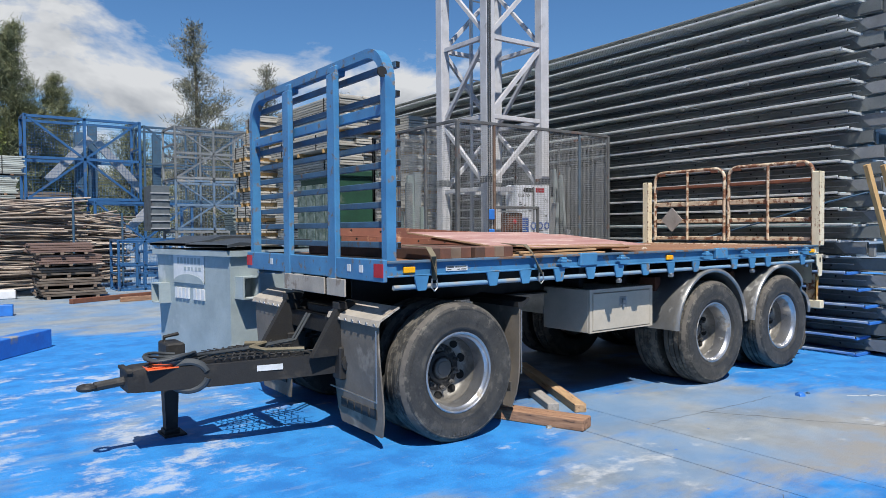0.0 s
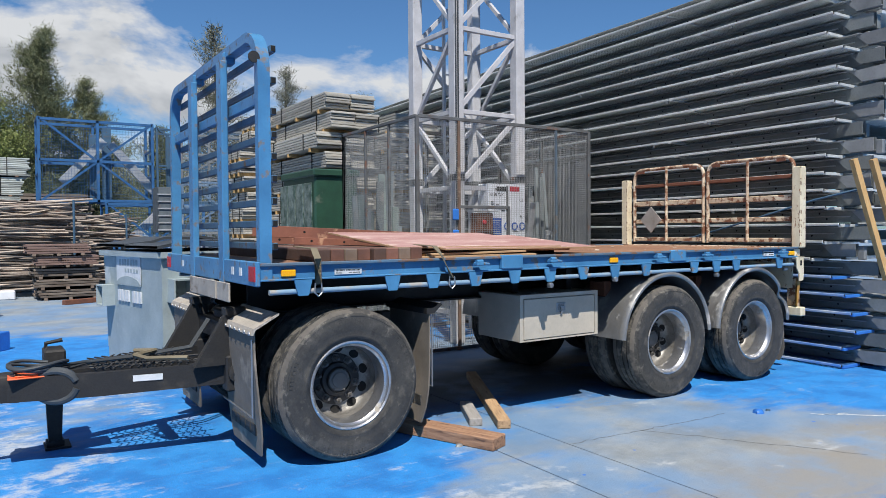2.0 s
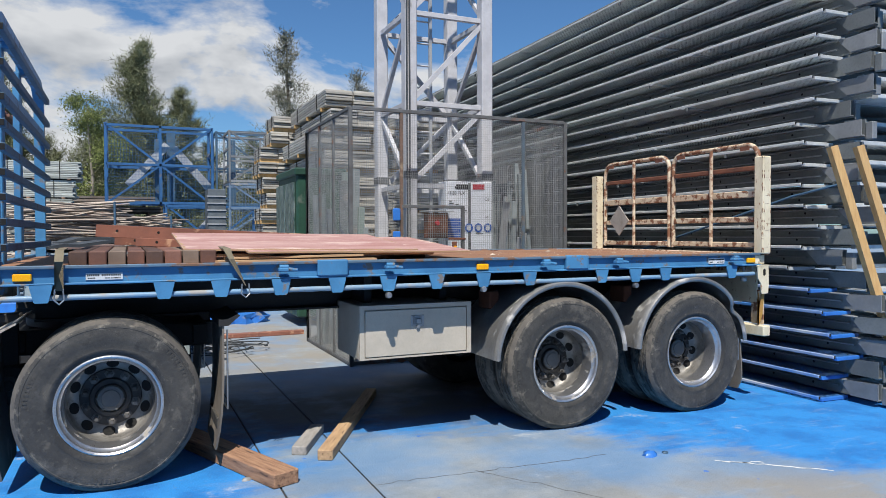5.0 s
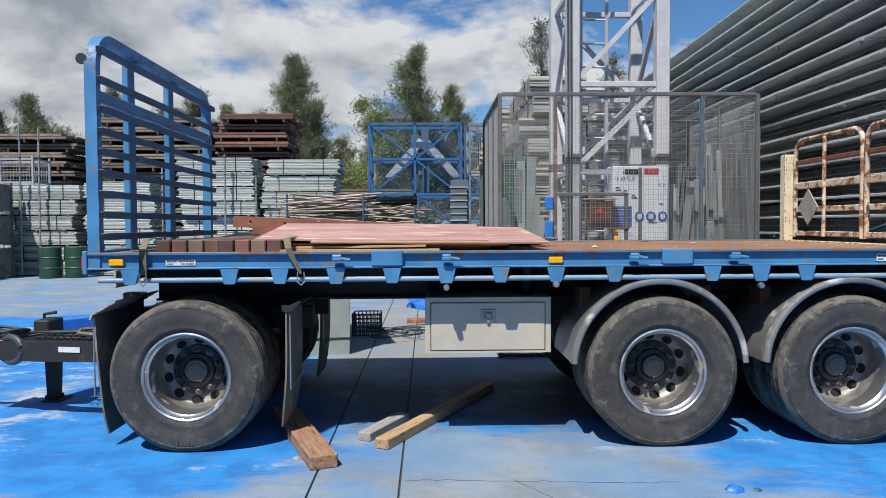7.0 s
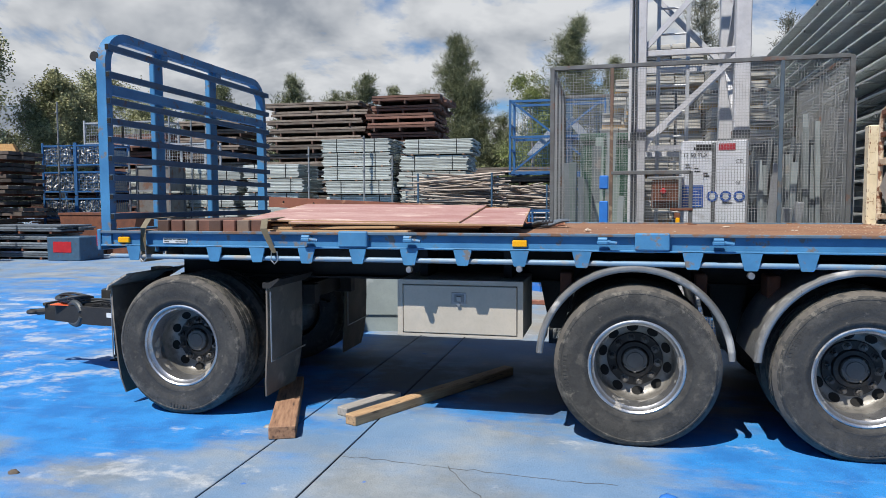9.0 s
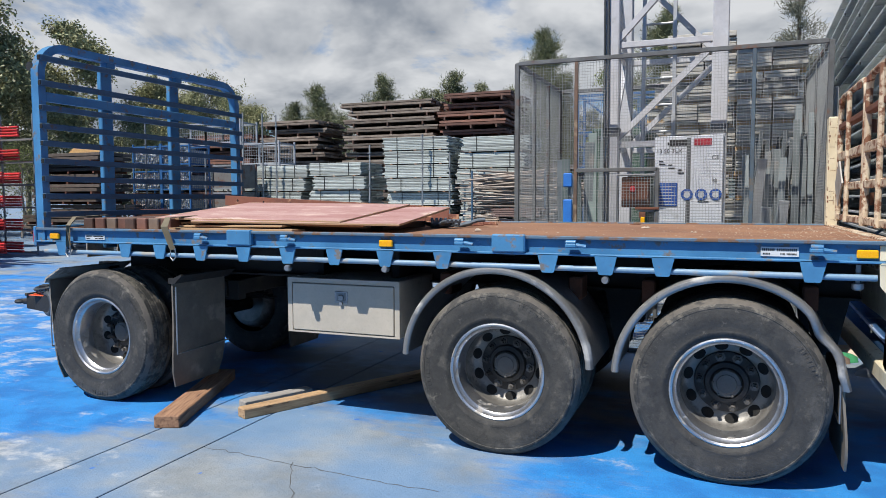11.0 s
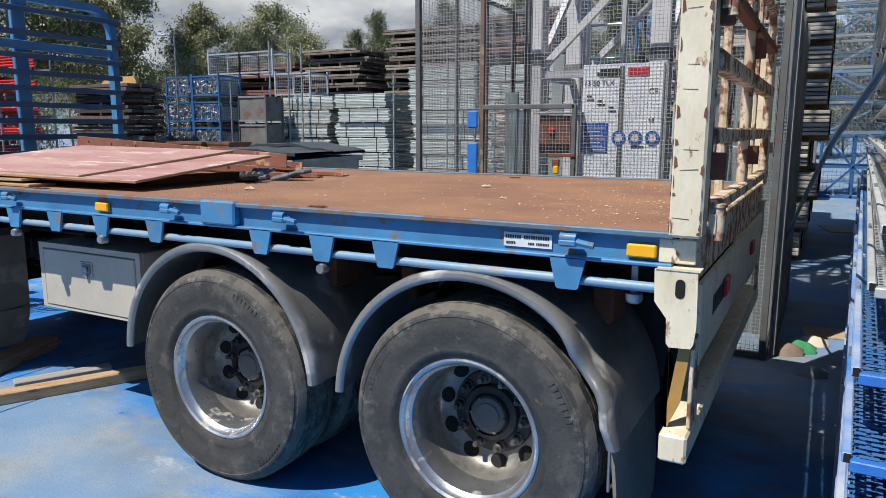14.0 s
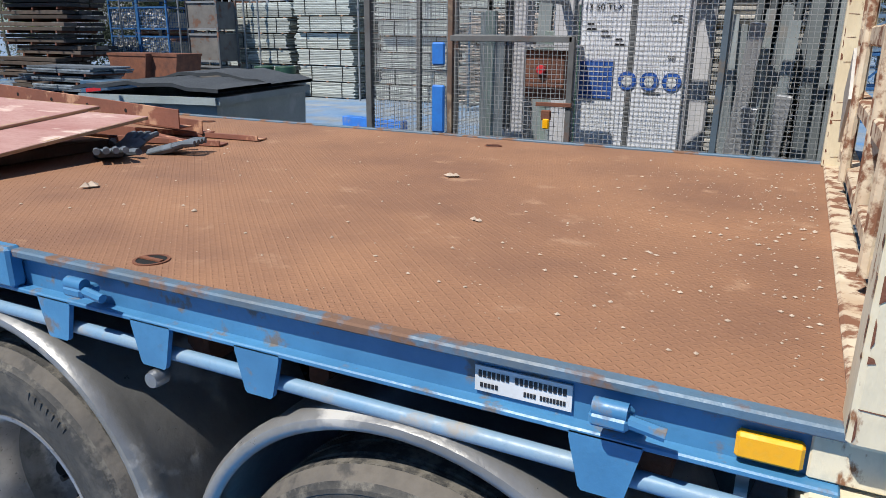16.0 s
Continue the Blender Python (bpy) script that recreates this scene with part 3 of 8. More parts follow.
    l.new(grit, rg.inputs["Value"])
    l.new(rg.outputs[0], bs.inputs["Roughness"])
    bp = n.new("ShaderNodeBump")
    bp.inputs["Strength"].default_value, bp.inputs["Distance"].default_value = 0.32, 0.01
    l.new(grit, bp.inputs["Height"])
    l.new(bp.outputs[0], bs.inputs["Normal"])
    return m


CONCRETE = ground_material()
JOINT = surface("dark_joint_filler", (0.05, 0.05, 0.05), rough=0.9)
g = Shape()
g.add([(-1500, -1500, -0.012), (1500, -1500, -0.012), (1500, 1500, -0.012), (-1500, 1500, -0.012)], [(0, 1, 2, 3)])
ground = solo("ground", g, JOINT, (0, 0, 0), "concrete yard floor sprayed with blue paint", "ground", kind="structure")
slab_x = [-1400, -9.0, 3.944, 4.444, 9.4, 20.0, 1400]
slab_y = [-1400, -5.0, 19.0, 1400]
for i in range(len(slab_x) - 1):
    for j in range(len(slab_y) - 1):
        g = Shape()
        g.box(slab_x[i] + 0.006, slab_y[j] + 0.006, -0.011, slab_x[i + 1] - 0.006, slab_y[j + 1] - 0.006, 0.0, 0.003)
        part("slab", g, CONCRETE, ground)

# unseen wall added behind the camera to cut sky fill from -y
BLOCKER_WALL = surface("grey_blocker_wall", (0.27, 0.27, 0.26), (0.21, 0.21, 0.20), 0.85, scale=1.2, fine=20, bump=0.3)
g = Shape()
g.box(-26, -9.3, 0.0, 30, -9.0, 5.5, 0.02)
solo("wall_south", g, BLOCKER_WALL, (2, -9.15, 0), "plain grey wall added out of view to cut fill light", "wall", kind="structure")

# ---- trailer ----
X0, X1, Y0, Y1 = 2.44, 8.12, 4.08, 6.50
TOP, RAIL_B = 1.29, 1.19
YC = (Y0 + Y1) / 2
trailer = thing("flatbed_trailer", (5.3, YC, 0), "blue flatbed dog trailer with rusty tread-plate deck and three axles", "trailer")


def tread_material(name, a, b, wear, dark, metal=0.0):
    m = surface(name, a, b, 0.75 - 0.3 * metal, metal=metal, scale=1.6, fine=50, bump=0.1, wear=wear, amount=0.30, wear_scale=5)
    n, l = m.node_tree.nodes, m.node_tree.links
    bs = n["Principled BSDF"]
    co = n.new("ShaderNodeTexCoord")
    heights = []
    for turn in (45, -45):
        mp = n.new("ShaderNodeMapping")
        mp.inputs["Rotation"].default_value = (0, 0, radians(turn))
        l.new(co.outputs["Object"], mp.inputs[0])
        br = n.new("ShaderNodeTexBrick")
        br.inputs["Scale"].default_value = 1.0
        br.inputs["Brick Width"].default_value, br.inputs["Row Height"].default_value = 0.027, 0.0135
        br.inputs["Mortar Size"].default_value, br.inputs["Mortar Smooth"].default_value = 0.0055, 0.3
        l.new(mp.outputs[0], br.inputs["Vector"])
        heights.append(br.outputs["Fac"])
    ck = n.new("ShaderNodeTexChecker")
    ck.inputs["Scale"].default_value = 1 / 0.0192
    l.new(co.outputs["Object"], ck.inputs["Vector"])
    pick = n.new("ShaderNodeMix")
    l.new(ck.outputs["Fac"], pick.inputs[0])
    l.new(heights[0], pick.inputs[2])
    l.new(heights[1], pick.inputs[3])
    inv = n.new("ShaderNodeMath")
    inv.operation = "SUBTRACT"
    inv.inputs[0].default_value = 1.0
    l.new(pick.outputs[0], inv.inputs[1])
    bp = n.new("ShaderNodeBump")
    bp.inputs["Strength"].default_value, bp.inputs["Distance"].default_value = 0.6, 0.003
    l.new(inv.outputs[0], bp.inputs["Height"])
    old = bs.inputs["Normal"].links[0].from_socket
    l.new(old, bp.inputs["Normal"])
    l.new(bp.outputs[0], bs.inputs["Normal"])
    src = bs.inputs["Base Color"].links[0].from_socket
    worn = n.new("ShaderNodeMix")
    worn.data_type = "RGBA"
    fac = n.new("ShaderNodeMath")
    fac.operation = "MULTIPLY"
    fac.inputs[1].default_value = 0.12
    l.new(pick.outputs[0], fac.inputs[0])
    l.new(fac.outputs[0], worn.inputs[0])
    l.new(src, worn.inputs[6])
    worn.inputs[7].default_value = (*dark, 1)
    l.new(worn.outputs[2], bs.inputs["Base Color"])
    return m


DECK = tread_material("rusty_tread_plate", (0.335, 0.172, 0.092), (0.215, 0.108, 0.064), (0.37, 0.215, 0.13), (0.13, 0.065, 0.04))
TREAD = tread_material("dusty_aluminium_tread", (0.46, 0.43, 0.39), (0.36, 0.34, 0.31), (0.30, 0.26, 0.22), (0.15, 0.14, 0.13), 0.4)
g = Shape()
g.box(X0 + 0.02, Y0 + 0.032, TOP - 0.008, X1, Y1 - 0.032, TOP)
part("deck", g, DECK, trailer, "rusty steel tread-plate deck")
# thin black sheet added below the deck deepens the shade seen underneath
g = Shape()
g.box(X0 + 0.05, Y0 + 0.05, TOP - 0.016, X1 - 0.02, Y1 - 0.05, TOP - 0.0085)
part("under_deck", g, BLACK, trailer, "black sheet added under the deck to deepen its shade")


def edge_rail(y, s, lab):
    g = Shape()
    # top cap, web, lower flange as one section
    g.box(X0, y - s * 0.030, RAIL_B, X1, y - s * 0.042, TOP - 0.009)
    g.box(X0, y, RAIL_B, X1, y - s * 0.042, RAIL_B + 0.012, 0.003)
    rail = part("side_rail", g, BLUE, trailer, lab)
    g = Shape()
    g.box(X0, y, TOP - 0.010, X1, y - s * 0.032, TOP + 0.010, 0.004)
    part("rail_cap", g, RAIL_TOP, rail, "scuffed and rusty top edge")
    return rail


rail_near = edge_rail(Y0, -1, "blue steel side rail with scuffed edges")
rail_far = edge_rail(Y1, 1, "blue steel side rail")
# far rail takes the darker blue
rail_far.data.materials[0] = BLUE_DULL_SHADED
g = Shape()
g.box(X0 - 0.03, Y0, RAIL_B - 0.03, X0, Y1, TOP + 0.02, 0.006)
part("front_rail", g, BLUE, trailer)
g = Shape()
g.box(X1, Y0 + 0.1, RAIL_B - 0.06, X1 + 0.06, Y1 - 0.1, TOP + 0.01, 0.006)
part("rear_rail", g, CREAM_RUST, trailer, "rusty cream rear cross rail")
for y0, y1, mat_ in ((Y0 + 0.005, Y0 + 0.12, RED), (Y1 - 0.12, Y1 - 0.005, RED)):
    g = Shape()
    g.box(X0 - 0.036, y0, RAIL_B, X0 - 0.03, y1, TOP - 0.01)
    part("marker_plate", g, mat_, trailer, "red reflective marker")
for y in (4.52, 4.35, 5.9):
    g = Shape()
    g.box(X0 - 0.034, y, 1.215, X0 - 0.03, y + 0.05, 1.265)
    part("sticker", g, INK_WHITE, trailer, "small pale sticker")

# rope rail and its hangers
HANGERS = [(2.71, 0), (3.34, 0), (3.66, 0), (4.02, 1), (4.38, 0), (4.73, 1), (5.08, 0), (5.44, 0), (5.82, 0), (6.46, 0), (6.78, 1), (7.08, 0), (7.79, 1)]
for y, s in ((Y0, -1), (Y1, 1)):
    g = Shape()
    g.tube([(X0 + 0.06, y - s * 0.03, 1.119), (X1 - 0.05, y - s * 0.03, 1.119)], 0.0165, 16)
    part("rope_rail", g, ROPE_BLUE, trailer, "worn blue rope rail")
    for x, large in HANGERS:
        g = Shape()
        top, bot, zb = (0.057, 0.036, 1.093) if not large else (0.059, 0.038, 1.090)
        zt = RAIL_B + 0.006
        poly = [(x - top, zt), (x + top, zt), (x + top, zt - 0.012), (x + bot, zb + 0.006), (x + bot - 0.006, zb), (x - bot + 0.006, zb), (x - bot, zb + 0.006), (x - top, zt - 0.012)]
        g.prism(poly, "y", y, y - s * 0.012)
        part("hanger", g, BLUE, trailer)
for x, z in ((4.73, 1.062), (5.44, 1.078), (6.78, 1.062)):
    g = Shape()
    g.lathe([(0.0, -0.012), (0.018, -0.010), (0.021, 0.0), (0.021, 0.028), (0.010, 0.034), (0.0, 0.034)], 14, (x, Y0 - 0.004, z))
    part("marker_lamp", g, STEEL, trailer, "small zinc marker lamp under a hanger")
g = Shape()
g.lathe([(0.0, -0.016), (0.016, -0.014), (0.026, -0.006), (0.028, 0.0), (0.028, 0.02), (0.0, 0.02)], 20, (7.995, Y0 + 0.07, 1.066))
g.v = [(x_, Y0 + 0.07 + (z_ - 1.066), 1.066 + (y_ - Y0 - 0.07)) for x_, y_, z_ in g.v]
g.f = [tuple(reversed(f_)) for f_ in g.f]
g.box(7.985, Y0 + 0.065, 1.086, 8.005, Y0 + 0.075, 1.19)
part("marker_lamp", g, STEEL, trailer, "round pale marker lamp under the rail")
# stake pockets
for x in (4.35, 6.23):
    g = Shape()
    g.box(x - 0.10, Y0 - 0.012, RAIL_B + 0.012, x + 0.10, Y0 + 0.03, TOP + 0.016, 0.008)
    part("stake_pocket", g, BLUE, trailer)


def winch_clip(x):
    g = Shape()
    g.box(x - 0.030, Y0 - 0.045, 1.238, x + 0.032, Y0 + 0.01, 1.262, 0.006)
    g.tube([(x - 0.026, Y0 - 0.028, 1.266), (x + 0.028, Y0 - 0.028, 1.266)], 0.015, 16)
    g.tube([(x + 0.02, Y0 - 0.03, 1.255), (x + 0.085, Y0 - 0.03, 1.245)], 0.011, 8)
    return part("load_clip", g, BLUE, trailer, "blue load-restraint clip")


for x in (4.03, 4.73, 5.94, 6.595, 7.80):
    winch_clip(x)


def reflector(x):
    g = Shape()
    g.box(x - 0.046, Y0 + 0.008, 1.214, x + 0.046, Y0 + 0.031, 1.256, 0.005)
    part("side_reflector", g, AMBER, trailer, "amber plastic reflector")


for x in (2.62, 5.44, 8.024):
    reflector(x)


def maker_plate(x0, x1, z0, z1, y):
    g = Shape()
    g.box(x0, y, z0, x1, y + 0.004, z1)
    p = part("maker_plate", g, INK_WHITE, trailer, "white maker's plate with dark print")
    g = Shape()
    h = z1 - z0
    for row, (a, b) in enumerate(((0.04, 0.96), (0.06, 0.26), (0.52, 0.95))):
        za = z1 - h * (0.42 if row == 0 else 0.82)
        xa, xb = x0 + (x1 - x0) * a, x0 + (x1 - x0) * b
        k = 19 if row == 0 else (5 if row == 1 else 13)
        for i in range(k):
            if row == 0 and i == 7 or row == 2 and i == 4:
                continue
            q = (xb - xa) / k
            g.box(xa + i * q, y - 0.0015, za, xa + i * q + q * 0.68, y, za + h * (0.25 if row == 0 else 0.17))
    part("print", g, INK, p, "dark bars of print")


maker_plate(7.553, 7.727, 1.214, 1.262, Y0 + 0.024)
maker_plate(2.93, 3.12, 1.214, 1.252, Y0 + 0.024)

# chassis
for y in (4.86, 5.70):
    g = Shape()
    g.prism([(y - 0.06, 1.18), (y - 0.06, 1.165), (y - 0.008, 1.165), (y - 0.008, 0.93), (y - 0.06, 0.93), (y - 0.06, 0.915),
             (y + 0.06, 0.915), (y + 0.06, 0.93), (y + 0.008, 0.93), (y + 0.008, 1.165), (y + 0.06, 1.165), (y + 0.06, 1.18)], "x", 2.6, X1)
    part("chassis_beam", g, BLACK, trailer)
for i in range(13):
    x = 2.7 + i * 0.44
    g = Shape()
    g.box(x - 0.03, Y0 + 0.05, 1.18, x + 0.03, Y1 - 0.05, TOP - 0.013)
    part("cross_member", g, BLACK, trailer)

# headboard
HX = 2.48
g = Shape()
rc = 0.22
pts = [(HX, Y0 + 0.045, 1.2)]
zt, ya, yb = 2.695, Y0 + 0.045, Y1 - 0.045
pts += [(HX, ya + rc - rc * math.cos(a), zt - rc + rc * math.sin(a)) for a in np.linspace(0, math.pi / 2, 9)]
pts += [(HX, yb - rc + rc * math.sin(a), zt - rc + rc * math.cos(a)) for a in np.linspace(0, math.pi / 2, 9)]
pts += [(HX, yb, 1.2)]
g.tube(pts, 0, square=(0.062, 0.075), ref=(1, 0, 0))
headboard = part("headboard", g, BLUE, trailer, "tall blue steel headboard with open bars", 50)
for y in (4.80, 5.60):
    g = Shape()
    g.box(HX - 0.075, y - 0.06, 1.10, HX - 0.03, y + 0.06, 2.64, 0.006)
    g.box(HX - 0.055, y - 0.05, 2.62, HX + 0.03, y + 0.05, 2.70, 0.01)
    part("upright", g, BLUE, headboard)
# bars behind the frame: darker blue has their shaded side painted in
for z in (2.59, 2.40, 2.215, 2.075, 1.945, 1.81, 1.675, 1.54, 1.40):
    g = Shape()
    g.box(HX + 0.04, Y0 + 0.01, z - 0.022, HX + 0.075, Y1 - 0.01, z + 0.022, 0.004)
    b = part("bar", g, BLUE_DULL_SHADED, headboard)
    g = Shape()
    g.box(HX + 0.044, Y0 + 0.007, z - 0.017, HX + 0.071, Y0 + 0.0099, z + 0.017)
    part("hollow_end", g, HOLE, b)
g = Shape()
g.box(HX - 0.01, Y0 + 0.08, 2.268, HX + 0.035, Y1 - 0.08, 2.340, 0.005)
part("wide_bar", g, BLUE, headboard)
g = Shape()
g.lathe([(0.0, -0.012), (0.035, -0.012), (0.035, 0.0), (0.0, 0.0)], 16, (HX - 0.055, Y0 + 0.03, 2.53))
part("clearance_lamp", g, BLACK, headboard)

# tread-plate guards below the headboard
for ya_, yb_ in ((4.58, 4.86), (4.90, 5.62)):
    g = Shape()
    g.box(X0 - 0.05, ya_, 1.03, X0 - 0.036, yb_, 1.155, 0.003)
    part("front_guard", g, DUSTY, trailer, "dusty aluminium tread-plate guard")

# rear gate
GX = 8.185
for y, lab in ((Y0 + 0.02, "cream gate post streaked with rust"), (Y1 - 0.06, "cream gate post heavily rusted")):
    g = Shape()
    g.box(8.110, y - 0.05, TOP, 8.205, y + 0.05, 2.13, 0.008)
    post = part("gate_post", g, CREAM, trailer, lab)
    g = Shape()
    wr = random.Random(int(y * 100))
    for ex, sx in ((8.110, 1), (8.205, -1)):
        z = TOP + 0.01
        while z < 2.12:
            h = wr.uniform(0.008, 0.045)
            if wr.random() < 0.72:
                w = wr.uniform(0.002, 0.011) * (2.4 if wr.random() < 0.16 else 1)
                d = wr.uniform(0.003, 0.014)
                zm = min(z + h, 2.125)
                g.add([(ex + sx * 0.006, y - 0.0512, z), (ex + sx * (0.006 + w), y - 0.0512, z + h * 0.2), (ex + sx * (0.006 + w * 0.7), y - 0.0512, zm - h * 0.2), (ex + sx * 0.006, y - 0.0512, zm)], [(0, 1, 2, 3) if sx > 0 else (3, 2, 1, 0)])
                g.add([(ex - sx * 0.0012, y - 0.044, z), (ex - sx * 0.0012, y - 0.044 + d, z + h * 0.3), (ex - sx * 0.0012, y - 0.044 + d * 0.6, zm), (ex - sx * 0.0012, y - 0.046, zm)], [(3, 2, 1, 0) if sx > 0 else (0, 1, 2, 3)])
            z += h + wr.uniform(0.0, 0.05)
    for q in range(7):
        zq, xa_ = TOP + 0.06 + 0.115 * q + wr.uniform(-0.04, 0.04), 8.116 + wr.uniform(0, 0.03)
        xb_ = xa_ + wr.uniform(0.03, 0.055)
        sl = wr.uniform(-0.004, 0.004)
        g.add([(xa_, y - 0.0511, zq), (xb_, y - 0.0511, zq + sl), (xb_, y - 0.0511, zq + sl + 0.0022), (xa_, y - 0.0511, zq + 0.0014)], [(0, 1, 2, 3)])
    tagged(part("rust_edge", g, RUST_STEEL, post, "", 0), "flaking rust along the edges", kind="stuff")
    g = Shape()
    sy = -1 if y < 5 else 1
    yf = Y0 - 0.010 if y < 5 else Y1 + 0.010
    pl = [(8.072, 1.187), (8.200, 1.187), (8.204, 1.02), (8.198, 0.962), (8.190, 0.948), (8.126, 0.945), (8.117, 0.957), (8.114, 1.035), (8.076, 1.085)]
    g.prism(pl, "y", yf, yf - sy * 0.010)
    g.prism([(8.076, 1.187), (8.207, 1.187), (8.209, 1.194), (8.082, 1.194)], "y", yf + sy * 0.003, yf - sy * 0.05)
    part("post_bracket", g, CREAM, trailer)
    g = Shape()
    ye = Y0 + 0.020 if y < 5 else Y1 - 0.020
    g.box(8.076, ye, 1.203, 8.186, ye - sy * 0.009, TOP - 0.012, 0.003)
    part("rail_end", g, CREAM, trailer, "cream-painted end of the side rail")
    g = Shape()
    pts_ = [(8.151 + 0.0145 * math.cos(a_), (1.147 if math.sin(a_) > 0 else 1.116) + 0.0145 * math.sin(a_)) for a_ in np.linspace(0.01, 2 * math.pi - 0.01, 20)]
    g.prism(pts_, "y", yf + sy * 0.0015, yf + sy * 0.0005)
    part("slot", g, HOLE, trailer)
    g = Shape()
    yl = yf - sy * 0.03
    edge = [(8.122 + 0.006 * math.sin(2.7 * q_) - 0.0012 * q_, 0.95 - 0.0275 * q_) for q_ in range(11)]
    g.prism([(8.155, 0.96)] + edge[::-1] + [(8.128, 0.672), (8.165, 0.76), (8.190, 0.96)], "y", yl, yl - sy * 0.006)
    part("bumper_leg", g, OCHRE if y < 5 else CREAM, trailer, "torn ochre-stained bumper bracket" if y < 5 else "")
    g = Shape()
    g.box(8.185, yl - sy * 0.01, 0.675, 8.198, yl - sy * 0.14, 0.97, 0.003)
    part("bumper_stay", g, CREAM_RUST, trailer)
for zz in (1.33, 1.98):
    g = Shape()
    g.tube([(8.242, Y0 + 0.05, zz - 0.05), (8.242, Y0 + 0.05, zz + 0.05)], 0.016, 12)
    g.tube([(8.242, Y0 + 0.05, zz + 0.05), (8.242, Y0 + 0.05, zz + 0.06)], 0.021, 8)
    g.box(8.214, Y0 + 0.03, zz - 0.03, 8.235, Y0 + 0.07, zz + 0.03)
    part("gate_hinge", g, CREAM_RUST, trailer, "rusty barrel hinge of the tailgate")
g = Shape()
g.box(8.115, Y0 - 0.035, 0.580, 8.200, Y1 + 0.03, 0.672, 0.008)
part("rear_bumper", g, CREAM, trailer, "cream rear under-run bar")
g = Shape()
g.box(8.18, Y0 + 0.10, 0.86, 8.20, Y1 - 0.10, 1.13, 0.004)
rear_panel = part("rear_panel", g, CREAM, trailer, "dirty cream lamp panel")
g = Shape()
for k in range(7):
    g.box(8.2, 4.45 + 0.05 * k, 0.97, 8.202, 4.45 + 0.05 * k + 0.036, 1.04)
part("print", g, INK, rear_panel, "dark bars of print")
for yy in (4.70, 5.74):
    g = Shape()
    g.box(8.20, yy, 0.98, 8.215, yy + 0.12, 1.05, 0.006)
    part("tail_lamp", g, RED, rear_panel, "red tail lamp")


def gate_half(ya, yb):
    g = Shape()
    zt, r = 2.25, 0.12
    pts = [(GX, ya, 1.33)] + [(GX, ya + r - r * math.cos(a), zt - r + r * math.sin(a)) for a in np.linspace(0, math.pi / 2, 7)]
    pts += [(GX, yb - r + r * math.sin(a), zt - r + r * math.cos(a)) for a in np.linspace(0, math.pi / 2, 7)] + [(GX, yb, 1.33)]
    g.tube(pts, 0.021, 10, ref=(1, 0, 0))
    gate = part("tailgate", g, CREAM_RUST, trailer, "rusty cream pipe tailgate", 50)
    for z, h, mat_ in ((2.04, 0.040, RUST_STEEL), (1.815, 0.060, CREAM_RUST), (1.59, 0.050, CREAM_RUST), (1.365, 0.045, CREAM_RUST)):
        g = Shape()
        g.box(GX - 0.018, ya + 0.02, z - h / 2, GX + 0.034, yb - 0.02, z + h / 2, 0.006)
        part("gate_rail", g, mat_, gate)
    ym = (ya + yb) / 2
    g = Shape()
    g.tube([(GX - 0.022, ym, 1.34), (GX - 0.022, ym, 2.24)], 0.017, 8)
    part("gate_bar", g, CREAM_RUST, gate)
    for y in (ya + 0.13, yb - 0.13):
        g = Shape()
        g.box(GX - 0.03, y - 0.05, 2.20, GX - 0.02, y + 0.05, 2.235)
        part("gusset", g, RUST_STEEL, gate)
    for z in (1.5, 1.95):
        g = Shape()
        g.tube([(GX + 0.03, ya, z - 0.04), (GX + 0.03, ya, z + 0.04)], 0.03, 10)
        part("hinge", g, RUST_STEEL, gate)
    return gate


gate_a = gate_half(4.17, 5.22)
gate_b = gate_half(5.28, 6.33)
g = Shape()
d = 0.165
g.prism([(6.03 - d, 1.61), (6.03, 1.61 - d), (6.03 + d, 1.61), (6.03, 1.61 + d)], "x", GX - 0.045, GX - 0.035)
part("placard_holder", g, ALU, gate_b, "blank diamond placard holder")

# wheels
R_T, W_T = 0.498, 0.265
tyre_prof = [(0.280, 0.036), (0.292, 0.024), (0.310, 0.013), (0.322, 0.008), (0.329, 0.008), (0.333, 0.009), (0.366, 0.002), (0.398, -0.002), (0.426, -0.001), (0.449, 0.002), (0.452, 0.000), (0.461, 0.003), (0.464, 0.008), (0.473, 0.014), (0.486, 0.028), (0.495, 0.042)]
for c in (0.080, 0.132, 0.185):
    tyre_prof += [(R_T, c - 0.02), (R_T, c - 0.006), (R_T - 0.012, c - 0.004), (R_T - 0.012, c + 0.004), (R_T, c + 0.006)]
tyre_prof += [(0.495, W_T - 0.038), (0.486, W_T - 0.024), (0.473, W_T - 0.010), (0.449, W_T + 0.002), (0.40, W_T + 0.006), (0.345, W_T), (0.300, W_T - 0.012), (0.285, W_T - 0.022)]
g = Shape()
g.lathe(tyre_prof[:14], 72)
g.lathe(tyre_prof[15:-8], 72)
g.lathe(tyre_prof[-6:], 72)
g.cur = 1
g.lathe(tyre_prof[13:16], 72)
g.lathe(tyre_prof[-9:-5], 72)
g.cur = 0
for i in range(96):
    mt = Matrix.Rotation(2 * math.pi * i / 96, 4, "Y")
    g.box(R_T - 0.012, 0.043, -0.0125, R_T - 0.002, 0.066, 0.0125, 0, mt)
for rr, k, a0 in ((0.428, 9, 0.2), (0.428, 7, 2.4), (0.425, 8, 4.2)):
    for i in range(k):
        mt = Matrix.Rotation(a0 + i * 0.055, 4, "Y")
        g.box(rr - 0.012, -0.0032, -0.007, rr + 0.012, 0.006, 0.005, 0, mt)
TYRE_ME = g.data("tyre", [RUBBER, SHOULDER])
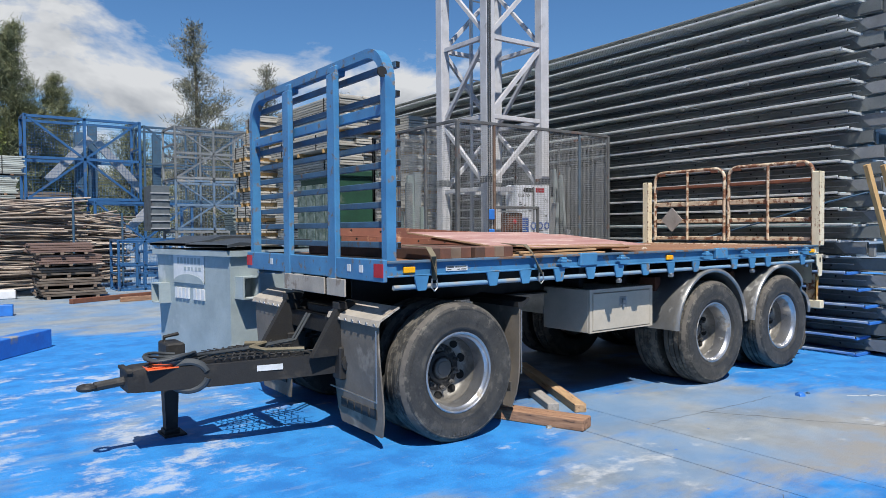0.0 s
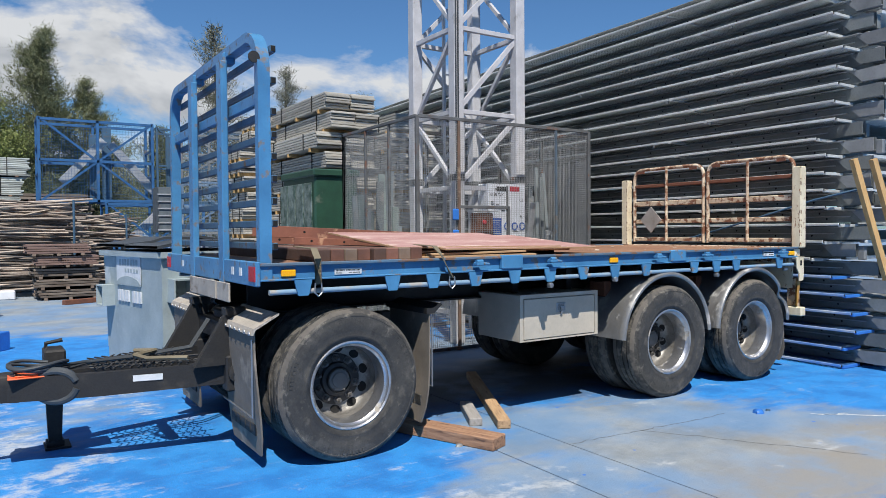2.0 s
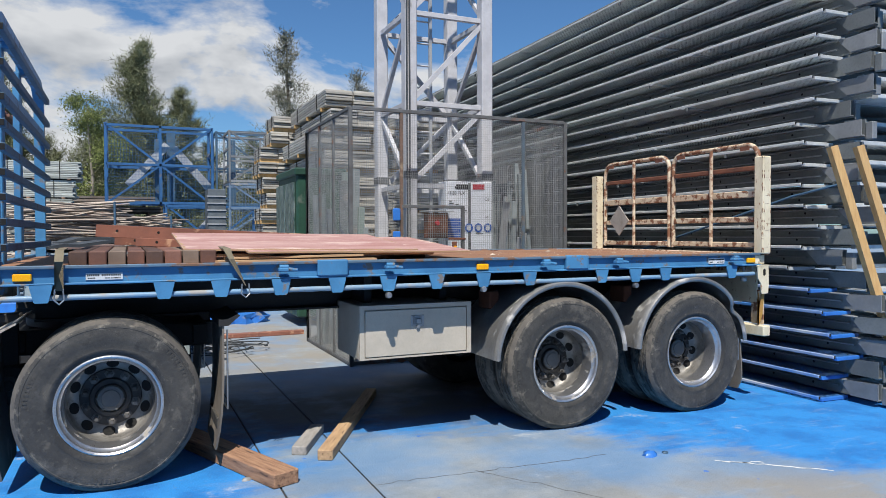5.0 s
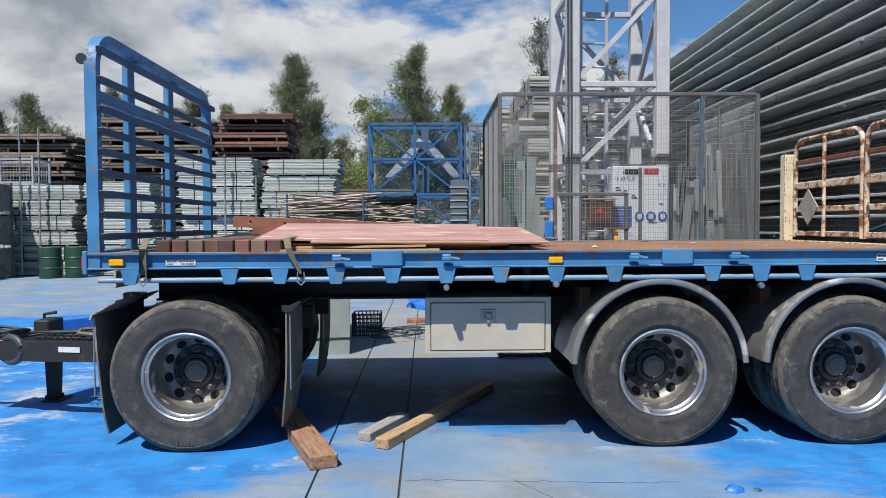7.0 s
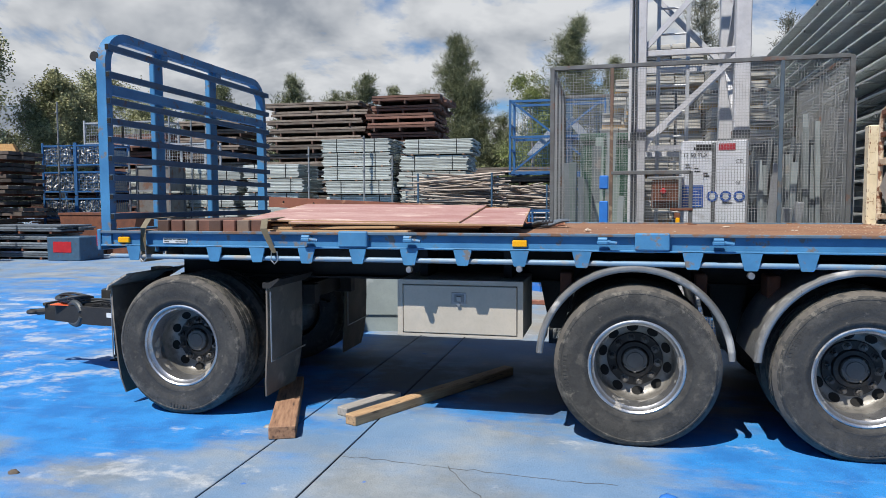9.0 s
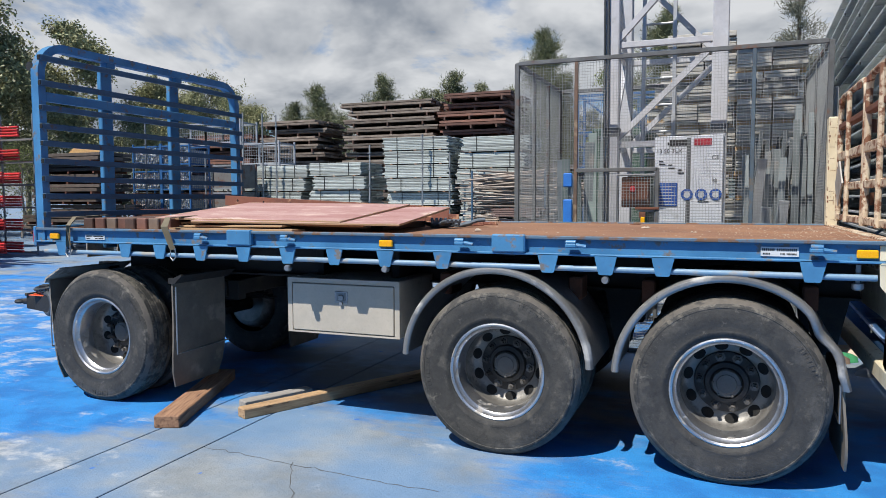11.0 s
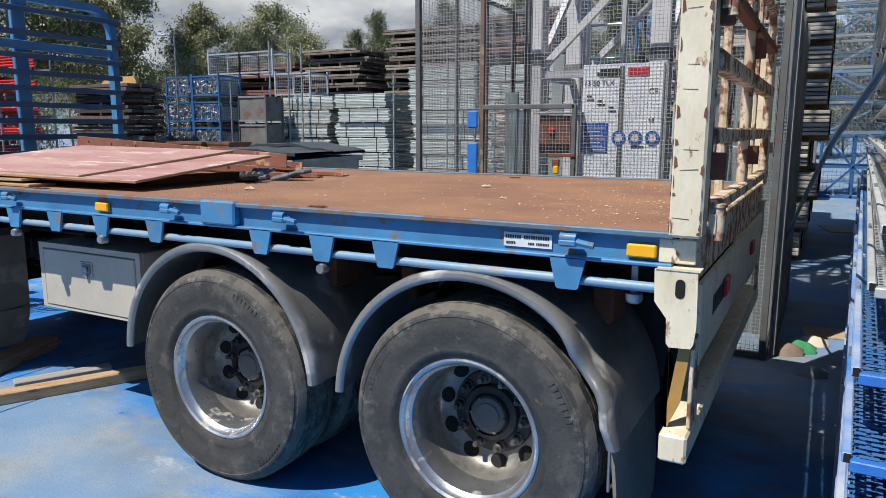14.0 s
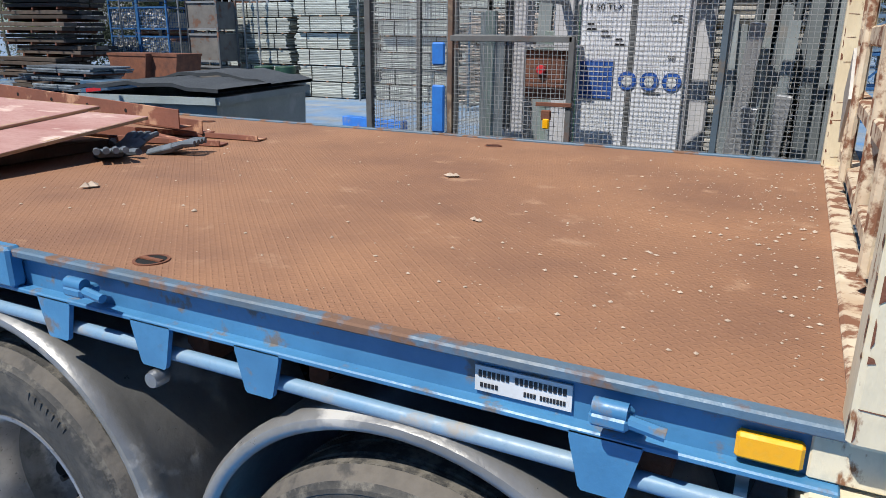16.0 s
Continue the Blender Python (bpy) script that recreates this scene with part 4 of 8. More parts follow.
g = Shape()
g.lathe([(0.281, 0.046), (0.291, 0.030), (0.289, 0.022), (0.282, 0.019), (0.272, 0.026), (0.267, 0.044), (0.253, 0.058), (0.246, 0.10), (0.243, 0.165)], 72)
g.cur = 1
DISH_PROF = [(0.243, 0.165), (0.241, 0.225), (0.236, 0.245), (0.224, 0.262), (0.200, 0.276), (0.172, 0.284)]
g.lathe(DISH_PROF, 72)
g.lathe([(0.175, 0.2845), (0.0, 0.2845)], 32)
RIM_ME = g.data("rim", [RIM, DISH])
g = Shape()
hub_ring = [(0.172, 0.2835), (0.168, 0.270), (0.120, 0.266), (0.112, 0.244), (0.088, 0.238), (0.083, 0.218)]
g.lathe(hub_ring, 40)
HUB_ME = g.data("hub", HUB)
g = Shape()
ring = []
for q in range(18):
    a = 2 * math.pi * q / 18
    rr, th = 0.2035 + 0.0255 * math.cos(a), 0.175 * math.sin(a)
    yy = float(np.interp(rr, [p[0] for p in DISH_PROF[::-1]], [p[1] for p in DISH_PROF[::-1]]))
    ring.append((rr * math.cos(th), yy - 0.0025, rr * math.sin(th)))
g.add(ring, [tuple(range(18))])
HOLE_ME = g.data("hand_hole", HOLE, 0)
g = Shape()
g.lathe([(0.082, 0.258), (0.080, 0.230), (0.072, 0.219), (0.054, 0.216), (0.051, 0.211), (0.0, 0.211)], 28)
for q in range(6):
    mt = Matrix.Rotation(math.pi * q / 3, 4, "Y")
    g.box(0.066, 0.212, -0.007, 0.078, 0.226, 0.007, 0.002, mt)
CAP_ME = g.data("hub_cap", CAP, 25)
g = Shape()
g.lathe([(0.030, 0.2715), (0.029, 0.262), (0.019, 0.261), (0.019, 0.240), (0.012, 0.236), (0.011, 0.214), (0.0, 0.214)], 6)
NUT_ME = g.data("wheel_nut", NUT, 20)


def wheel(x, y, far=False, detail=True):
    """A wheel whose outer face looks to -y (or to +y when far), its centre 0.49 m up."""
    rot = math.pi if far else 0.0
    w = new("wheel", RIM_ME)
    w.parent = trailer
    w.location = Vector((x, y, R_T - 0.008)) - ORIGIN[trailer]
    w.rotation_euler = (0, random.uniform(0, 6.28), 0) if not far else (0, 0, rot)
    tagged(w, "polished alloy truck wheel with dusty black tyre")
    for nm, me in (("tyre", TYRE_ME),) + ((("hub", HUB_ME), ("hub_cap", CAP_ME)) if detail else ()):
        o = new(nm, me)
        o.parent = w
    if detail:
        for i in range(10):
            a = 2 * math.pi * i / 10
            o = new("wheel_nut", NUT_ME)
            o.parent = w
            o.location = (0.142 * math.cos(a), 0, 0.142 * math.sin(a))
            o = new("hand_hole", HOLE_ME)
            o.parent = w
            o.rotation_euler = (0, a + 0.1, 0)
    return w


for x in (3.045, 6.15, 7.41):
    wheel(x, Y0 + 0.002)
    wheel(x, Y0 + 0.002 + 0.34, detail=False)
    wheel(x, Y1 - 0.002, True)
    wheel(x, Y1 - 0.002 - 0.34, True, False)
    g = Shape()
    g.tube([(x, Y0 + 0.3, R_T), (x, Y1 - 0.3, R_T)], 0.065, 12)
    part("axle", g, BLACK, trailer)
    for y in (4.95, 5.61):
        g = Shape()
        for k in range(5):
            g.box(x - 0.5 + 0.05 * k, y - 0.04, 0.60 + 0.018 * k, x + 0.5 - 0.05 * k, y + 0.04, 0.614 + 0.018 * k)
        g.box(x - 0.07, y - 0.05, 0.5, x + 0.07, y + 0.05, 0.70)
        part("leaf_spring", g, BLACK, trailer)
for x in (5.62, 6.78, 7.95):
    for y in (4.90, 5.66):
        g = Shape()
        g.prism([(x - 0.12, 0.92), (x + 0.12, 0.92), (x + 0.05, 0.58), (x - 0.05, 0.58)], "y", y - 0.05, y + 0.05)
        part("spring_hanger", g, BLACK, trailer)


def mudguard(x, y0, y1, dent=False):
    zc, r = 0.525, 0.572
    g = Shape()
    k = 44
    ang = np.linspace(math.radians(3), math.radians(177), k)
    wide = abs(y1 - y0)
    prof = [(r + p, q / wide) for p, q in ((-0.022, 0.012), (-0.027, 0.002), (-0.021, -0.009), (-0.008, -0.015), (0.004, -0.012), (0.014, 0.002), (0.018, 0.024), (0.014, 0.050),
                                           (0.010, 0.075), (0.010, 0.62), (0.012, 0.64), (-0.004, 0.64), (-0.002, 0.08), (-0.006, 0.030), (-0.015, 0.018))]
    verts = []
    for a in ang:
        for rr, f in prof:
            w = 0.0
            if dent:
                w = math.exp(-((math.degrees(a) - 34) / 9.0) ** 2) + 0.45 * math.exp(-((math.degrees(a) - 12) / 8.0) ** 2)
                w *= min(1.0, max(0.0, 1.0 - f / 0.45))
            q = rr - 0.040 * w
            verts.append((x + q * math.cos(a), y0 + (y1 - y0) * f + 0.035 * w * math.sin(3 + 9 * a), zc + q * math.sin(a)))
    p = len(prof)
    faces = [(i * p + q, i * p + (q + 1) % p, (i + 1) * p + (q + 1) % p, (i + 1) * p + q) for i in range(k - 1) for q in range(p)]
    faces += [tuple(range(p)), tuple(reversed(range((k - 1) * p, k * p)))]
    g.add(verts, faces)
    mg = part("mudguard", g, FENDER, trailer, "scuffed grey half-round mudguard", 40)
    for a in (0.75, 2.4):
        g = Shape()
        xs, zs = x + r * math.cos(a), zc + r * math.sin(a)
        g.box(xs - 0.04, (y0 + y1) / 2, zs - 0.02, xs + 0.04, (y0 + y1) / 2 + 0.2, zs + 0.12, 0.01)
        part("bracket", g, RUST_STEEL, mg)
    return mg


for x in (6.13, 7.40):
    mudguard(x, Y0 + 0.02, Y0 + 0.66, x > 7)
    mudguard(x, Y1 - 0.02, Y1 - 0.66)

# toolbox
g = Shape()
bx0, bx1, by0, by1, bz0, bz1 = 4.59, 5.44, 4.285, 4.85, 0.60, 0.975
g.box(bx0, by0 + 0.02, bz0, bx1, by1, bz1, 0.006)
g.box(bx0, by0, bz0, bx0 + 0.035, by0 + 0.02, bz1)
g.box(bx1 - 0.035, by0, bz0, bx1, by0 + 0.02, bz1)
g.box(bx0 + 0.035, by0, bz1 - 0.03, bx1 - 0.035, by0 + 0.02, bz1)
g.box(bx0 + 0.035, by0, bz0, bx1 - 0.035, by0 + 0.02, bz0 + 0.012)
toolbox = part("toolbox", g, TOOLBOX, trailer, "beige-grey steel underbody toolbox")
g = Shape()
g.box(bx0 + 0.041, by0 - 0.004, bz0 + 0.018, bx1 - 0.041, by0 + 0.0195, bz1 - 0.036, 0.004)
part("door", g, TOOLBOX, toolbox)
g = Shape()
g.box(4.965, by0 - 0.010, 0.815, 5.065, by0 - 0.004, 0.895, 0.003)
latch = part("latch", g, STEEL, toolbox, "zinc paddle latch")
g = Shape()
g.box(4.982, by0 - 0.014, 0.832, 5.048, by0 - 0.010, 0.885)
part("recess", g, GALV_DULL, latch)
g = Shape()
g.box(5.0, by0 - 0.026, 0.838, 5.035, by0 - 0.014, 0.872, 0.004)
g.lathe([(0.0, -0.006), (0.013, -0.006), (0.013, 0.0)], 12, (5.015, by0 - 0.014, 0.815))
part("paddle", g, STEEL, latch)
for x in (4.72, 5.31):
    g = Shape()
    g.box(x - 0.03, 4.5, bz1, x + 0.03, 4.8, RAIL_B, 0.004)
    part("toolbox_hanger", g, BLACK, trailer)


# mudflaps of the front axle
def flap(x, y0, y1, z0, z1, lean, bars):
    g = Shape()
    k = 7
    vs, fs = [], []
    for i in range(k + 1):
        f = i / k
        zz, xx, c = z0 + (z1 - z0) * f, x + lean * (1 - f) ** 2, 0.05 if i == 0 else (0.012 if i == 1 else 0.0)
        bow = 0.006 * math.sin(5 * f)
        vs += [(xx + bow, y0 + c, zz), (xx + bow, y1 - c, zz), (xx + bow + 0.012, y1 - c, zz), (xx + bow + 0.012, y0 + c, zz)]
    for i in range(k):
        for q in range(4):
            fs.append((4 * i + q, 4 * i + 4 + q, 4 * i + 4 + (q + 1) % 4, 4 * i + (q + 1) % 4))
    fs += [(0, 1, 2, 3), (4 * k + 3, 4 * k + 2, 4 * k + 1, 4 * k)]
    g.add(vs, fs)
    f = part("mudflap", g, FLAP, trailer, "dusty rubber mudflap")
    if bars:
        g = Shape()
        for i in range(5):
            w = (y1 - y0) * 0.13
            yy = y0 + (y1 - y0) * (0.13 + 0.155 * i)
            xx = x + lean * 0.72
            g.box(xx - 0.004 * bars - 0.004, yy, z0 + 0.12, xx + (0.012 if bars < 0 else 0.0) + 0.004, yy + w, z0 + 0.19, 0.003)
        part("embossing", g, RUBBER, f, "row of raised rubber bars")
    g = Shape()
    xs = x - 0.012 if bars >= 0 else x + 0.024
    zz = z0 + 0.26
    g.tube([(xs, y0 + 0.01, z1 - 0.05), (xs, y0 + 0.01, zz), (xs + lean * 0.3, y1, zz), (xs + lean * 0.3, y1 + 0.03, zz)], 0.006, 6)
    part("stay", g, STEEL, f)
    return f


for ya_, yb_ in ((Y0 + 0.13, Y0 + 0.80), (Y1 - 0.80, Y1 - 0.13)):
    flap(2.43, ya_ - 0.02, yb_ - 0.02, 0.09, 0.88, 0.05, 1)
    flap(3.68, ya_ - 0.04, yb_ - 0.14, 0.13, 0.93, -0.05, -1)
    g = Shape()
    g.prism([(2.405, 0.86), (2.42, 0.90), (2.58, 0.985), (2.58, 0.973), (2.43, 0.89), (2.417, 0.86)], "y", ya_ - 0.05, yb_ + 0.01)
    part("flap_cap", g, DUSTY, trailer, "bent dusty aluminium splash plate")
    for q in range(7):
        g = Shape()
        yy = ya_ - 0.01 + 0.10 * q
        g.lathe([(0.0, -0.006), (0.012, -0.006), (0.014, 0.0)], 8, (2.404, yy, 0.87))
        g.v = [(2.404 + (b - yy), yy + (a - 2.404), c) for a, b, c in g.v]
        part("bolt", g, STEEL, trailer)
    g = Shape()
    g.prism([(3.655, 0.905), (3.71, 0.905), (3.78, 0.965), (3.77, 0.975), (3.70, 0.945), (3.655, 0.945)], "y", ya_ - 0.05, yb_ - 0.12)
    part("flap_cap", g, BLACK, trailer)

flap(7.95, Y0 + 0.06, Y0 + 0.68, 0.12, 0.62, 0.02, 0)
flap(7.95, Y1 - 0.68, Y1 - 0.06, 0.12, 0.62, 0.02, 0)

# front dolly: turntable, drawbar
g = Shape()
g.lathe([(0.30, 0), (0.55, 0), (0.55, 0.05), (0.30, 0.05)], 40, closed=True)
g.v = [(x + 3.05, z + YC, y + 0.86) for x, y, z in g.v]
g.f = [tuple(reversed(f)) for f in g.f]
part("turntable", g, BLACK, trailer)
for y in (4.88, 5.68):
    g = Shape()
    g.box(2.46, y - 0.05, 0.70, 3.75, y + 0.05, 0.86, 0.006)
    part("dolly_beam", g, BLACK, trailer)
for x in (2.5, 3.05, 3.6):
    g = Shape()
    g.box(x - 0.05, 4.80, 0.72, x + 0.05, 5.76, 0.85, 0.006)
    part("dolly_cross", g, BLACK, trailer)
TIPX, TIPY = 1.10, 5.16


def drawbar():
    zc = 0.555
    g = Shape()
    for s, yb in ((-1, 4.78), (1, 5.60)):
        a, b = Vector((2.42, yb, zc - 0.018)), Vector((TIPX, TIPY + s * 0.07, zc - 0.035))
        g.tube([a, b.lerp(a, 0.42) + Vector((0, s * 0.05, 0)), b], 0, square=(0.05, 0.15))
    g.prism([(TIPX - 0.05, zc - 0.10), (TIPX - 0.05, zc + 0.03), (TIPX + 0.02, zc + 0.045), (TIPX + 0.52, zc + 0.058), (TIPX + 0.52, zc + 0.045), (TIPX + 0.20, zc - 0.02), (TIPX + 0.12, zc - 0.115)], "y", TIPY - 0.115, TIPY + 0.115)
    g.box(TIPX - 0.058, TIPY - 0.13, zc + 0.025, TIPX - 0.02, TIPY + 0.13, zc + 0.05, 0.004)
    g.box(2.0, 4.95, zc - 0.05, 2.06, 5.42, zc + 0.04)
    db = part("drawbar", g, BLACK, trailer, "black A-frame drawbar")
    g = Shape()
    ring = [(0.83 + 0.045 * math.cos(a), TIPY + 0.045 * math.sin(a), zc - 0.055) for a in np.linspace(0, 2 * math.pi, 17)[:-1]]
    g.tube(ring, 0.02, 8, closed=True)
    g.tube([(0.87, TIPY, zc - 0.055), (TIPX, TIPY, zc - 0.035)], 0.03, 10)
    part("towing_eye", g, HUB, db, "worn steel towing eye")
    g = Shape()
    n = 13
    zz = zc + 0.064
    for i in range(n):
        x = 1.66 + i * 0.048
        f = (x - TIPX) / (2.42 - TIPX)
        ya = TIPY - 0.07 + (4.78 - TIPY + 0.07) * f - 0.03
        yb = TIPY + 0.07 + (5.60 - TIPY - 0.07) * f + 0.03
        m = max(2, int((yb - ya) / 0.06))
        zig = [(x + (0.016 if q % 2 else -0.016), ya + (yb - ya) * q / m, zz) for q in range(m + 1)]
        g.tube(zig, 0, square=(0.010, 0.007))
    for q in (0.25, 0.5, 0.75):
        g.tube([(1.62, TIPY - 0.19 + 0.38 * q, zz - 0.012), (2.34, 4.80 + 0.78 * q, zz - 0.012)], 0.006, 4)
    part("grating", g, HUB, db, "dark open-grid standing plate")
    for y in (4.74, 5.64):
        g = Shape()
        g.prism([(2.20, 0.60), (2.52, 0.60), (2.52, 0.97), (2.42, 0.97), (2.40, 0.93)], "y", y - 0.03, y + 0.03)
        g.box(2.40, y - 0.05, 0.93, 2.54, y + 0.05, 0.985, 0.006)
        part("gusset", g, BLACK, db)
        g = Shape()
        g.box(2.40, y - 0.06, 0.42, 2.56, y + 0.06, 0.66, 0.01)
        part("pivot_lug", g, BLACK, db)
        g = Shape()
        g.lathe([(0.0, -0.10), (0.03, -0.10), (0.035, -0.085), (0.062, -0.08), (0.062, -0.06), (0.02, -0.06)], 12, (2.47, y if y < 5 else y + 0.16, 0.545))
        part("pivot_pin", g, HUB, db)
    g = Shape()
    g.prism([(1.405, 0.03), (1.485, 0.03), (1.505, 0.53), (1.385, 0.53)], "y", 5.50, 5.59)
    g.box(1.38, 5.45, 0.0, 1.54, 5.66, 0.014, 0.003)
    g.box(1.39, 5.49, 0.014, 1.50, 5.60, 0.05, 0.004)
    g.box(1.38, 5.36, 0.50, 1.51, 5.60, 0.70, 0.012)
    g.tube([(1.40, 5.50, 0.70), (1.40, 5.50, 0.735), (1.50, 5.50, 0.75)], 0.014, 8)
    part("jockey_stand", g, BLACK, db, "black drop-down landing leg")
    g = Shape()
    g.box(1.16, 4.98, 0.592, 1.36, 5.14, 0.602, 0.004)
    g.box(1.20, 5.0, 0.602, 1.33, 5.12, 0.612, 0.004)
    part("safety_flag", g, ORANGE, db, "orange plastic cover")
    g = Shape()
    for k in range(4):
        pts = [(1.33 + (0.13 + 0.012 * k) * math.cos(a), 5.09 + (0.085 + 0.01 * k) * math.sin(a), 0.628 + 0.012 * k + 0.015 * math.sin(2 * a + k)) for a in np.linspace(0.4 * k, 0.4 * k + 5.6, 20)]
        if k < 2:
            pts += [(1.62 + 0.05 * k, 5.16 + 0.03 * k, 0.632), (1.95, 5.20 + 0.05 * k, 0.634), (2.30, 5.22 + 0.05 * k, 0.66), (2.44, 5.25 + 0.05 * k, 0.85)]
        g.tube(pts, 0.011, 8)
    part("air_hose", g, LID, db, "coiled black air and electric hoses")
    g = Shape()
    hook = [(1.42 + 0.115 * math.cos(a), 4.985 - 0.05 * math.cos(a), 0.53 + 0.095 * math.sin(a)) for a in np.linspace(0.3, 6.1, 22)]
    g.tube(hook, 0.026, 10)
    part("coupling_ring", g, LID, db, "black hose coupling hanging at the beam")
    g = Shape()
    g.tube([(2.18, 4.80, 0.66), (1.95, 4.95, 0.655), (1.9, 5.1, 0.66), (2.05, 5.2, 0.665), (1.93, 5.3, 0.66)], 0.016, 6)
    part("rag", g, CANVAS, db, "grey rag lying on the grating")
    # plate on the near beam
    a, b = Vector((2.42, 4.78, zc)), Vector((TIPX, TIPY - 0.07, zc - 0.03))
    m = a.lerp(b, 0.36)
    m.y -= 0.06
    g = Shape()
    g.box(m.x - 0.10, m.y - 0.002, m.z - 0.015, m.x + 0.08, m.y + 0.002, m.z + 0.025, 0, Matrix.Translation(m) @ Matrix.Rotation(math.radians(-12), 4, "Z") @ Matrix.Translation(-m))
    part("plate", g, INK_WHITE, db, "small white maker's plate")
    return db


drawbar()

# ---- caged tower base ----
CX0, CX1, CY0, CY1, CZ = 5.40, 8.21, 7.20, 9.24, 2.865


def wire_panel(u0, u1, z0, z1, place, pitch=0.041, r=0.0016):
    """A welded grid; place(u, z, d) gives the point."""
    g = Shape()

    def bar(p, q, s):
        vs = []
        for u, z in (p, q):
            for du, dd in ((-r, -r), (r, -r), (r, r), (-r, r)):
                vs.append(place(u + du, z, dd) if s else place(u, z + du, dd))
        g.add(vs, [(0, 1, 5, 4), (1, 2, 6, 5), (2, 3, 7, 6), (3, 0, 4, 7)])

    k = int((u1 - u0) / pitch)
    for i in range(k + 1):
        bar((u0 + i * pitch, z0), (u0 + i * pitch, z1), True)
    k = int((z1 - z0) / pitch)
    for i in range(k + 1):
        bar((u0, z0 + i * pitch), (u1, z0 + i * pitch), False)
    return g


cage = thing("wire_cage", (6.8, 8.2, 0), "grey wire-mesh safety enclosure round a tower base", "safety cage")
sides = [("x", CY0, CX0, CX1, (6.0, 7.6)), ("y", CX0, CY0, CY1, (7.9, 8.55)), ("y", CX1, CY0, CY1, (8.2,)), ("x", CY1, CX0, CX1, (6.8,))]
for ax, c, a, b, posts in sides:
    def pt(u, z, d, ax=ax, c=c):
        return (u, c + d, z) if ax == "x" else (c + d, u, z)
    part("wire_mesh", wire_panel(a + 0.02, b - 0.02, 0.04, CZ - 0.02, pt, 0.0276, 0.0013), WIRE, cage, "square-grid welded wire", 0)
    for u in ((a, b) if ax == "x" else (b,)) + posts:
        g = Shape()
        p = pt(u, 0, 0)
        e = 0.022 if u in (a, b) else 0.017
        g.box(p[0] - e, p[1] - e, 0, p[0] + e, p[1] + e, CZ, 0.003)
        part("post", g, CAGE_RUST if u == 6.0 else (CAGE_TEAL if u == 7.6 else CAGE), cage)
    for z in (0.03, CZ):
        g = Shape()
        p, q = pt(a, z, 0), pt(b, z, 0)
        e = 0.021
        if ax == "x":
            g.box(a + e, c - 0.02, z - 0.02, b - e, c + 0.02, z + 0.02, 0.003)
        else:
            g.box(c - 0.02, a + 0.023, z - 0.018, c + 0.02, b - e, z + 0.018, 0.003)
        part("rail", g, CAGE, cage)
for u, z, w in ((6.4, 1.785, 0.76),):
    g = Shape()
    g.box(6.0, CY0 - 0.018, z - 0.018, 6.78, CY0 + 0.018, z + 0.018, 0.003)
    part("rail", g, CAGE, cage)
g = Shape()
g.box(6.76, CY0 - 0.018, 0.05, 6.795, CY0 + 0.018, 1.80, 0.003)
part("post", g, CAGE, cage)
g = Shape()
g.box(6.58, CY0 - 0.03, 1.40, 6.80, CY0 - 0.015, 1.425, 0.003)
g.box(6.62, CY0 - 0.045, 1.32, 6.68, CY0 - 0.02, 1.38, 0.006)
part("gate_latch", g, RUST_STEEL, cage, "sliding latch with padlock")
g = Shape()
g.box(6.635, CY0 - 0.055, 1.27, 6.675, CY0 - 0.03, 1.33, 0.006)
part("padlock", g, AMBER, cage, "brass padlock")

tower = thing("crane_tower", (6.79, 8.18, 0), "pale grey lattice tower of a self-erecting crane", "crane tower")
TX0, TX1, TY0, TY1, TZ = 6.28, 7.31, 7.66, 8.70, 9.2
for x in (TX0, TX1):
    for y in (TY0, TY1):
        g = Shape()
        g.box(x - 0.075, y - 0.075, 0.0, x + 0.075, y + 0.075, TZ, 0.01)
        part("leg", g, TOWER, tower)
        g = Shape()
        g.box(x - 0.082, y - 0.082, 2.14, x + 0.082, y + 0.082, 2.23, 0.004)
        part("splice_band", g, CAGE, tower, "dark splice band")
levels = [0.4, 2.06, 3.06, 4.15, 5.2, 6.25, 7.3, 8.35, 9.1]
for i, z in enumerate(levels):
    for y in (TY0, TY1):
        g = Shape()
        g.box(TX0 + 0.07, y - 0.03, z - 0.03, TX1 - 0.07, y + 0.03, z + 0.03, 0.004)
        part("brace", g, TOWER, tower)
    for x in (TX0, TX1):
        g = Shape()
        g.box(x - 0.03, TY0 + 0.07, z - 0.03, x + 0.03, TY1 - 0.07, z + 0.03, 0.004)
        part("brace", g, TOWER, tower)
    if i < len(levels) - 1 and i:
        z1 = levels[i + 1]
        up = i % 2 == 1
        for y in (TY0, TY1):
            g = Shape()
            if up:
                g.tube([(TX0 + 0.06, y, z + 0.06), (TX1 - 0.06, y, z1 - 0.06)], 0, square=(0.055, 0.055))
            else:
                g.tube([(TX0 + 0.06, y, z1 - 0.06 if y > 8 else z + 0.06), (TX1 - 0.06, y, z + 0.06 if y > 8 else z1 - 0.06)], 0, square=(0.055, 0.055))
            part("diagonal", g, TOWER, tower)
        for x in (TX0, TX1):
            g = Shape()
            g.tube([(x, TY0 + 0.06, z + 0.06 if up else z1 - 0.06), (x, TY1 - 0.06, z1 - 0.06 if up else z + 0.06)], 0, square=(0.05, 0.05))
            part("diagonal", g, TOWER, tower)
# ladder inside
for x in (6.52, 6.84):
    g = Shape()
    g.box(x - 0.02, 8.30, 0.3, x + 0.02, 8.34, TZ, 0.003)
    part("ladder_rail", g, GALV, tower)
for k in range(30):
    g = Shape()
    g.tube([(6.52, 8.32, 0.5 + 0.29 * k), (6.84, 8.32, 0.5 + 0.29 * k)], 0.012, 6)
    part("ladder_rung", g, GALV, tower)
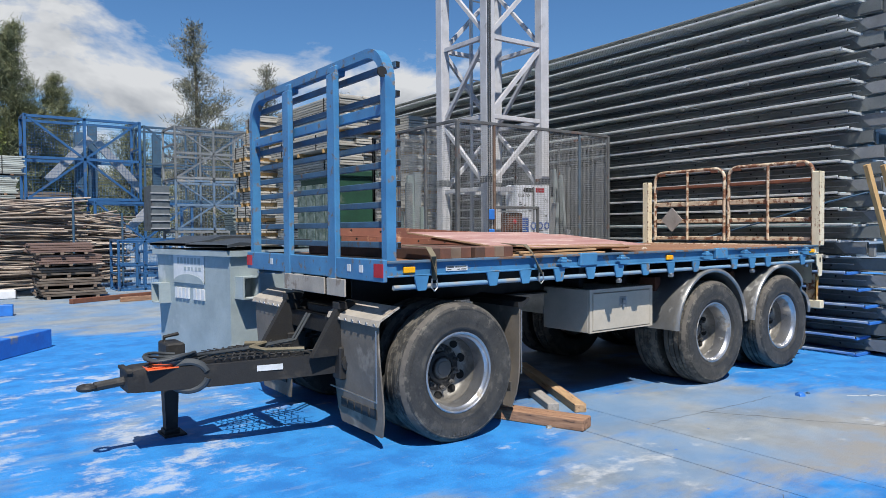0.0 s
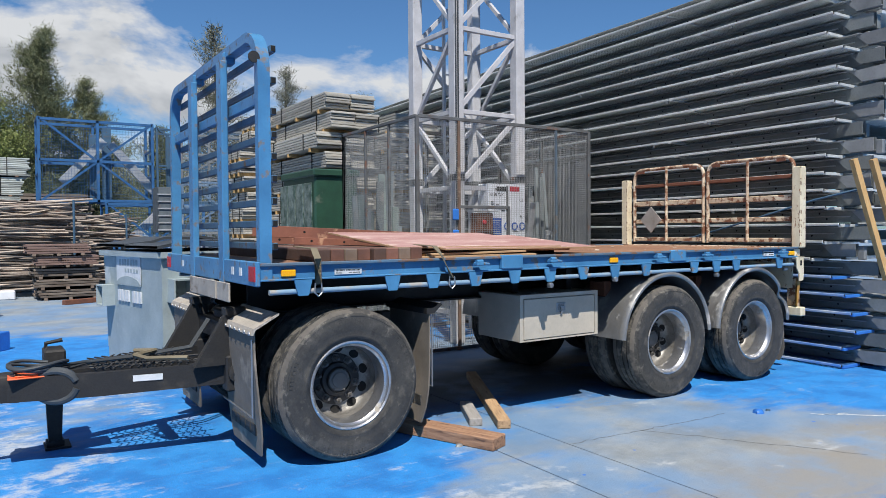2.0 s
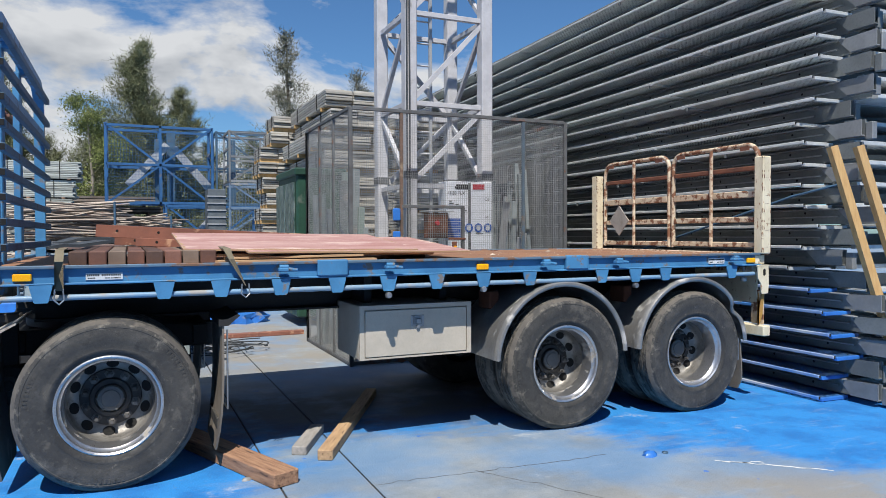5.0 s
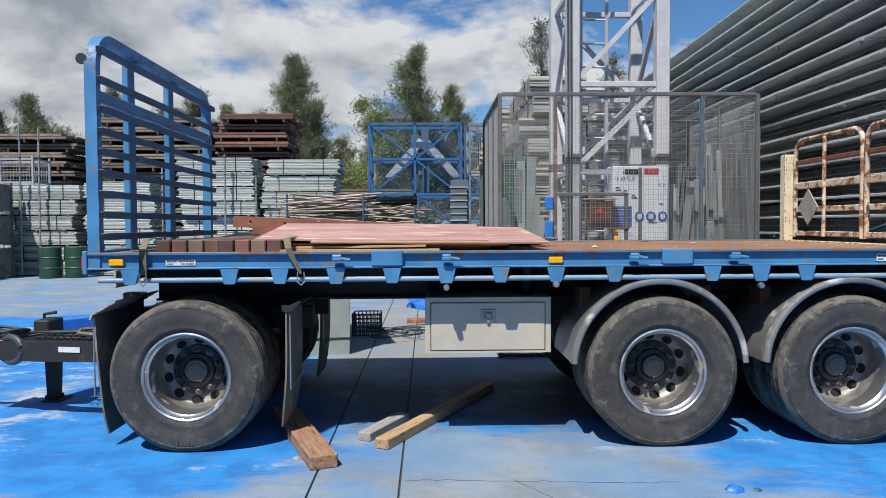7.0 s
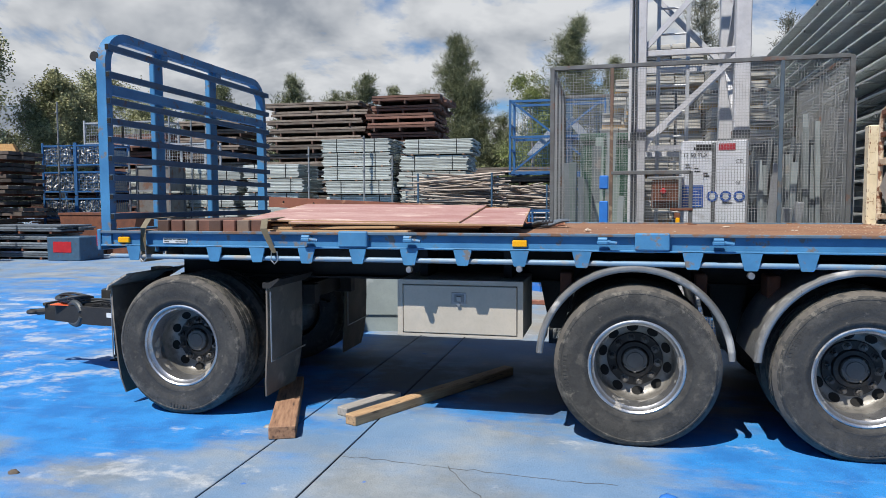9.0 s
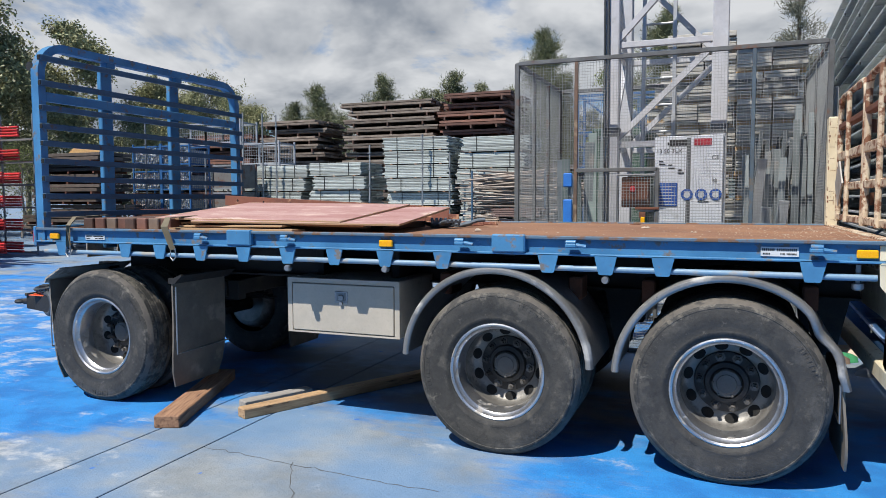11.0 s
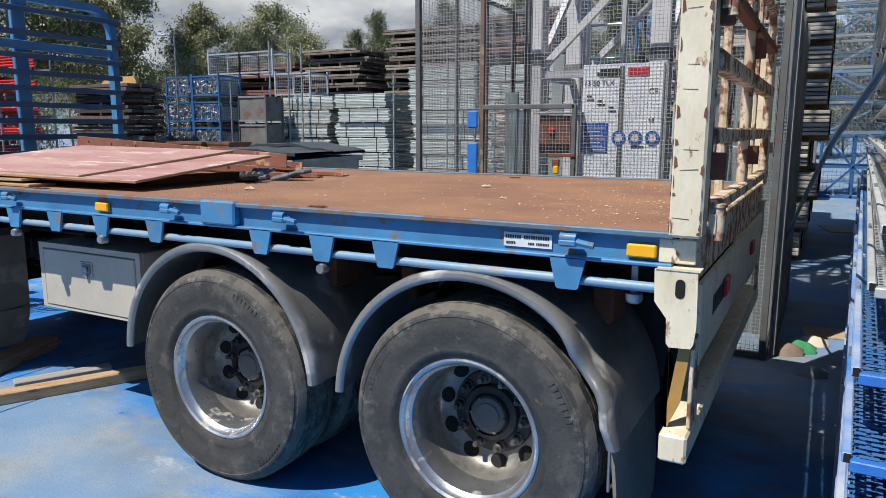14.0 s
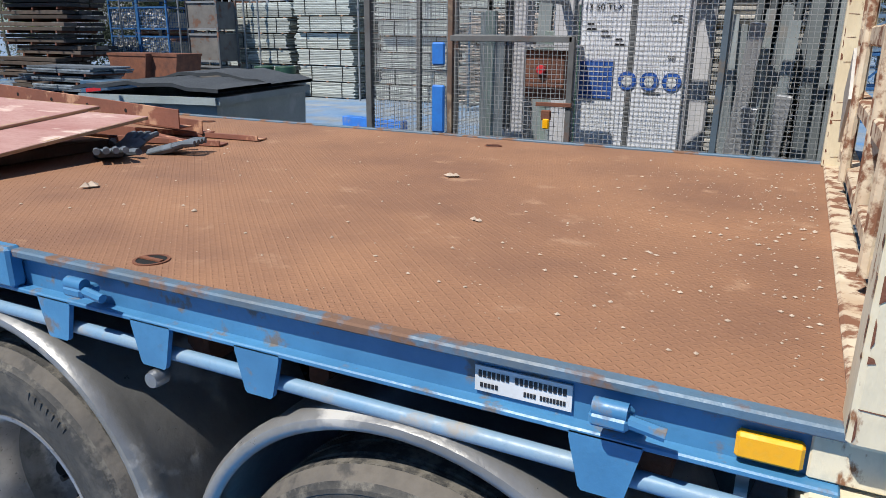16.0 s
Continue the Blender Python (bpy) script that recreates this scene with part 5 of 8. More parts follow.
for dx in (0.0, 0.035):
    g = Shape()
    g.tube([(6.22 + dx, 7.57, 1.2), (6.21 + dx, 7.56, 4.0), (6.24 + dx, 7.57, TZ)], 0.011, 6)
    part("cable", g, LID, tower, "black cable clipped to the leg")

panel = thing("control_panel", (7.04, 7.68, 0), "white crane control cabinet with blue safety signs", "control cabinet")
g = Shape()
g.box(6.72, 7.56, 0.45, 7.36, 7.80, 2.12, 0.008)
part("cabinet", g, WHITE, panel)
PY = 7.558
g = Shape()
g.box(7.02, PY - 0.002, 0.47, 7.06, PY + 0.0, 2.10)
part("door_gap", g, CAGE, panel)


def letters(text, size, x, z, y, mat, parent):
    cu = bpy.data.curves.new("lettering", "FONT")
    cu.body, cu.size, cu.extrude = text, size, 0.0008
    cu.materials.append(mat)
    ob = new("lettering", cu)
    ob.parent = parent
    ob.matrix_local = pose(x - ORIGIN[parent].x, y - ORIGIN[parent].y, z - ORIGIN[parent].z, 90, 0, 0)
    return ob


g = Shape()
g.box(6.86, PY - 0.004, 2.02, 7.02, PY, 2.085)
g.box(6.84, PY - 0.004, 2.03, 6.855, PY, 2.06)
part("mark", g, INK, panel, "dark maker's mark drawn as a bar")
g = Shape()
g.box(7.085, PY - 0.004, 2.02, 7.25, PY, 2.09, 0.001)
part("mark", g, INK_RED, panel, "red maker's mark drawn as a block")
letters("13 50 TLX", 0.056, 6.735, 1.955, PY - 0.002, INK, panel)
letters("CE", 0.06, 7.25, 1.885, PY - 0.002, CAGE, panel)
letters("98", 0.048, 7.255, 1.665, PY - 0.002, CAGE, panel)
g = Shape()
g.box(6.728, PY - 0.006, 1.43, 6.94, PY, 1.66)
sign = part("notice", g, INK_BLUE, panel, "blue notice with rows of print")
g = Shape()
for k in range(7):
    g.box(6.74, PY - 0.008, 1.445 + 0.029 * k, 6.925 - 0.02 * (k % 3), PY - 0.006, 1.451 + 0.029 * k)
part("print", g, INK_WHITE, sign)
for k in range(3):
    x = 7.03 + 0.132 * k
    g = Shape()
    g.disc((x, PY - 0.006, 1.545), 0.056, "y", 24)
    p = part("safety_symbol", g, INK_BLUE, panel, "round blue safety symbol", 0)
    g = Shape()
    g.disc((x, PY - 0.008, 1.54), 0.030, "y", 16)
    g.box(x - 0.028, PY - 0.009, 1.565, x + 0.028, PY - 0.007, 1.575)
    part("pictogram", g, INK_WHITE, p, "pale pictogram", 0)
for k, (x, z, w) in enumerate(((6.76, 1.87, 0.04), (6.76, 1.84, 0.06), (6.85, 1.83, 0.04), (6.85, 1.80, 0.06), (6.94, 1.78, 0.04), (6.94, 1.75, 0.06), (7.13, 1.47, 0.10))):
    g = Shape()
    g.box(x, PY - 0.004, z, x + w, PY, z + 0.012)
    part("print", g, INK, panel, "small bar of print")
box_ = thing("switch_box", (6.55, 7.45, 1.2), "brown weathered switch box with red knob inside the cage", "switch box")
g = Shape()
g.box(6.42, 7.40, 1.42, 6.68, 7.56, 1.72, 0.01)
part("case", g, RUST_STEEL, box_, "rust-brown metal case")
g = Shape()
g.box(6.38, 7.36, 1.735, 6.74, 7.58, 1.75, 0.003)
part("rain_hood", g, GALV, box_)
g = Shape()
g.lathe([(0.0, -0.03), (0.022, -0.03), (0.03, -0.02), (0.03, 0.0)], 14, (6.53, 7.40, 1.60))
part("knob", g, RED, box_, "red emergency knob")
for z in (1.62, 1.20):
    g = Shape()
    g.box(5.885, 7.155, z, 5.975, 7.18, z + (0.14 if z > 1.5 else 0.30), 0.01)
    solo("gate_closer", g, BLUE_BRIGHT, (5.93, 7.17, z), "bright blue gate box fixed to the cage post", "gate box")

# panels and frames leaning in the cage
DARK_PANEL = surface("blue_grey_panel", (0.10, 0.12, 0.135), (0.06, 0.072, 0.085), 0.6, wear=(0.10, 0.10, 0.11), amount=0.3, each=0.3)
random.seed(5)
for k in range(8):
    x = 7.52 + 0.075 * k
    top = 2.2 - 0.09 * (k % 3)
    y0_, y1_ = 8.15 + 0.06 * (k % 3), 9.05
    g = Shape()
    m = Matrix.Translation((x, 0, 0)) @ Matrix.Rotation(math.radians(5), 4, "Y")
    for y in (y0_, y1_):
        g.box(-0.02, y - 0.02, 0, 0.02, y + 0.02, top, 0.004, m)
    for f in (0.06, 0.36, 0.68, 0.98):
        g.box(-0.016, y0_, top * f - 0.02, 0.016, y1_, top * f + 0.02, 0, m)
    if k % 2 == 0:
        g.box(-0.004, y0_, 0.1, 0.004, y1_, top - 0.05, 0, m)
    solo("scaffold_screen", g, DARK_PANEL, (x, 8.5, 0), "blue-grey steel-framed screen leaning inside the cage", "screen", "screens in the cage")
for k, (x, y, h) in enumerate(((7.55, 7.95, 1.9), (7.78, 7.9, 1.5), (7.62, 7.75, 1.45))):
    g = Shape()
    g.box(-0.045, -0.02, 0, 0.045, 0.02, h, 0.005, Matrix.Translation((x, y, 0)) @ Matrix.Rotation(math.radians(4 + 3 * k), 4, "X") @ Matrix.Rotation(math.radians(5), 4, "Y"))
    solo("steel_strip", g, GALV, (x, y, 0), "pale galvanised strip leaning inside the cage", "steel strip", "strips in the cage")

STRIP = surface("pale_teal_galvanised", (0.24, 0.275, 0.285), (0.16, 0.185, 0.195), 0.55, metal=0.25, scale=3, fine=40, each=0.3, wear=(0.20, 0.19, 0.18), amount=0.3)
GREY_GREEN = surface("grey_green_sheet", (0.20, 0.25, 0.235), (0.14, 0.18, 0.17), 0.6, scale=2, fine=40, each=0.3, wear=(0.30, 0.32, 0.32), amount=0.35)
rng = random.Random(21)


def upright_strip(x, y, w, d, h, tx, ty, mat_, label, group):
    g = Shape()
    m = Matrix.Translation((x, y, 0)) @ Matrix.Rotation(radians(tx), 4, "X") @ Matrix.Rotation(radians(ty), 4, "Y")
    g.box(-w / 2, -d / 2, 0, w / 2, d / 2, h, 0.004, m)
    g.box(-w / 2 - 0.008, -d / 2, 0.0, -w / 2 + 0.004, d / 2 + 0.02, h, 0, m)
    g.box(w / 2 - 0.004, -d / 2, 0.0, w / 2 + 0.008, d / 2 + 0.02, h, 0, m)
    solo("steel_strip", g, mat_, (x, y, 0), label, "steel strip", group)


for k in range(13):
    upright_strip(7.62 + 0.045 * k, 7.86 + 0.05 * rng.random(), 0.030 + 0.02 * rng.random(), 0.02, 1.5 + 0.7 * rng.random() + 0.03 * k, -rng.uniform(2, 6), rng.uniform(-3, 3), STRIP,
                  "pale teal galvanised strip standing inside the cage", "strips in the cage")
for k in range(9):
    upright_strip(5.50 + 0.075 * k, 8.95 - 0.03 * (k % 3), 0.05 + 0.05 * rng.random(), 0.02, 1.5 + 0.9 * rng.random(), -rng.uniform(0, 2), rng.uniform(-2, 2), GREY_GREEN if k % 2 else STRIP,
                  "grey-green steel strip standing at the back of the cage", "strips in the cage")
# grey ribbed planks standing along the cage's side
for k in range(8):
    y = 7.28 + 0.245 * k
    g = Shape()
    g.box(8.250, y, 0.02, 8.262, y + 0.232, 2.48 - 0.03 * (k % 3), 0.002)
    for q in (0.0, 0.105, 0.215):
        g.box(8.262, y + q, 0.02, 8.284, y + q + 0.017, 2.48 - 0.03 * (k % 3))
    solo("upright_plank", g, GALV_DULL, (8.26, y + 0.11, 0), "grey ribbed steel plank standing along the cage", "steel plank", "planks along the cage")

# ---- tall stack of steel platforms ----
def platform(i, z, x_in, y_near, blue):
    h = 0.187
    t = thing("steel_platform", (8.67, 4.0, z), "stacked galvanised scaffold platform with mesh tray edge" if not blue else "galvanised scaffold platform oversprayed with blue paint",
              "scaffold platform", "stack of platforms")
    y1 = 16.2 + 0.25 * ((i * 7) % 5 - 2)
    g = Shape()
    g.box(x_in, y_near, z + 0.004, x_in + 0.024, y1, z + 0.031, 0.004)
    lip = part("edge_lip", g, LIP_BLUE if blue else TRAY_LIP, t)
    g = Shape()
    g.box(x_in + 0.005, y_near - 0.002, z + 0.006, x_in + 0.023, y_near, z + 0.030)
    part("hollow_end", g, HOLE, lip)
    g = Shape()
    g.box(x_in + 0.028, y_near, z + 0.012, x_in + 0.36, y1, z + 0.022)
    part("mesh_tray", g, (TRAY_OPEN if i in (5, 9, 12) or i > 14 else TRAY_MESH) if not blue else TRAY_BLUE, t, "perforated steel tray")
    g = Shape()
    xw = x_in + 0.31
    g.box(xw, y_near - 0.35, z + 0.036, xw + 0.02, y1, z + h - 0.004)
    for k in range(9):
        yy = y_near - 0.2 + k * 0.45
        if yy > 9:
            break
        g.cur = 1
        for q in (0.3, 0.72):
            g.disc((xw - 0.0015, yy + 0.2 * q, z + 0.036 + (h - 0.04) * q), 0.012, "x", 8, 1)
        g.cur = 0
    part("web", g, [WEB, HOLE], t, "dark steel side beam with bolt holes")
    g = Shape()
    g.box(xw - 0.075, y_near - 0.05, z + h - 0.022, xw + 0.0, y1, z + h - 0.010, 0.003)
    part("top_flange", g, GALV_DULL, t)
    g = Shape()
    g.box(xw + 0.0, y_near - 0.42 + 0.05 * (i % 3), z + 0.01, xw + 0.06, y_near - 0.352, z + h - 0.03, 0.005)
    g.prism([(y_near - 0.352, z + h - 0.004), (y_near - 0.352, z + 0.05), (y_near - 0.10, z + 0.05), (y_near + 0.02, z + h - 0.02)], "x", xw - 0.045, xw - 0.037)
    g.box(xw - 0.045, y_near - 0.352, z + 0.042, xw, y_near - 0.10, z + 0.05)
    part("end_bracket", g, WEB if i % 2 else GALV_DULL, t)
    g = Shape()
    g.box(xw - 0.020, y_near + 0.04, z + 0.098, xw - 0.001, y1, z + 0.110, 0.002)
    part("mid_rail", g, GALV if i % 3 else GALV_DULL, t)
    g = Shape()
    for k in range(7):
        yy = y_near + 0.9 + 1.35 * k + 0.21 * ((i * 5 + k * 3) % 4)
        g.box(x_in + 0.004, yy, z + 0.031, x_in + 0.016, yy + 0.10, z + 0.043)
        if (i + k) % 3 == 0:
            g.box(x_in + 0.0, yy + 0.02, z - 0.030, x_in + 0.02, yy + 0.05, z + 0.004)
    tagged(part("edge_clip", g, WEB, t), "dark clips along the tray edge", kind="stuff")
    g = Shape()
    g.box(x_in + 0.02, y_near - 0.02, z - 0.01, x_in + 0.34, y_near + 0.02, z + 0.02, 0.003)
    part("end_bar", g, TRAY_LIP if not blue else BLUE_BRIGHT, t)
    g = Shape()
    g.box(xw + 0.10, y_near + 0.1, z + 0.0, 10.9, y1, z + 0.03)
    g.box(xw + 0.10, y_near + 0.05, z + 0.0, 10.9, y_near + 0.1, z + h - 0.05)
    part("deck_frame", g, WEB, t)
    g = Shape()
    g.box(xw + 0.12, y_near - 0.16 - 0.06 * (i % 3), z + 0.0, 10.9, y_near - 0.10 - 0.06 * (i % 3), z + 0.036, 0.004)
    g.box(xw + 0.12, y_near - 0.10 - 0.06 * (i % 3), z + 0.012, 10.9, y_near + 0.05, z + 0.022)
    part("end_lip", g, TRAY_LIP, t)
    t.rotation_euler = (radians(0.12 * math.sin(i * 2.3)), 0, radians(-2.0 + 0.18 * math.sin(i * 1.7 + 1)))
    for k in range(3):
        yy = y_near + 1.6 + 3.1 * k + 0.3 * (i % 3)
        g = Shape()
        g.box(x_in + 0.0, yy, z - 0.006, x_in + 0.30, yy + 0.05, z + 0.010, 0.002)
        part("cross_strut", g, TRAY_LIP, t)


def mesh_material(name, base, base2, pitch, solid=True, line=0.0062):
    m = surface(name, base, base2, 0.55, metal=0.3)
    n, l = m.node_tree.nodes, m.node_tree.links
    bs = n["Principled BSDF"]
    co = n.new("ShaderNodeTexCoord")
    br = n.new("ShaderNodeTexBrick")
    br.inputs["Scale"].default_value = 1.0
    br.inputs["Brick Width"].default_value, br.inputs["Row Height"].default_value, br.inputs["Mortar Size"].default_value = pitch * 1.8, pitch, line
    br.inputs["Color1"].default_value = br.inputs["Color2"].default_value = (0, 0, 0, 1)
    br.inputs["Mortar"].default_value = (1, 1, 1, 1)
    l.new(co.outputs["Object"], br.inputs["Vector"])
    inv = n.new("ShaderNodeMath")
    inv.operation = "SUBTRACT"
    inv.inputs[0].default_value = 1.0
    l.new(br.outputs["Color"], inv.inputs[1])
    l.new(inv.outputs[0] if solid else br.outputs["Color"], bs.inputs["Alpha"])
    return m


TRAY_MESH = mesh_material("perforated_galvanised", (0.60, 0.63, 0.61), (0.46, 0.48, 0.47), 0.022)
TRAY_OPEN = mesh_material("open_mesh_galvanised", (0.74, 0.78, 0.76), (0.58, 0.61, 0.60), 0.030, False, 0.0105)
TRAY_BLUE = mesh_material("blue_oversprayed_mesh", (0.04, 0.17, 0.46), (0.10, 0.18, 0.32), 0.032)
NEAR = (3.85, 3.85, 3.72, 3.75, 3.83, 3.97, 4.19, 4.05, 3.88, 4.04, 4.04, 4.04, 4.01, 4.14, 3.93, 3.93, 3.91, 3.93, 3.85, 4.03, 3.95, 4.05, 3.92, 4.0)
random.seed(11)
for i, y_near in enumerate(NEAR):
    x_in = (8.600 if i < 6 else 8.640) + random.uniform(-0.015, 0.03)
    platform(i, 0.015 + 0.187 * i, x_in, y_near + (0.07 if i > 5 else 0.04), 2 if i < 2 else (1 if i < 6 else 0))
for k, (x, y, dx) in enumerate(((8.60, 3.78, 0.56), (8.79, 3.68, 0.56))):
    g = Shape()
    a, b = Vector((x, y, 2.20)), Vector((x + dx, y - 0.33, 0.0))
    g.tube([a, b], 0, square=(0.09, 0.045))
    solo("leaning_plank", g, TIMBER_Y, (b.x, b.y, 0), "yellow pine plank leaning on the platform stack", "plank", "leaning planks")


# ---- stacks of goods ----
def bundle(name, x, y, w, d, h, mat_, label, group, layers, rz=0.0, piece=0.045, rng=None, strap=True, lean=0.0, along="x", z0=0.0, jitter=0.05, bearer=TIMBER, gap=0.03, pname="plank"):
    """Layers of long pieces lying along x (or y), tied in packs on bearers. x, y is the middle of the foot."""
    rng = rng or random.Random(int(abs(x * 31 + y * 17) * 10))
    t = thing(name, (0, 0, 0), label, "stack", group)
    hh = h / layers
    mesh, bmesh_ = None, None
    for i in range(layers):
        zb = z0 + i * hh
        ox, oy = rng.uniform(-jitter, jitter) * 3, rng.uniform(-jitter, jitter) * 2
        if bmesh_ is None:
            g = Shape()
            if along == "x":
                g.box(-0.035, -d / 2, 0, 0.035, d / 2, gap)
            else:
                g.box(-w / 2, -0.035, 0, w / 2, 0.035, gap)
            bmesh_ = g.data("bearer", bearer, 0)
        for q in (-0.38, 0.0, 0.38):
            share("bearer", bmesh_, t, (w * q + ox, oy, zb) if along == "x" else (ox, d * q + oy, zb))
        rows = max(1, int((hh - gap) / piece))
        ph = (hh - gap) / rows
        side = d if along == "x" else w
        cols = max(1, round(side / 0.5))
        cw = side / cols
        if mesh is None:
            g = Shape()
            if along == "x":
                g.box(-w / 2, -cw * 0.48, 0, w / 2, cw * 0.48, ph * 0.80, min(0.006, ph * 0.1))
            else:
                g.box(-cw * 0.48, -d / 2, 0, cw * 0.48, d / 2, ph * 0.80, min(0.006, ph * 0.1))
            mesh = g.data("plank", mat_, 0)
        for r in range(rows):
            for c in range(cols):
                e = rng.uniform(-jitter, jitter)
                u = -side / 2 + (c + 0.5) * cw
                p = (ox + e, u + oy, zb + gap + r * ph) if along == "x" else (u + ox, oy + e, zb + gap + r * ph)
                share(pname, mesh, t, p)
        if strap:
            for q in (-0.28, 0.28):
                g = Shape()
                if along == "x":
                    g.box(w * q - 0.009 + ox, -d / 2 - 0.004 + oy, zb + gap, w * q + 0.009 + ox, d / 2 + 0.004 + oy, zb + hh - 0.002)
                else:
                    g.box(-w / 2 - 0.004 + ox, d * q - 0.009 + oy, zb + gap, w / 2 + 0.004 + ox, d * q + 0.009 + oy, zb + hh - 0.002)
                part("strap", g, HOLE, t)
    t.matrix_basis = pose(x, y, 0, 0, 0, rz)
    return t


PLANK_G = surface("galvanised_planks", (0.46, 0.49, 0.46), (0.33, 0.355, 0.335), 0.55, metal=0.15, scale=3, fine=30, each=0.42)
PLANK_W = surface("weathered_aluminium_planks", (0.46, 0.44, 0.40), (0.36, 0.34, 0.30), 0.6, metal=0.2, scale=3, fine=30, each=0.28)
BROWN_P = surface("brown_form_timbers", (0.21, 0.175, 0.145), (0.11, 0.08, 0.062), 0.75, scale=3, fine=40, each=0.5)
RED_P = surface("red_brown_form_timbers", (0.20, 0.095, 0.066), (0.12, 0.06, 0.045), 0.75, scale=3, fine=40, each=0.5)
GREY_P = surface("film_wrapped_timbers", (0.27, 0.18, 0.15), (0.19, 0.12, 0.10), 0.4, scale=3, fine=40, each=0.3)
RACK_P = surface("mixed_rusty_sections", (0.14, 0.11, 0.09), (0.09, 0.07, 0.06), 0.7, metal=0.2, each=0.6)

GS = "galvanised plank stacks"
lab_g = "strapped bundles of galvanised steel scaffold planks"
bundle("plank_stack", -6.65, 21.2, 2.1, 1.6, 2.65, PLANK_G, lab_g, GS, 6)
bundle("plank_stack", -4.35, 21.0, 1.9, 1.6, 2.7, PLANK_G, lab_g, GS, 6)
bundle("plank_stack", -1.6, 21.2, 2.2, 1.5, 3.45, PLANK_G, lab_g, GS, 8)
bundle("plank_stack", 0.85, 21.4, 2.1, 1.5, 3.4, PLANK_G, lab_g, GS, 7)
bundle("plank_stack", -9.3, 22.5, 2.6, 1.5, 2.7, PLANK_G, lab_g, GS, 6)
BS = "brown timber stacks"
lab_b = "tall stack of dark brown formwork timbers"
bundle("timber_stack", -6.3, 29.5, 4.4, 2.6, 5.8, BROWN_P, lab_b, BS, 16, piece=0.11, strap=False, jitter=0.09, bearer=DARK_TIMBER, gap=0.14)
bundle("timber_stack", -2.3, 29.5, 2.9, 3.0, 5.9, RED_P, lab_b, BS, 16, piece=0.11, strap=False, jitter=0.09, bearer=DARK_TIMBER, gap=0.14)
bundle("timber_stack", -11.0, 29.0, 3.0, 2.6, 5.1, BROWN_P, lab_b, BS, 14, piece=0.11, strap=False, jitter=0.12, bearer=DARK_TIMBER, gap=0.14)
bundle("timber_stack", -15.0, 29.0, 4.0, 2.6, 4.6, RED_P, lab_b, BS, 12, piece=0.11, strap=False, jitter=0.12, bearer=DARK_TIMBER, gap=0.14)
bundle("timber_stack", 2.6, 29.5, 3.6, 2.6, 2.9, BROWN_P, lab_b, BS, 8, piece=0.11, strap=False, jitter=0.09, bearer=DARK_TIMBER, gap=0.14)
bundle("timber_stack", -19.6, 30.0, 4.0, 2.6, 3.8, RED_P, lab_b, BS, 10, piece=0.11, strap=False, jitter=0.12, bearer=DARK_TIMBER, gap=0.14)
PS = "aluminium plank stacks"
lab_p = "stack of weathered aluminium scaffold planks on timber bearers"
bundle("plank_pile", 6.92, 13.8, 1.05, 3.0, 4.14, PLANK_W, lab_p, PS, 11, along="y", bearer=TIMBER_Y, gap=0.07)
bundle("plank_pile", 7.93, 13.0, 0.95, 3.0, 3.7, PLANK_W, lab_p, PS, 10, along="y", bearer=TIMBER_Y, gap=0.07)
bundle("plank_pile", 6.36, 15.95, 0.8, 0.9, 4.1, PLANK_W, lab_p, PS, 12, along="y", bearer=TIMBER_Y, gap=0.08, jitter=0.06)

# timber pallets beside the tube racks
bundle("timber_pallet", 2.55, 18.3, 1.3, 1.1, 0.72, BROWN_P, "pallet of dark red-brown timber blocks", "timber pallets", 3, piece=0.05, strap=False, jitter=0.05, bearer=GREY_TIMBER, gap=0.06)
bundle("timber_pallet", 2.50, 18.25, 1.25, 1.1, 0.52, GREY_P, "pallet of timber blocks under pale plastic film", "timber pallets", 2, piece=0.05, strap=False, jitter=0.04, bearer=GREY_TIMBER, gap=0.05, z0=0.74)


def tube_rack(x, y, w, d, h, n, label, rz=0.0, mat_=None, posts=BLUE_DULL_SHADED):
    rng = random.Random(int(abs(x * 13 + y * 7) * 10))
    t = thing("tube_rack", (0, 0, 0), label, "tube rack", "racks of tubes")
    for sx in (-0.42, 0.42):
        for sy in (-0.5, 0.5):
            g = Shape()
            g.tube([(w * sx, d * sy, 0), (w * sx, d * sy, h)], 0.028, 8)
            part("post", g, posts, t)
        for z in (0.12, h * 0.5):
            g = Shape()
            g.tube([(w * sx, -d / 2, z), (w * sx, d / 2, z)], 0.03, 6)
            part("crossbar", g, posts, t)
    lens = []
    for ln in (0.75, 0.95, 1.1):
        g = Shape()
        g.tube([(-w * ln / 2, 0, 0), (w * ln / 2, 0, 0)], 0.024, 7)
        lens.append(g.data("tube", mat_ or TUBES))
    for i in range(n):
        z = 0.18 + (h - 0.22) * (i / n) + rng.uniform(-0.03, 0.03)
        o = share("tube", lens[rng.randrange(3)], t, (rng.gauss(0, 0.14), rng.uniform(-d / 2 + 0.05, d / 2 - 0.05), z))
        o.rotation_euler = (0, rng.gauss(0, 0.035 + 0.05 * (i / n) ** 2), rng.gauss(0, 0.07))
    t.matrix_basis = pose(x, y, 0, 0, 0, rz)
    return t


tube_rack(1.8, 19.6, 2.5, 1.1, 2.3, 130, "rack piled with loose scaffold tubes")
tube_rack(3.4, 21.0, 2.0, 1.0, 2.0, 110, "rack piled with loose scaffold tubes")


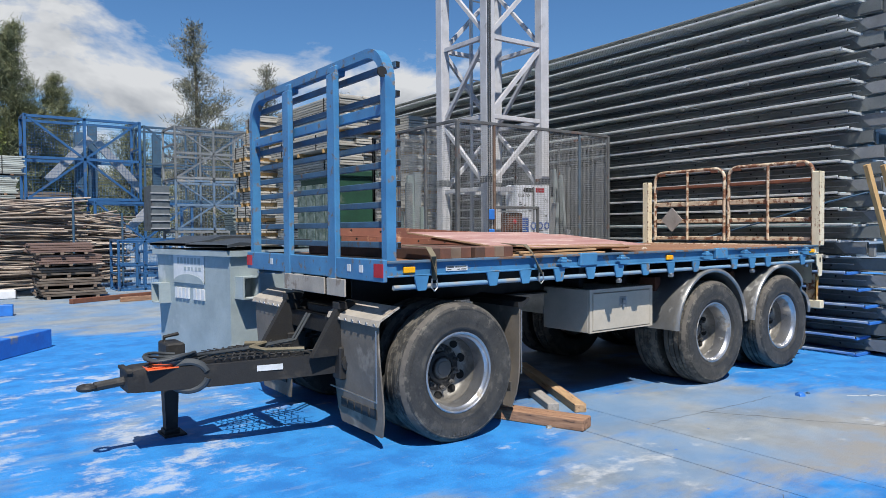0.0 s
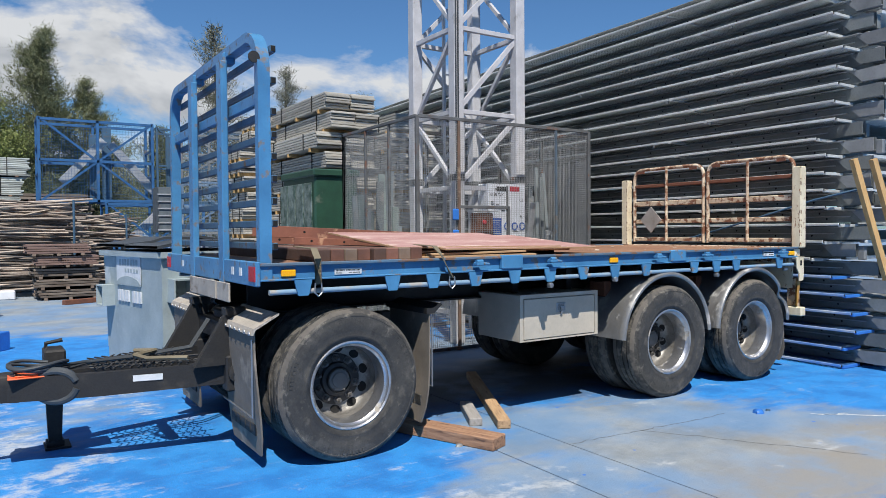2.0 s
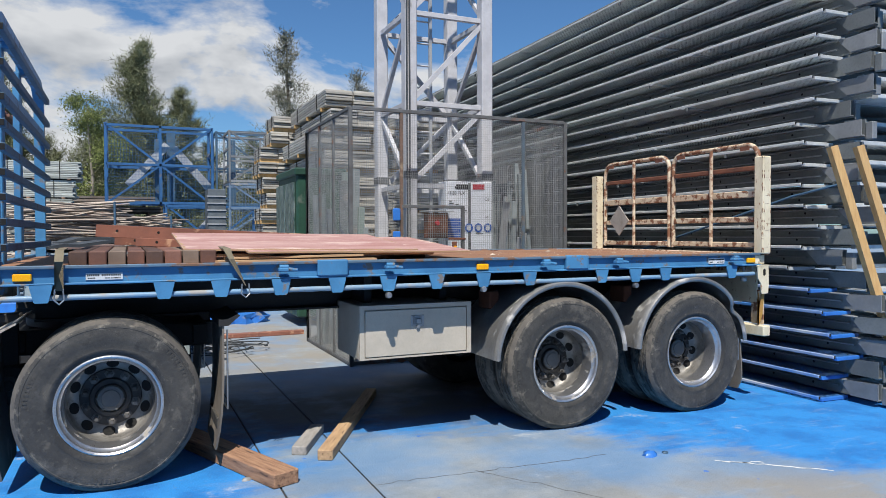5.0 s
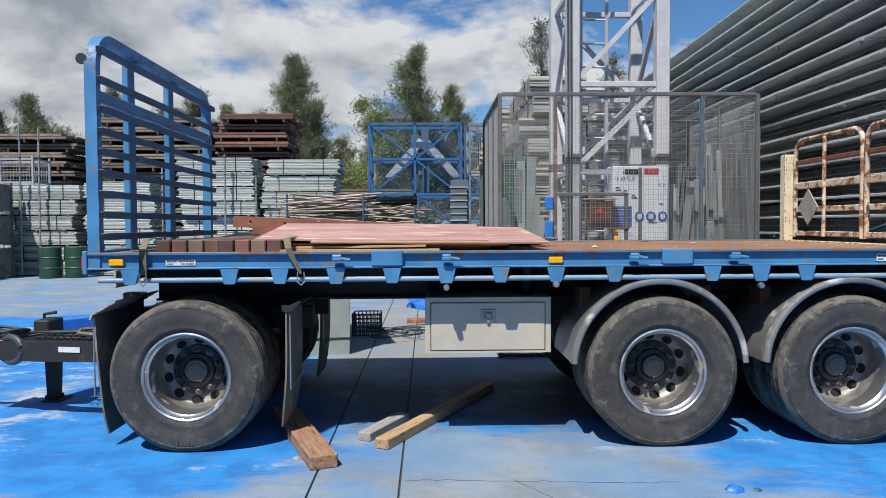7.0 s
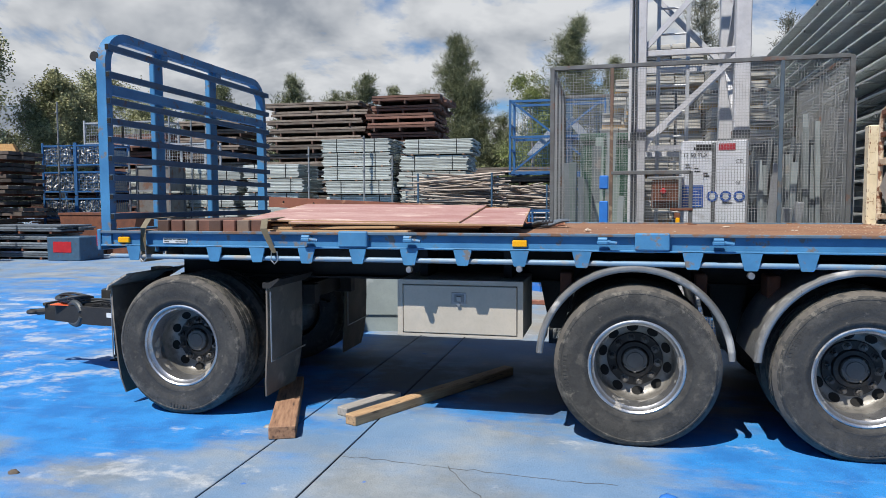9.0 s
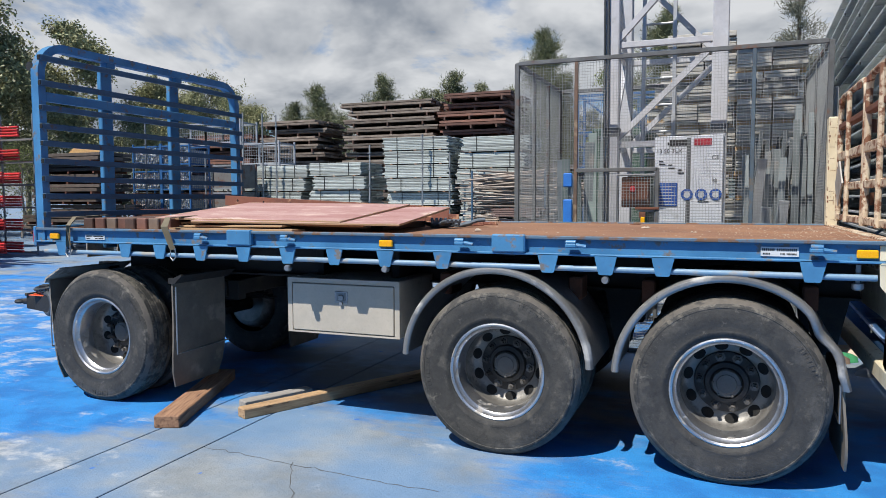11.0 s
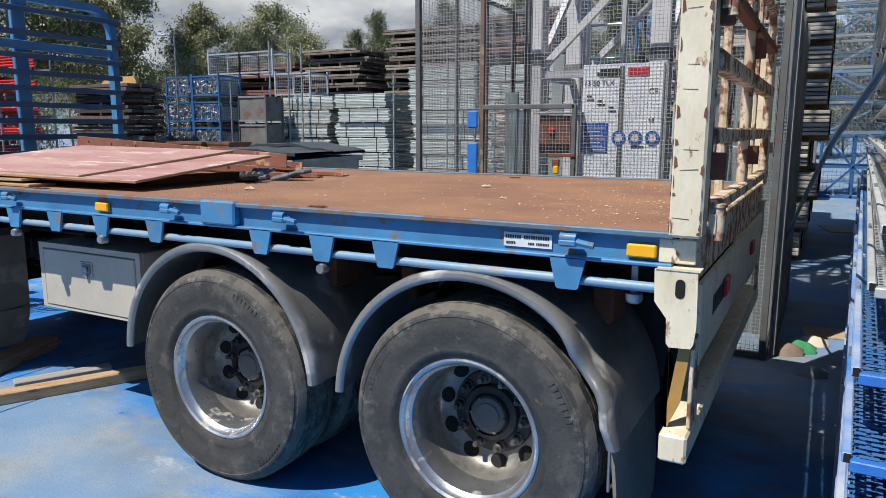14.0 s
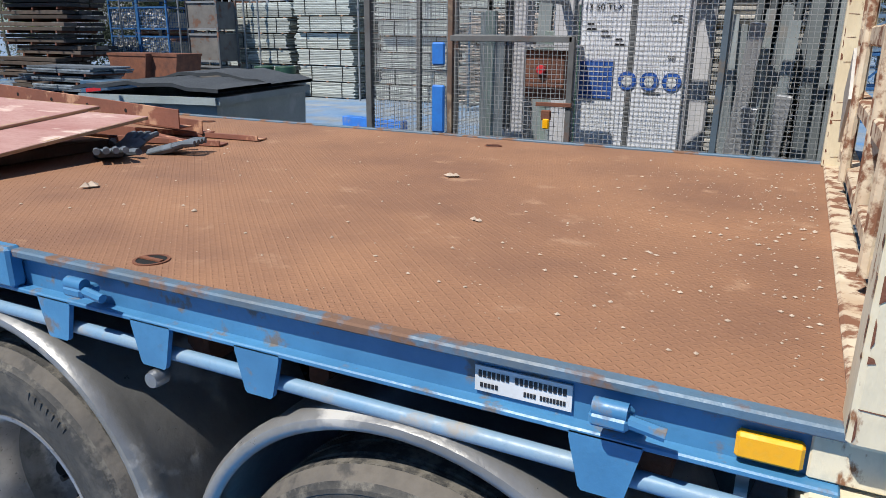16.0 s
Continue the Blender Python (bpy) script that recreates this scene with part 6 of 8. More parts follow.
def crate(x, y, z, w, d, h, rz=0.0, fill=True, mat_=FRAME_BLUE, label="blue mesh stillage full of zinc couplers", mesh=True):
    rng = random.Random(int(abs(x * 13 + y * 7 + z * 3) * 10))
    t = thing("stillage", (0, 0, 0), label, "stillage", "stillages")
    for sx in (-1, 1):
        for sy in (-1, 1):
            g = Shape()
            g.box(sx * w / 2 - 0.03, sy * d / 2 - 0.03, 0, sx * w / 2 + 0.03, sy * d / 2 + 0.03, h, 0.004)
            part("post", g, mat_, t)
    for zz in (0.1, h - 0.12):
        g = Shape()
        for sy in (-1, 1):
            g.box(-w / 2, sy * d / 2 - 0.02, zz, w / 2, sy * d / 2 + 0.02, zz + 0.05)
        for sx in (-1, 1):
            g.box(sx * w / 2 - 0.02, -d / 2, zz, sx * w / 2 + 0.02, d / 2, zz + 0.05)
        part("rail", g, mat_, t)
    if mesh:
        part("wire_mesh", wire_panel(-w / 2, w / 2, 0.12, h - 0.1, lambda u, q, e: (u, -d / 2 + e, q), 0.1, 0.004), mat_, t, "", 0)
        part("wire_mesh", wire_panel(-d / 2, d / 2, 0.12, h - 0.1, lambda u, q, e: (w / 2 + e, u, q), 0.1, 0.004), mat_, t, "", 0)
    if fill:
        g = Shape()
        g.box(-w / 2 + 0.05, -d / 2 + 0.16, 0.1, w / 2 - 0.05, d / 2 - 0.05, h - 0.25)
        for i in range(260):
            cx, cy, cz = rng.uniform(-w / 2 + 0.05, w / 2 - 0.05), rng.uniform(-d / 2 + 0.03, -d / 2 + 0.16), rng.uniform(0.14, h - 0.18)
            m = Matrix.Translation((cx, cy, cz)) @ Euler((rng.uniform(0, 6), rng.uniform(0, 6), rng.uniform(0, 6))).to_matrix().to_4x4()
            g.box(-0.06, -0.018, -0.02, 0.06, 0.018, 0.02, 0, m)
        tagged(part("coupler_fill", g, COUPLERS, t), "jumble of zinc couplers", kind="stuff")
    t.matrix_basis = pose(x, y, z, 0, 0, rz)
    return t


for cx in (-11.9, -10.6):
    for k in range(4):
        crate(cx, 20.4, 0.88 * k, 1.25, 1.0, 0.86, 0)
for k, cx in enumerate((-11.9, -10.3, -8.6)):
    crate(cx, 22.6, 2.72 if cx > -10 else 3.55, 1.6, 1.0, 0.95, 0, False, GALV, "empty galvanised mesh cage", True)
BIN_PANEL = surface("brown_grey_bin_panel", (0.17, 0.16, 0.145), (0.11, 0.105, 0.10), 0.7, scale=3, fine=40, wear=(0.14, 0.075, 0.05), amount=0.4)
for k in range(3):
    z = 0.9 * k
    bin_ = thing("steel_bin", (-7.85, 19.6, z), "grey-brown sheet-steel bin in a dark frame", "bin", "steel bins")
    g = Shape()
    g.box(-8.42, 19.22, z + 0.08, -7.28, 19.98, z + 0.84)
    part("body", g, BIN_PANEL, bin_)
    for x in (-8.46, -7.30):
        for y in (19.18, 19.96):
            g = Shape()
            g.box(x, y, z, x + 0.06, y + 0.06, z + 0.9, 0.005)
            part("post", g, CAGE, bin_)
    for zz in (0.05, 0.80):
        g = Shape()
        g.box(-8.40, 19.185, z + zz, -7.30, 19.215, z + zz + 0.06)
        part("rail", g, GALV_DULL, bin_)

for x, y, h in ((-1.24, 20.1, 3.5), (-7.87, 20.1, 4.45), (-7.08, 20.1, 4.4), (-6.54, 20.1, 4.3), (-3.0, 20.0, 3.2), (-11.56, 19.5, 4.8), (-0.35, 20.1, 2.9), (-8.55, 19.0, 3.1)):
    g = Shape()
    g.tube([(x, y, 0), (x + 0.02, y, h)], 0.027, 8)
    for q in range(int(h / 0.5)):
        g.lathe([(0.03, -0.012), (0.055, -0.012), (0.055, 0.012), (0.03, 0.012)], 10, (0, 0, 0))
        k0 = len(g.v) - 40
        g.v[k0:] = [(x + p, y + r, 0.45 + 0.5 * q + o) for p, o, r in g.v[k0:]]
    solo("scaffold_post", g, GALV_DULL, (x, y, 0), "galvanised scaffold standard rising before the stacks", "scaffold post", "scaffold posts", smooth=60)
for x, y in ((-6.0, 19.6), (-5.35, 19.75)):
    g = Shape()
    g.lathe([(0.0, 0.88), (0.27, 0.88), (0.29, 0.86), (0.285, 0.60), (0.30, 0.58), (0.285, 0.56), (0.285, 0.31), (0.30, 0.29), (0.285, 0.27), (0.29, 0.02), (0.28, 0.0), (0.0, 0.0)], 28)
    g.v = [(x + p, y + r, q) for p, q, r in g.v]
    g.f = [tuple(reversed(f)) for f in g.f]
    solo("oil_drum", g, GREEN, (x, y, 0), "dark green steel drum before the plank stacks", "drum", "drums")

# racks on the far left: dark sections and red props
SECTION_G = surface("blue_grey_sections", (0.24, 0.28, 0.32), (0.13, 0.16, 0.19), 0.5, metal=0.4, each=0.45)
bundle("section_rack", -9.6, 16.3, 2.6, 1.2, 0.92, SECTION_G, "rack of blue-grey galvanised sections", "section racks", 4, piece=0.05, strap=False, jitter=0.12, bearer=RUST_STEEL, gap=0.06)
bundle("section_rack", -13.5, 18.4, 3.0, 1.4, 3.1, RACK_P, "rack of dark steel sections", "section racks", 9, piece=0.10, strap=False, jitter=0.15, bearer=RUST_STEEL, gap=0.08)
bundle("section_rack", -16.0, 15.0, 2.6, 1.6, 2.8, RACK_P, "rack of dark steel sections", "section racks", 8, piece=0.10, strap=False, jitter=0.15, bearer=RUST_STEEL, gap=0.08)
RED_P2 = surface("red_props", (0.55, 0.03, 0.03), (0.42, 0.02, 0.025), 0.5, wear=(0.55, 0.52, 0.48), amount=0.3, each=0.35)
PROP_END = surface("worn_pink_end_plate", (0.62, 0.30, 0.28), (0.60, 0.52, 0.48), 0.55, scale=12, each=0.35)
g = Shape()
g.tube([(0, 0, 0), (0, 1.5, 0)], 0.032, 8)
g.cur = 1
g.box(-0.055, -0.012, -0.055, 0.055, 0.0, 0.055)
g.cur = 2
g.disc((0, -0.0125, 0), 0.03, "y", 10)
PROP_Y = g.data("prop", [RED_P2, PROP_END, HOLE])
g = Shape()
g.tube([(0, 0, 0), (1.15, 0, 0)], 0.032, 8)
PROP_X = g.data("prop", RED_P2)


def prop_stack(x, y, levels):
    rng = random.Random(int(abs(x * 13 + y * 7)))
    t = thing("prop_stack", (0, 0, 0), "rack of red steel props with pale end plates", "prop rack", "red prop racks")
    for px in (-0.95, 0.0, 1.25):
        for py in (0.0, 1.45):
            g = Shape()
            g.tube([(px, py, 0), (px, py, 0.62 * levels + 0.15)], 0.026, 8)
            part("post", g, GALV_DULL, t)
    for k in range(levels):
        z = 0.14 + 0.62 * k
        for py in (0.02, 1.43):
            g = Shape()
            g.box(-0.97, py - 0.025, z - 0.09, 1.27, py + 0.025, z - 0.04)
            part("crossbar", g, GALV_DULL, t)
        for r in range(4):
            for c in range(7):
                if r == 3 and rng.random() < 0.4:
                    continue
                o = share("prop", PROP_Y, t, (-0.87 + 0.125 * c + rng.uniform(-0.015, 0.015), -0.08 + rng.uniform(-0.09, 0.06), z + 0.02 + 0.112 * r))
                o.rotation_euler = (0, rng.uniform(-0.4, 0.4), 0)
            for c in range(3):
                share("prop", PROP_X, t, (0.08 + rng.uniform(-0.03, 0.03), 0.03 + 0.5 * c, z + 0.0 + 0.075 * r))
    t.matrix_basis = pose(x, y, 0, 0, 0, 0)


for x, y, n in ((-11.4, 12.6, 6), (-9.6, 9.7, 5), (-13.9, 10.8, 6)):
    prop_stack(x, y, n)
g = Shape()
for q in range(5):
    g.box(-0.05 + 0.03 * q, 0.03 * q, 0.05 * q, 1.5 - 0.05 * q, 0.14 + 0.03 * q, 0.05 * q + 0.045)
t = solo("yellow_timbers", g, TIMBER_Y, (0, 0, 0), "yellow timber lengths lying on a rack", "timber")
t.matrix_basis = pose(-13.3, 17.9, 3.1, 0, 0, 6)
g = Shape()
g.box(-8.3, 15.3, 0.0, -7.3, 16.2, 0.62, 0.02)
bin1 = solo("red_marked_bin", g, BLUE_DULL_SHADED, (-7.8, 15.7, 0), "low blue bin with a red sprayed patch", "bin")
g = Shape()
g.box(-8.1, 15.292, 0.22, -7.55, 15.298, 0.5)
part("sprayed_mark", g, RED, bin1, "red sprayed bars")
for k, (x, y, w) in enumerate(((-9.0, 17.4, 1.5), (-7.9, 17.6, 1.2))):
    g = Shape()
    g.prism([(x - w / 2, 1.15), (x - w / 2 + 0.12, 0.5), (x + w / 2 - 0.12, 0.5), (x + w / 2, 1.15)], "y", y, y + 0.9)
    g.box(x - w / 2 - 0.02, y - 0.02, 1.15, x + w / 2 + 0.02, y + 0.92, 1.22)
    g.box(x - 0.5, y + 0.1, 0, x + 0.5, y + 0.8, 0.5)
    solo("rusty_hopper", g, RUST_STEEL, (x, y + 0.45, 0), "rusty tapered steel hopper", "hopper", "rusty hoppers")

# ---- blue mesh frames and cages ----
def mesh_frame(x0, x1, y, d, z0, z1, mat_, label, cross=True, name="mesh_frame", thick=0.06):
    t = thing(name, (x0, y, z0), label, "mesh frame", "mesh frames")
    for yy in (y, y + d):
        for xx in (x0, (x0 + x1) / 2, x1):
            g = Shape()
            g.box(xx - thick / 2, yy - thick / 2, z0, xx + thick / 2, yy + thick / 2, z1, 0.004)
            part("post", g, mat_, t)
        for zz in (z0 + thick / 2, (z0 + z1) / 2, z1 - thick / 2):
            g = Shape()
            g.box(x0, yy - thick / 2, zz - thick / 2, x1, yy + thick / 2, zz + thick / 2, 0.004)
            part("rail", g, mat_, t)
        if cross and yy == y:
            g = Shape()
            g.tube([(x0, yy, z0), (x1, yy, z1)], 0, square=(thick * 0.8, thick * 0.8))
            part("diagonal", g, mat_, t)
            g = Shape()
            g.tube([(x0, yy, z1), (x1, yy, z0)], 0, square=(thick * 0.8, thick * 0.8))
            part("diagonal", g, mat_, t)
    for xx in (x0, x1):
        for k in range(4):
            zz = z0 + (z1 - z0) * k / 3
            g = Shape()
            g.box(xx - thick / 2, y, zz - 0.025, xx + thick / 2, y + d, zz + 0.025)
            part("rung", g, mat_, t)
    part("wire_mesh", wire_panel(x0, x1, z0, z1, lambda u, q, e: (u, y - 0.035 + e, q), 0.09, 0.0028), mat_, t, "", 0)
    return t


lab_bf = "bright blue steel frame with wire mesh infill"
mesh_frame(2.5, 5.85, 25.4, 1.2, 2.5, 5.15, FRAME_BLUE, lab_bf, thick=0.085)
mesh_frame(4.3, 7.3, 24.6, 1.2, 0.0, 2.45, FRAME_BLUE, lab_bf, thick=0.08)
mesh_frame(6.0, 9.4, 25.4, 1.2, 2.5, 5.05, BLUE_DULL_SHADED, "dull blue steel frame with wire mesh infill", thick=0.07)
lab_gc = "galvanised scaffold cage with wire mesh sides"
CAGE_BLUE = surface("grey_blue_cage_paint", (0.16, 0.24, 0.34), (0.11, 0.17, 0.25), 0.5, wear=(0.30, 0.29, 0.27), amount=0.4)
for xa, xb in ((5.95, 8.2), (8.32, 11.0)):
    mesh_frame(xa, xb, 21.6, 1.3, 1.52, 3.02, CAGE_BLUE, "grey-blue scaffold cage with wire mesh sides", cross=True, thick=0.06)
    mesh_frame(xa, xb, 21.6, 1.3, 3.05, 4.58, GALV_DULL, lab_gc, cross=True, thick=0.06)
mesh_frame(5.95, 8.2, 21.6, 1.3, 0.0, 1.5, GALV_DULL, lab_gc, cross=False, thick=0.07)
mesh_frame(8.35, 9.75, 21.3, 1.2, 0.0, 1.49, FRAME_BLUE, lab_bf, thick=0.06)
mesh_frame(9.85, 11.2, 21.3, 1.2, 0.0, 1.49, FRAME_BLUE, lab_bf, thick=0.06)
mesh_frame(3.87, 5.12, 19.2, 0.9, 0.0, 1.27, FRAME_BLUE, "low blue gate frames with wire mesh", cross=False, thick=0.06)
mesh_frame(4.7, 5.9, 20.2, 0.5, 0.0, 0.95, FRAME_BLUE, "low blue gate frames with wire mesh", cross=False, thick=0.05)
# dark slatted crate beside the cages
crate_d = thing("slatted_crate", (5.35, 22.3, 1.5), "dark steel crate with pale slats", "crate")
g = Shape()
g.box(5.36, 22.0, 1.5, 5.88, 22.9, 2.85, 0.01)
part("body", g, DARK_PANEL, crate_d)
for q in range(6):
    g = Shape()
    g.box(5.33, 21.97, 1.56 + 0.21 * q, 5.89, 22.0, 1.60 + 0.21 * q)
    part("slat", g, GALV, crate_d)
# folded grey sheets beside the plank piles
g = Shape()
for q in range(9):
    g.box(7.0 - 0.01 * q, 19.6 + 0.03 * (q % 2), 1.5 + 0.055 * q, 8.1 - 0.05 * (q % 3), 20.4, 1.545 + 0.055 * q, 0.01)
g.box(7.1, 19.7, 0.0, 8.0, 20.3, 1.5)
solo("sheet_pile", g, GREY_GREEN, (7.5, 20, 0), "pile of folded grey sheeting on a bin", "sheet pile")
for k, (p, q) in enumerate((((3.16, 3.15), (4.42, 4.58)), ((4.61, 4.48), (5.98, 2.9)), ((5.0, 1.2), (6.1, 2.3)))):
    g = Shape()
    yy = 25.9 if k < 2 else 25.1
    g.tube([(p[0], yy, p[1]), (q[0], yy, q[1])], 0, square=(0.16, 0.26))
    solo("channel_beam", g, GALV, (p[0], yy, p[1]), "pale galvanised channel stored inside a blue frame", "beam", "channels in the frames")
for x, z0_, z1_ in ((4.15, 2.55, 4.8), (4.55, 2.55, 5.05), (6.6, 2.6, 4.9)):
    g = Shape()
    g.box(x - 0.14, 26.2, z0_, x + 0.14, 26.35, z1_, 0.01)
    solo("dark_channel", g, BLUE_DULL_SHADED, (x, 26.3, z0_), "dark blue upright channel stored in a frame", "beam", "channels in the frames")

# green bin and skip
green = thing("green_container", (6.2, 11.6, 0), "dark green steel container with scuffed side", "container")
g = Shape()
g.box(5.58, 10.75, 0.15, 6.35, 12.2, 2.50, 0.03)
part("body", g, GREEN, green)
# pale noise patches paint glossy reflections over the dark green
CRINKLE = surface("crinkled_sheeting_with_glints", (0.30, 0.36, 0.33), (0.03, 0.08, 0.06), 0.35, metal=0.4, scale=7, fine=22, bump=0.9)
for k in range(4):
    g = Shape()
    y = 10.85 + 0.37 * k
    g.box(5.555, y, 0.3, 5.579, y + 0.33, 2.30, 0.006)
    part("sheeting", g, CRINKLE, green, "crinkled green sheeting with pale glints painted in")
g = Shape()
g.box(5.54, 10.70, 2.40, 6.38, 12.22, 2.52, 0.02)
part("top_rim", g, GREEN, green)

skip = thing("waste_skip", (2.9, 8.2, 0), "grey-green steel waste skip with dark lid and worn white print", "skip")
sk = pose(2.5, 7.23, 0, 0, 0, 11)
SW, SD, SH = 1.28, 1.62, 1.30
g = Shape()
a = [(0.03, 0.05), (SW - 0.03, 0.05), (SW - 0.03, SD - 0.05), (0.03, SD - 0.05)]
b = [(0, 0), (SW, 0), (SW, SD), (0, SD)]
vs = [(x, y, 0.0) for x, y in a] + [(x, y, SH) for x, y in b]
inn = [(x * 0.96 + SW * 0.02, y * 0.97 + SD * 0.015, SH) for x, y in b] + [(x * 0.96 + SW * 0.02, y * 0.97 + SD * 0.015, 0.2) for x, y in b]
vs += inn
fs = [(0, 3, 2, 1)] + [(i, (i + 1) % 4, 4 + (i + 1) % 4, 4 + i) for i in range(4)] + [(4 + i, 4 + (i + 1) % 4, 8 + (i + 1) % 4, 8 + i) for i in range(4)]
fs += [(8 + i, 8 + (i + 1) % 4, 12 + (i + 1) % 4, 12 + i) for i in range(4)] + [(12, 13, 14, 15)]
g.add([tuple(sk @ Vector(p)) for p in vs], fs)
part("body", g, SKIP, skip)
g = Shape()
for p0, p1 in (((-0.02, -0.02), (SW + 0.02, -0.02)), ((SW + 0.02, -0.02), (SW + 0.02, SD + 0.02)), ((-0.02, SD + 0.02), (SW + 0.02, SD + 0.02)), ((-0.02, -0.02), (-0.02, SD + 0.02))):
    g.tube([tuple(sk @ Vector((*p0, SH - 0.03))), tuple(sk @ Vector((*p1, SH - 0.03)))], 0, square=(0.05, 0.06))
part("rim", g, SKIP, skip)
for k, (f0, f1, lift) in enumerate(((0.0, 0.5, 0.05), (0.5, 1.0, 0.09))):
    g = Shape()
    n = 10
    vs, fs = [], []
    for i in range(n + 1):
        for j in (0, 1):
            u = -0.06 + (SW + 0.12) * i / n
            v = SD * (f0 if j == 0 else f1) + (0.05 if j and f1 == 1 else (-0.06 if not j and f0 == 0 else 0))
            zz = SH + 0.03 + lift * math.sin(math.pi * i / n) + 0.012 * math.sin(i * 2.1 + k)
            vs.append(tuple(sk @ Vector((u, v, zz))))
    for i in range(n):
        fs.append((2 * i, 2 * i + 2, 2 * i + 3, 2 * i + 1))
    top = [(x, y, q + 0.03) for x, y, q in vs]
    m = len(vs)
    g.add(vs + top, [tuple(reversed(f)) for f in fs] + [tuple(i + m for i in f) for f in fs] + [(2 * i, 2 * i + m, 2 * i + 2 + m, 2 * i + 2) for i in range(n)] + [(2 * i + 1, 2 * i + 3, 2 * i + 3 + m, 2 * i + 1 + m) for i in range(n)])
    part("lid", g, LID, skip, "warped dark plastic lid")
g = Shape()
g.box(-0.006, 0.52, 0.95, -0.002, 1.20, 1.24, 0, sk)
logo = part("print", g, INK_WHITE, skip, "worn white painted patch")
for k in range(8):
    if k == 4:
        continue
    g = Shape()
    g.box(-0.005, 1.12 - 0.084 * k, 0.755, 0.03, 1.12 - 0.084 * k + 0.058, 0.875, 0, sk)
    part("print_bar", g, INK_WHITE, skip, "worn white bar of print")
for k, (v0, v1, z0_) in enumerate(((0.60, 1.14, 1.14), (0.58, 0.98, 1.07))):
    g = Shape()
    for q in range(7 - 2 * k):
        d = (v1 - v0) / (7 - 2 * k)
        g.box(-0.009, v0 + d * q, z0_, -0.006, v0 + d * (q + 0.62), z0_ + 0.07 - 0.03 * k, 0, sk)
    part("faded_print", g, SKIP, skip, "grey bars of faded print on the patch")
g = Shape()
g.prism([(0.52, 0.93)] + [(0.86 + 0.34 * math.cos(a_), 0.93 + 0.10 * math.sin(a_) * (0 if k_ in (0, 12) else 1)) for k_, a_ in enumerate(np.linspace(math.pi, 0, 13))], "x", -0.0105, -0.0062)
g.v = [tuple(sk @ Vector(p_)) for p_ in g.v]
part("faded_print", g, SKIP, skip, "grey arch of faded paint under the patch")
for u0_, v0_ in ((0.16, None), (None, 1.42)):
    g = Shape()
    for k in range(4):
        lo, hi = ((-0.10, 0.60, -0.085, 0.80), (0.085, 0.60, 0.10, 0.80), (-0.10, 0.80, 0.10, 0.815), (-0.10, 0.585, 0.10, 0.60))[k][:2], ((-0.10, 0.60, -0.085, 0.80), (0.085, 0.60, 0.10, 0.80), (-0.10, 0.80, 0.10, 0.815), (-0.10, 0.585, 0.10, 0.60))[k][2:]
        if v0_ is None:
            g.box(u0_ + lo[0], -0.15, lo[1] + 0.22, u0_ + hi[0], 0.02, hi[1] + 0.22, 0, sk)
        else:
            g.box(-0.12, v0_ + lo[0], lo[1] + 0.1, 0.02, v0_ + hi[0], hi[1] + 0.1, 0, sk)
    part("fork_pocket", g, SKIP, skip)

# loose beams on the ground
g = Shape()
g.box(-1.2, -0.11, 0, 1.2, 0.11, 0.24, 0.01)
bb = solo("blue_beam", g, BLUE_BRIGHT, (0, 0, 0), "blue-painted concrete beam lying on the floor", "beam")
bb.matrix_basis = pose(0.45, 9.75, 0, 0, 0, 50)
g = Shape()
g.box(-1.1, -0.06, 0, 1.1, 0.06, 0.10, 0.006)
rb = solo("rusty_beam", g, RUST_STEEL, (0, 0, 0), "rusty steel beam lying on the floor", "beam")
rb.matrix_basis = pose(3.4, 17.0, 0, 0, 0, 24)
g = Shape()
g.box(-0.75, -0.11, 0, 0.75, 0.11, 0.20, 0.01)
bb2 = solo("blue_beam", g, BLUE_BRIGHT, (0, 0, 0), "blue-painted beam lying beside the cage", "beam")
bb2.matrix_basis = pose(0.5, 15.1, 0, 0, 0, -8)
g = Shape()
g.box(1.25, 18.6, 0, 1.6, 18.95, 0.2, 0.02)
solo("white_block", g, WHITE, (1.4, 18.8, 0), "white painted concrete block", "block")

# timber chocks beside the front axle
for k, (p, q, w, h, mm, lab) in enumerate((
        ((3.98, 3.76), (3.50, 4.95), 0.17, 0.085, TIMBER, "thick hardwood chock with weathered end"),
        ((4.30, 4.12), (5.15, 5.75), 0.10, 0.07, PALE_BATTEN, "long pine batten lying under the trailer"),
        ((4.17, 4.30), (4.42, 4.80), 0.10, 0.06, GREY_BATTEN, "short greyed pine batten"))):
    p, q = Vector((*p, 0)), Vector((*q, 0))
    g = Shape()
    ln = (q - p).length
    g.box(0, -w / 2, 0, ln, w / 2, h, 0.006)
    t = solo("timber_batten", g, mm, (0, 0, 0), lab, "timber", "loose timbers")
    t.matrix_basis = pose(p.x, p.y, 0, 0, 0, math.degrees(math.atan2(q.y - p.y, q.x - p.x)))

# ---- load on the deck ----
DZ = TOP + 0.002
for k in range(8):
    x = 2.84 + 0.102 * k
    g = Shape()
    g.box(x, 4.17 + 0.012 * (k * 5 % 4), DZ, x + 0.094, 6.1, DZ + 0.082 + 0.004 * (k * 3 % 3), 0.006)
    solo("deck_timber", g, [DARK_TIMBER, RED_TIMBER, GREY_TIMBER, RED_TIMBER][k % 4], (x + 0.05, 5.1, DZ), "weathered hardwood bearer lying across the deck", "timber", "bearers on the deck")


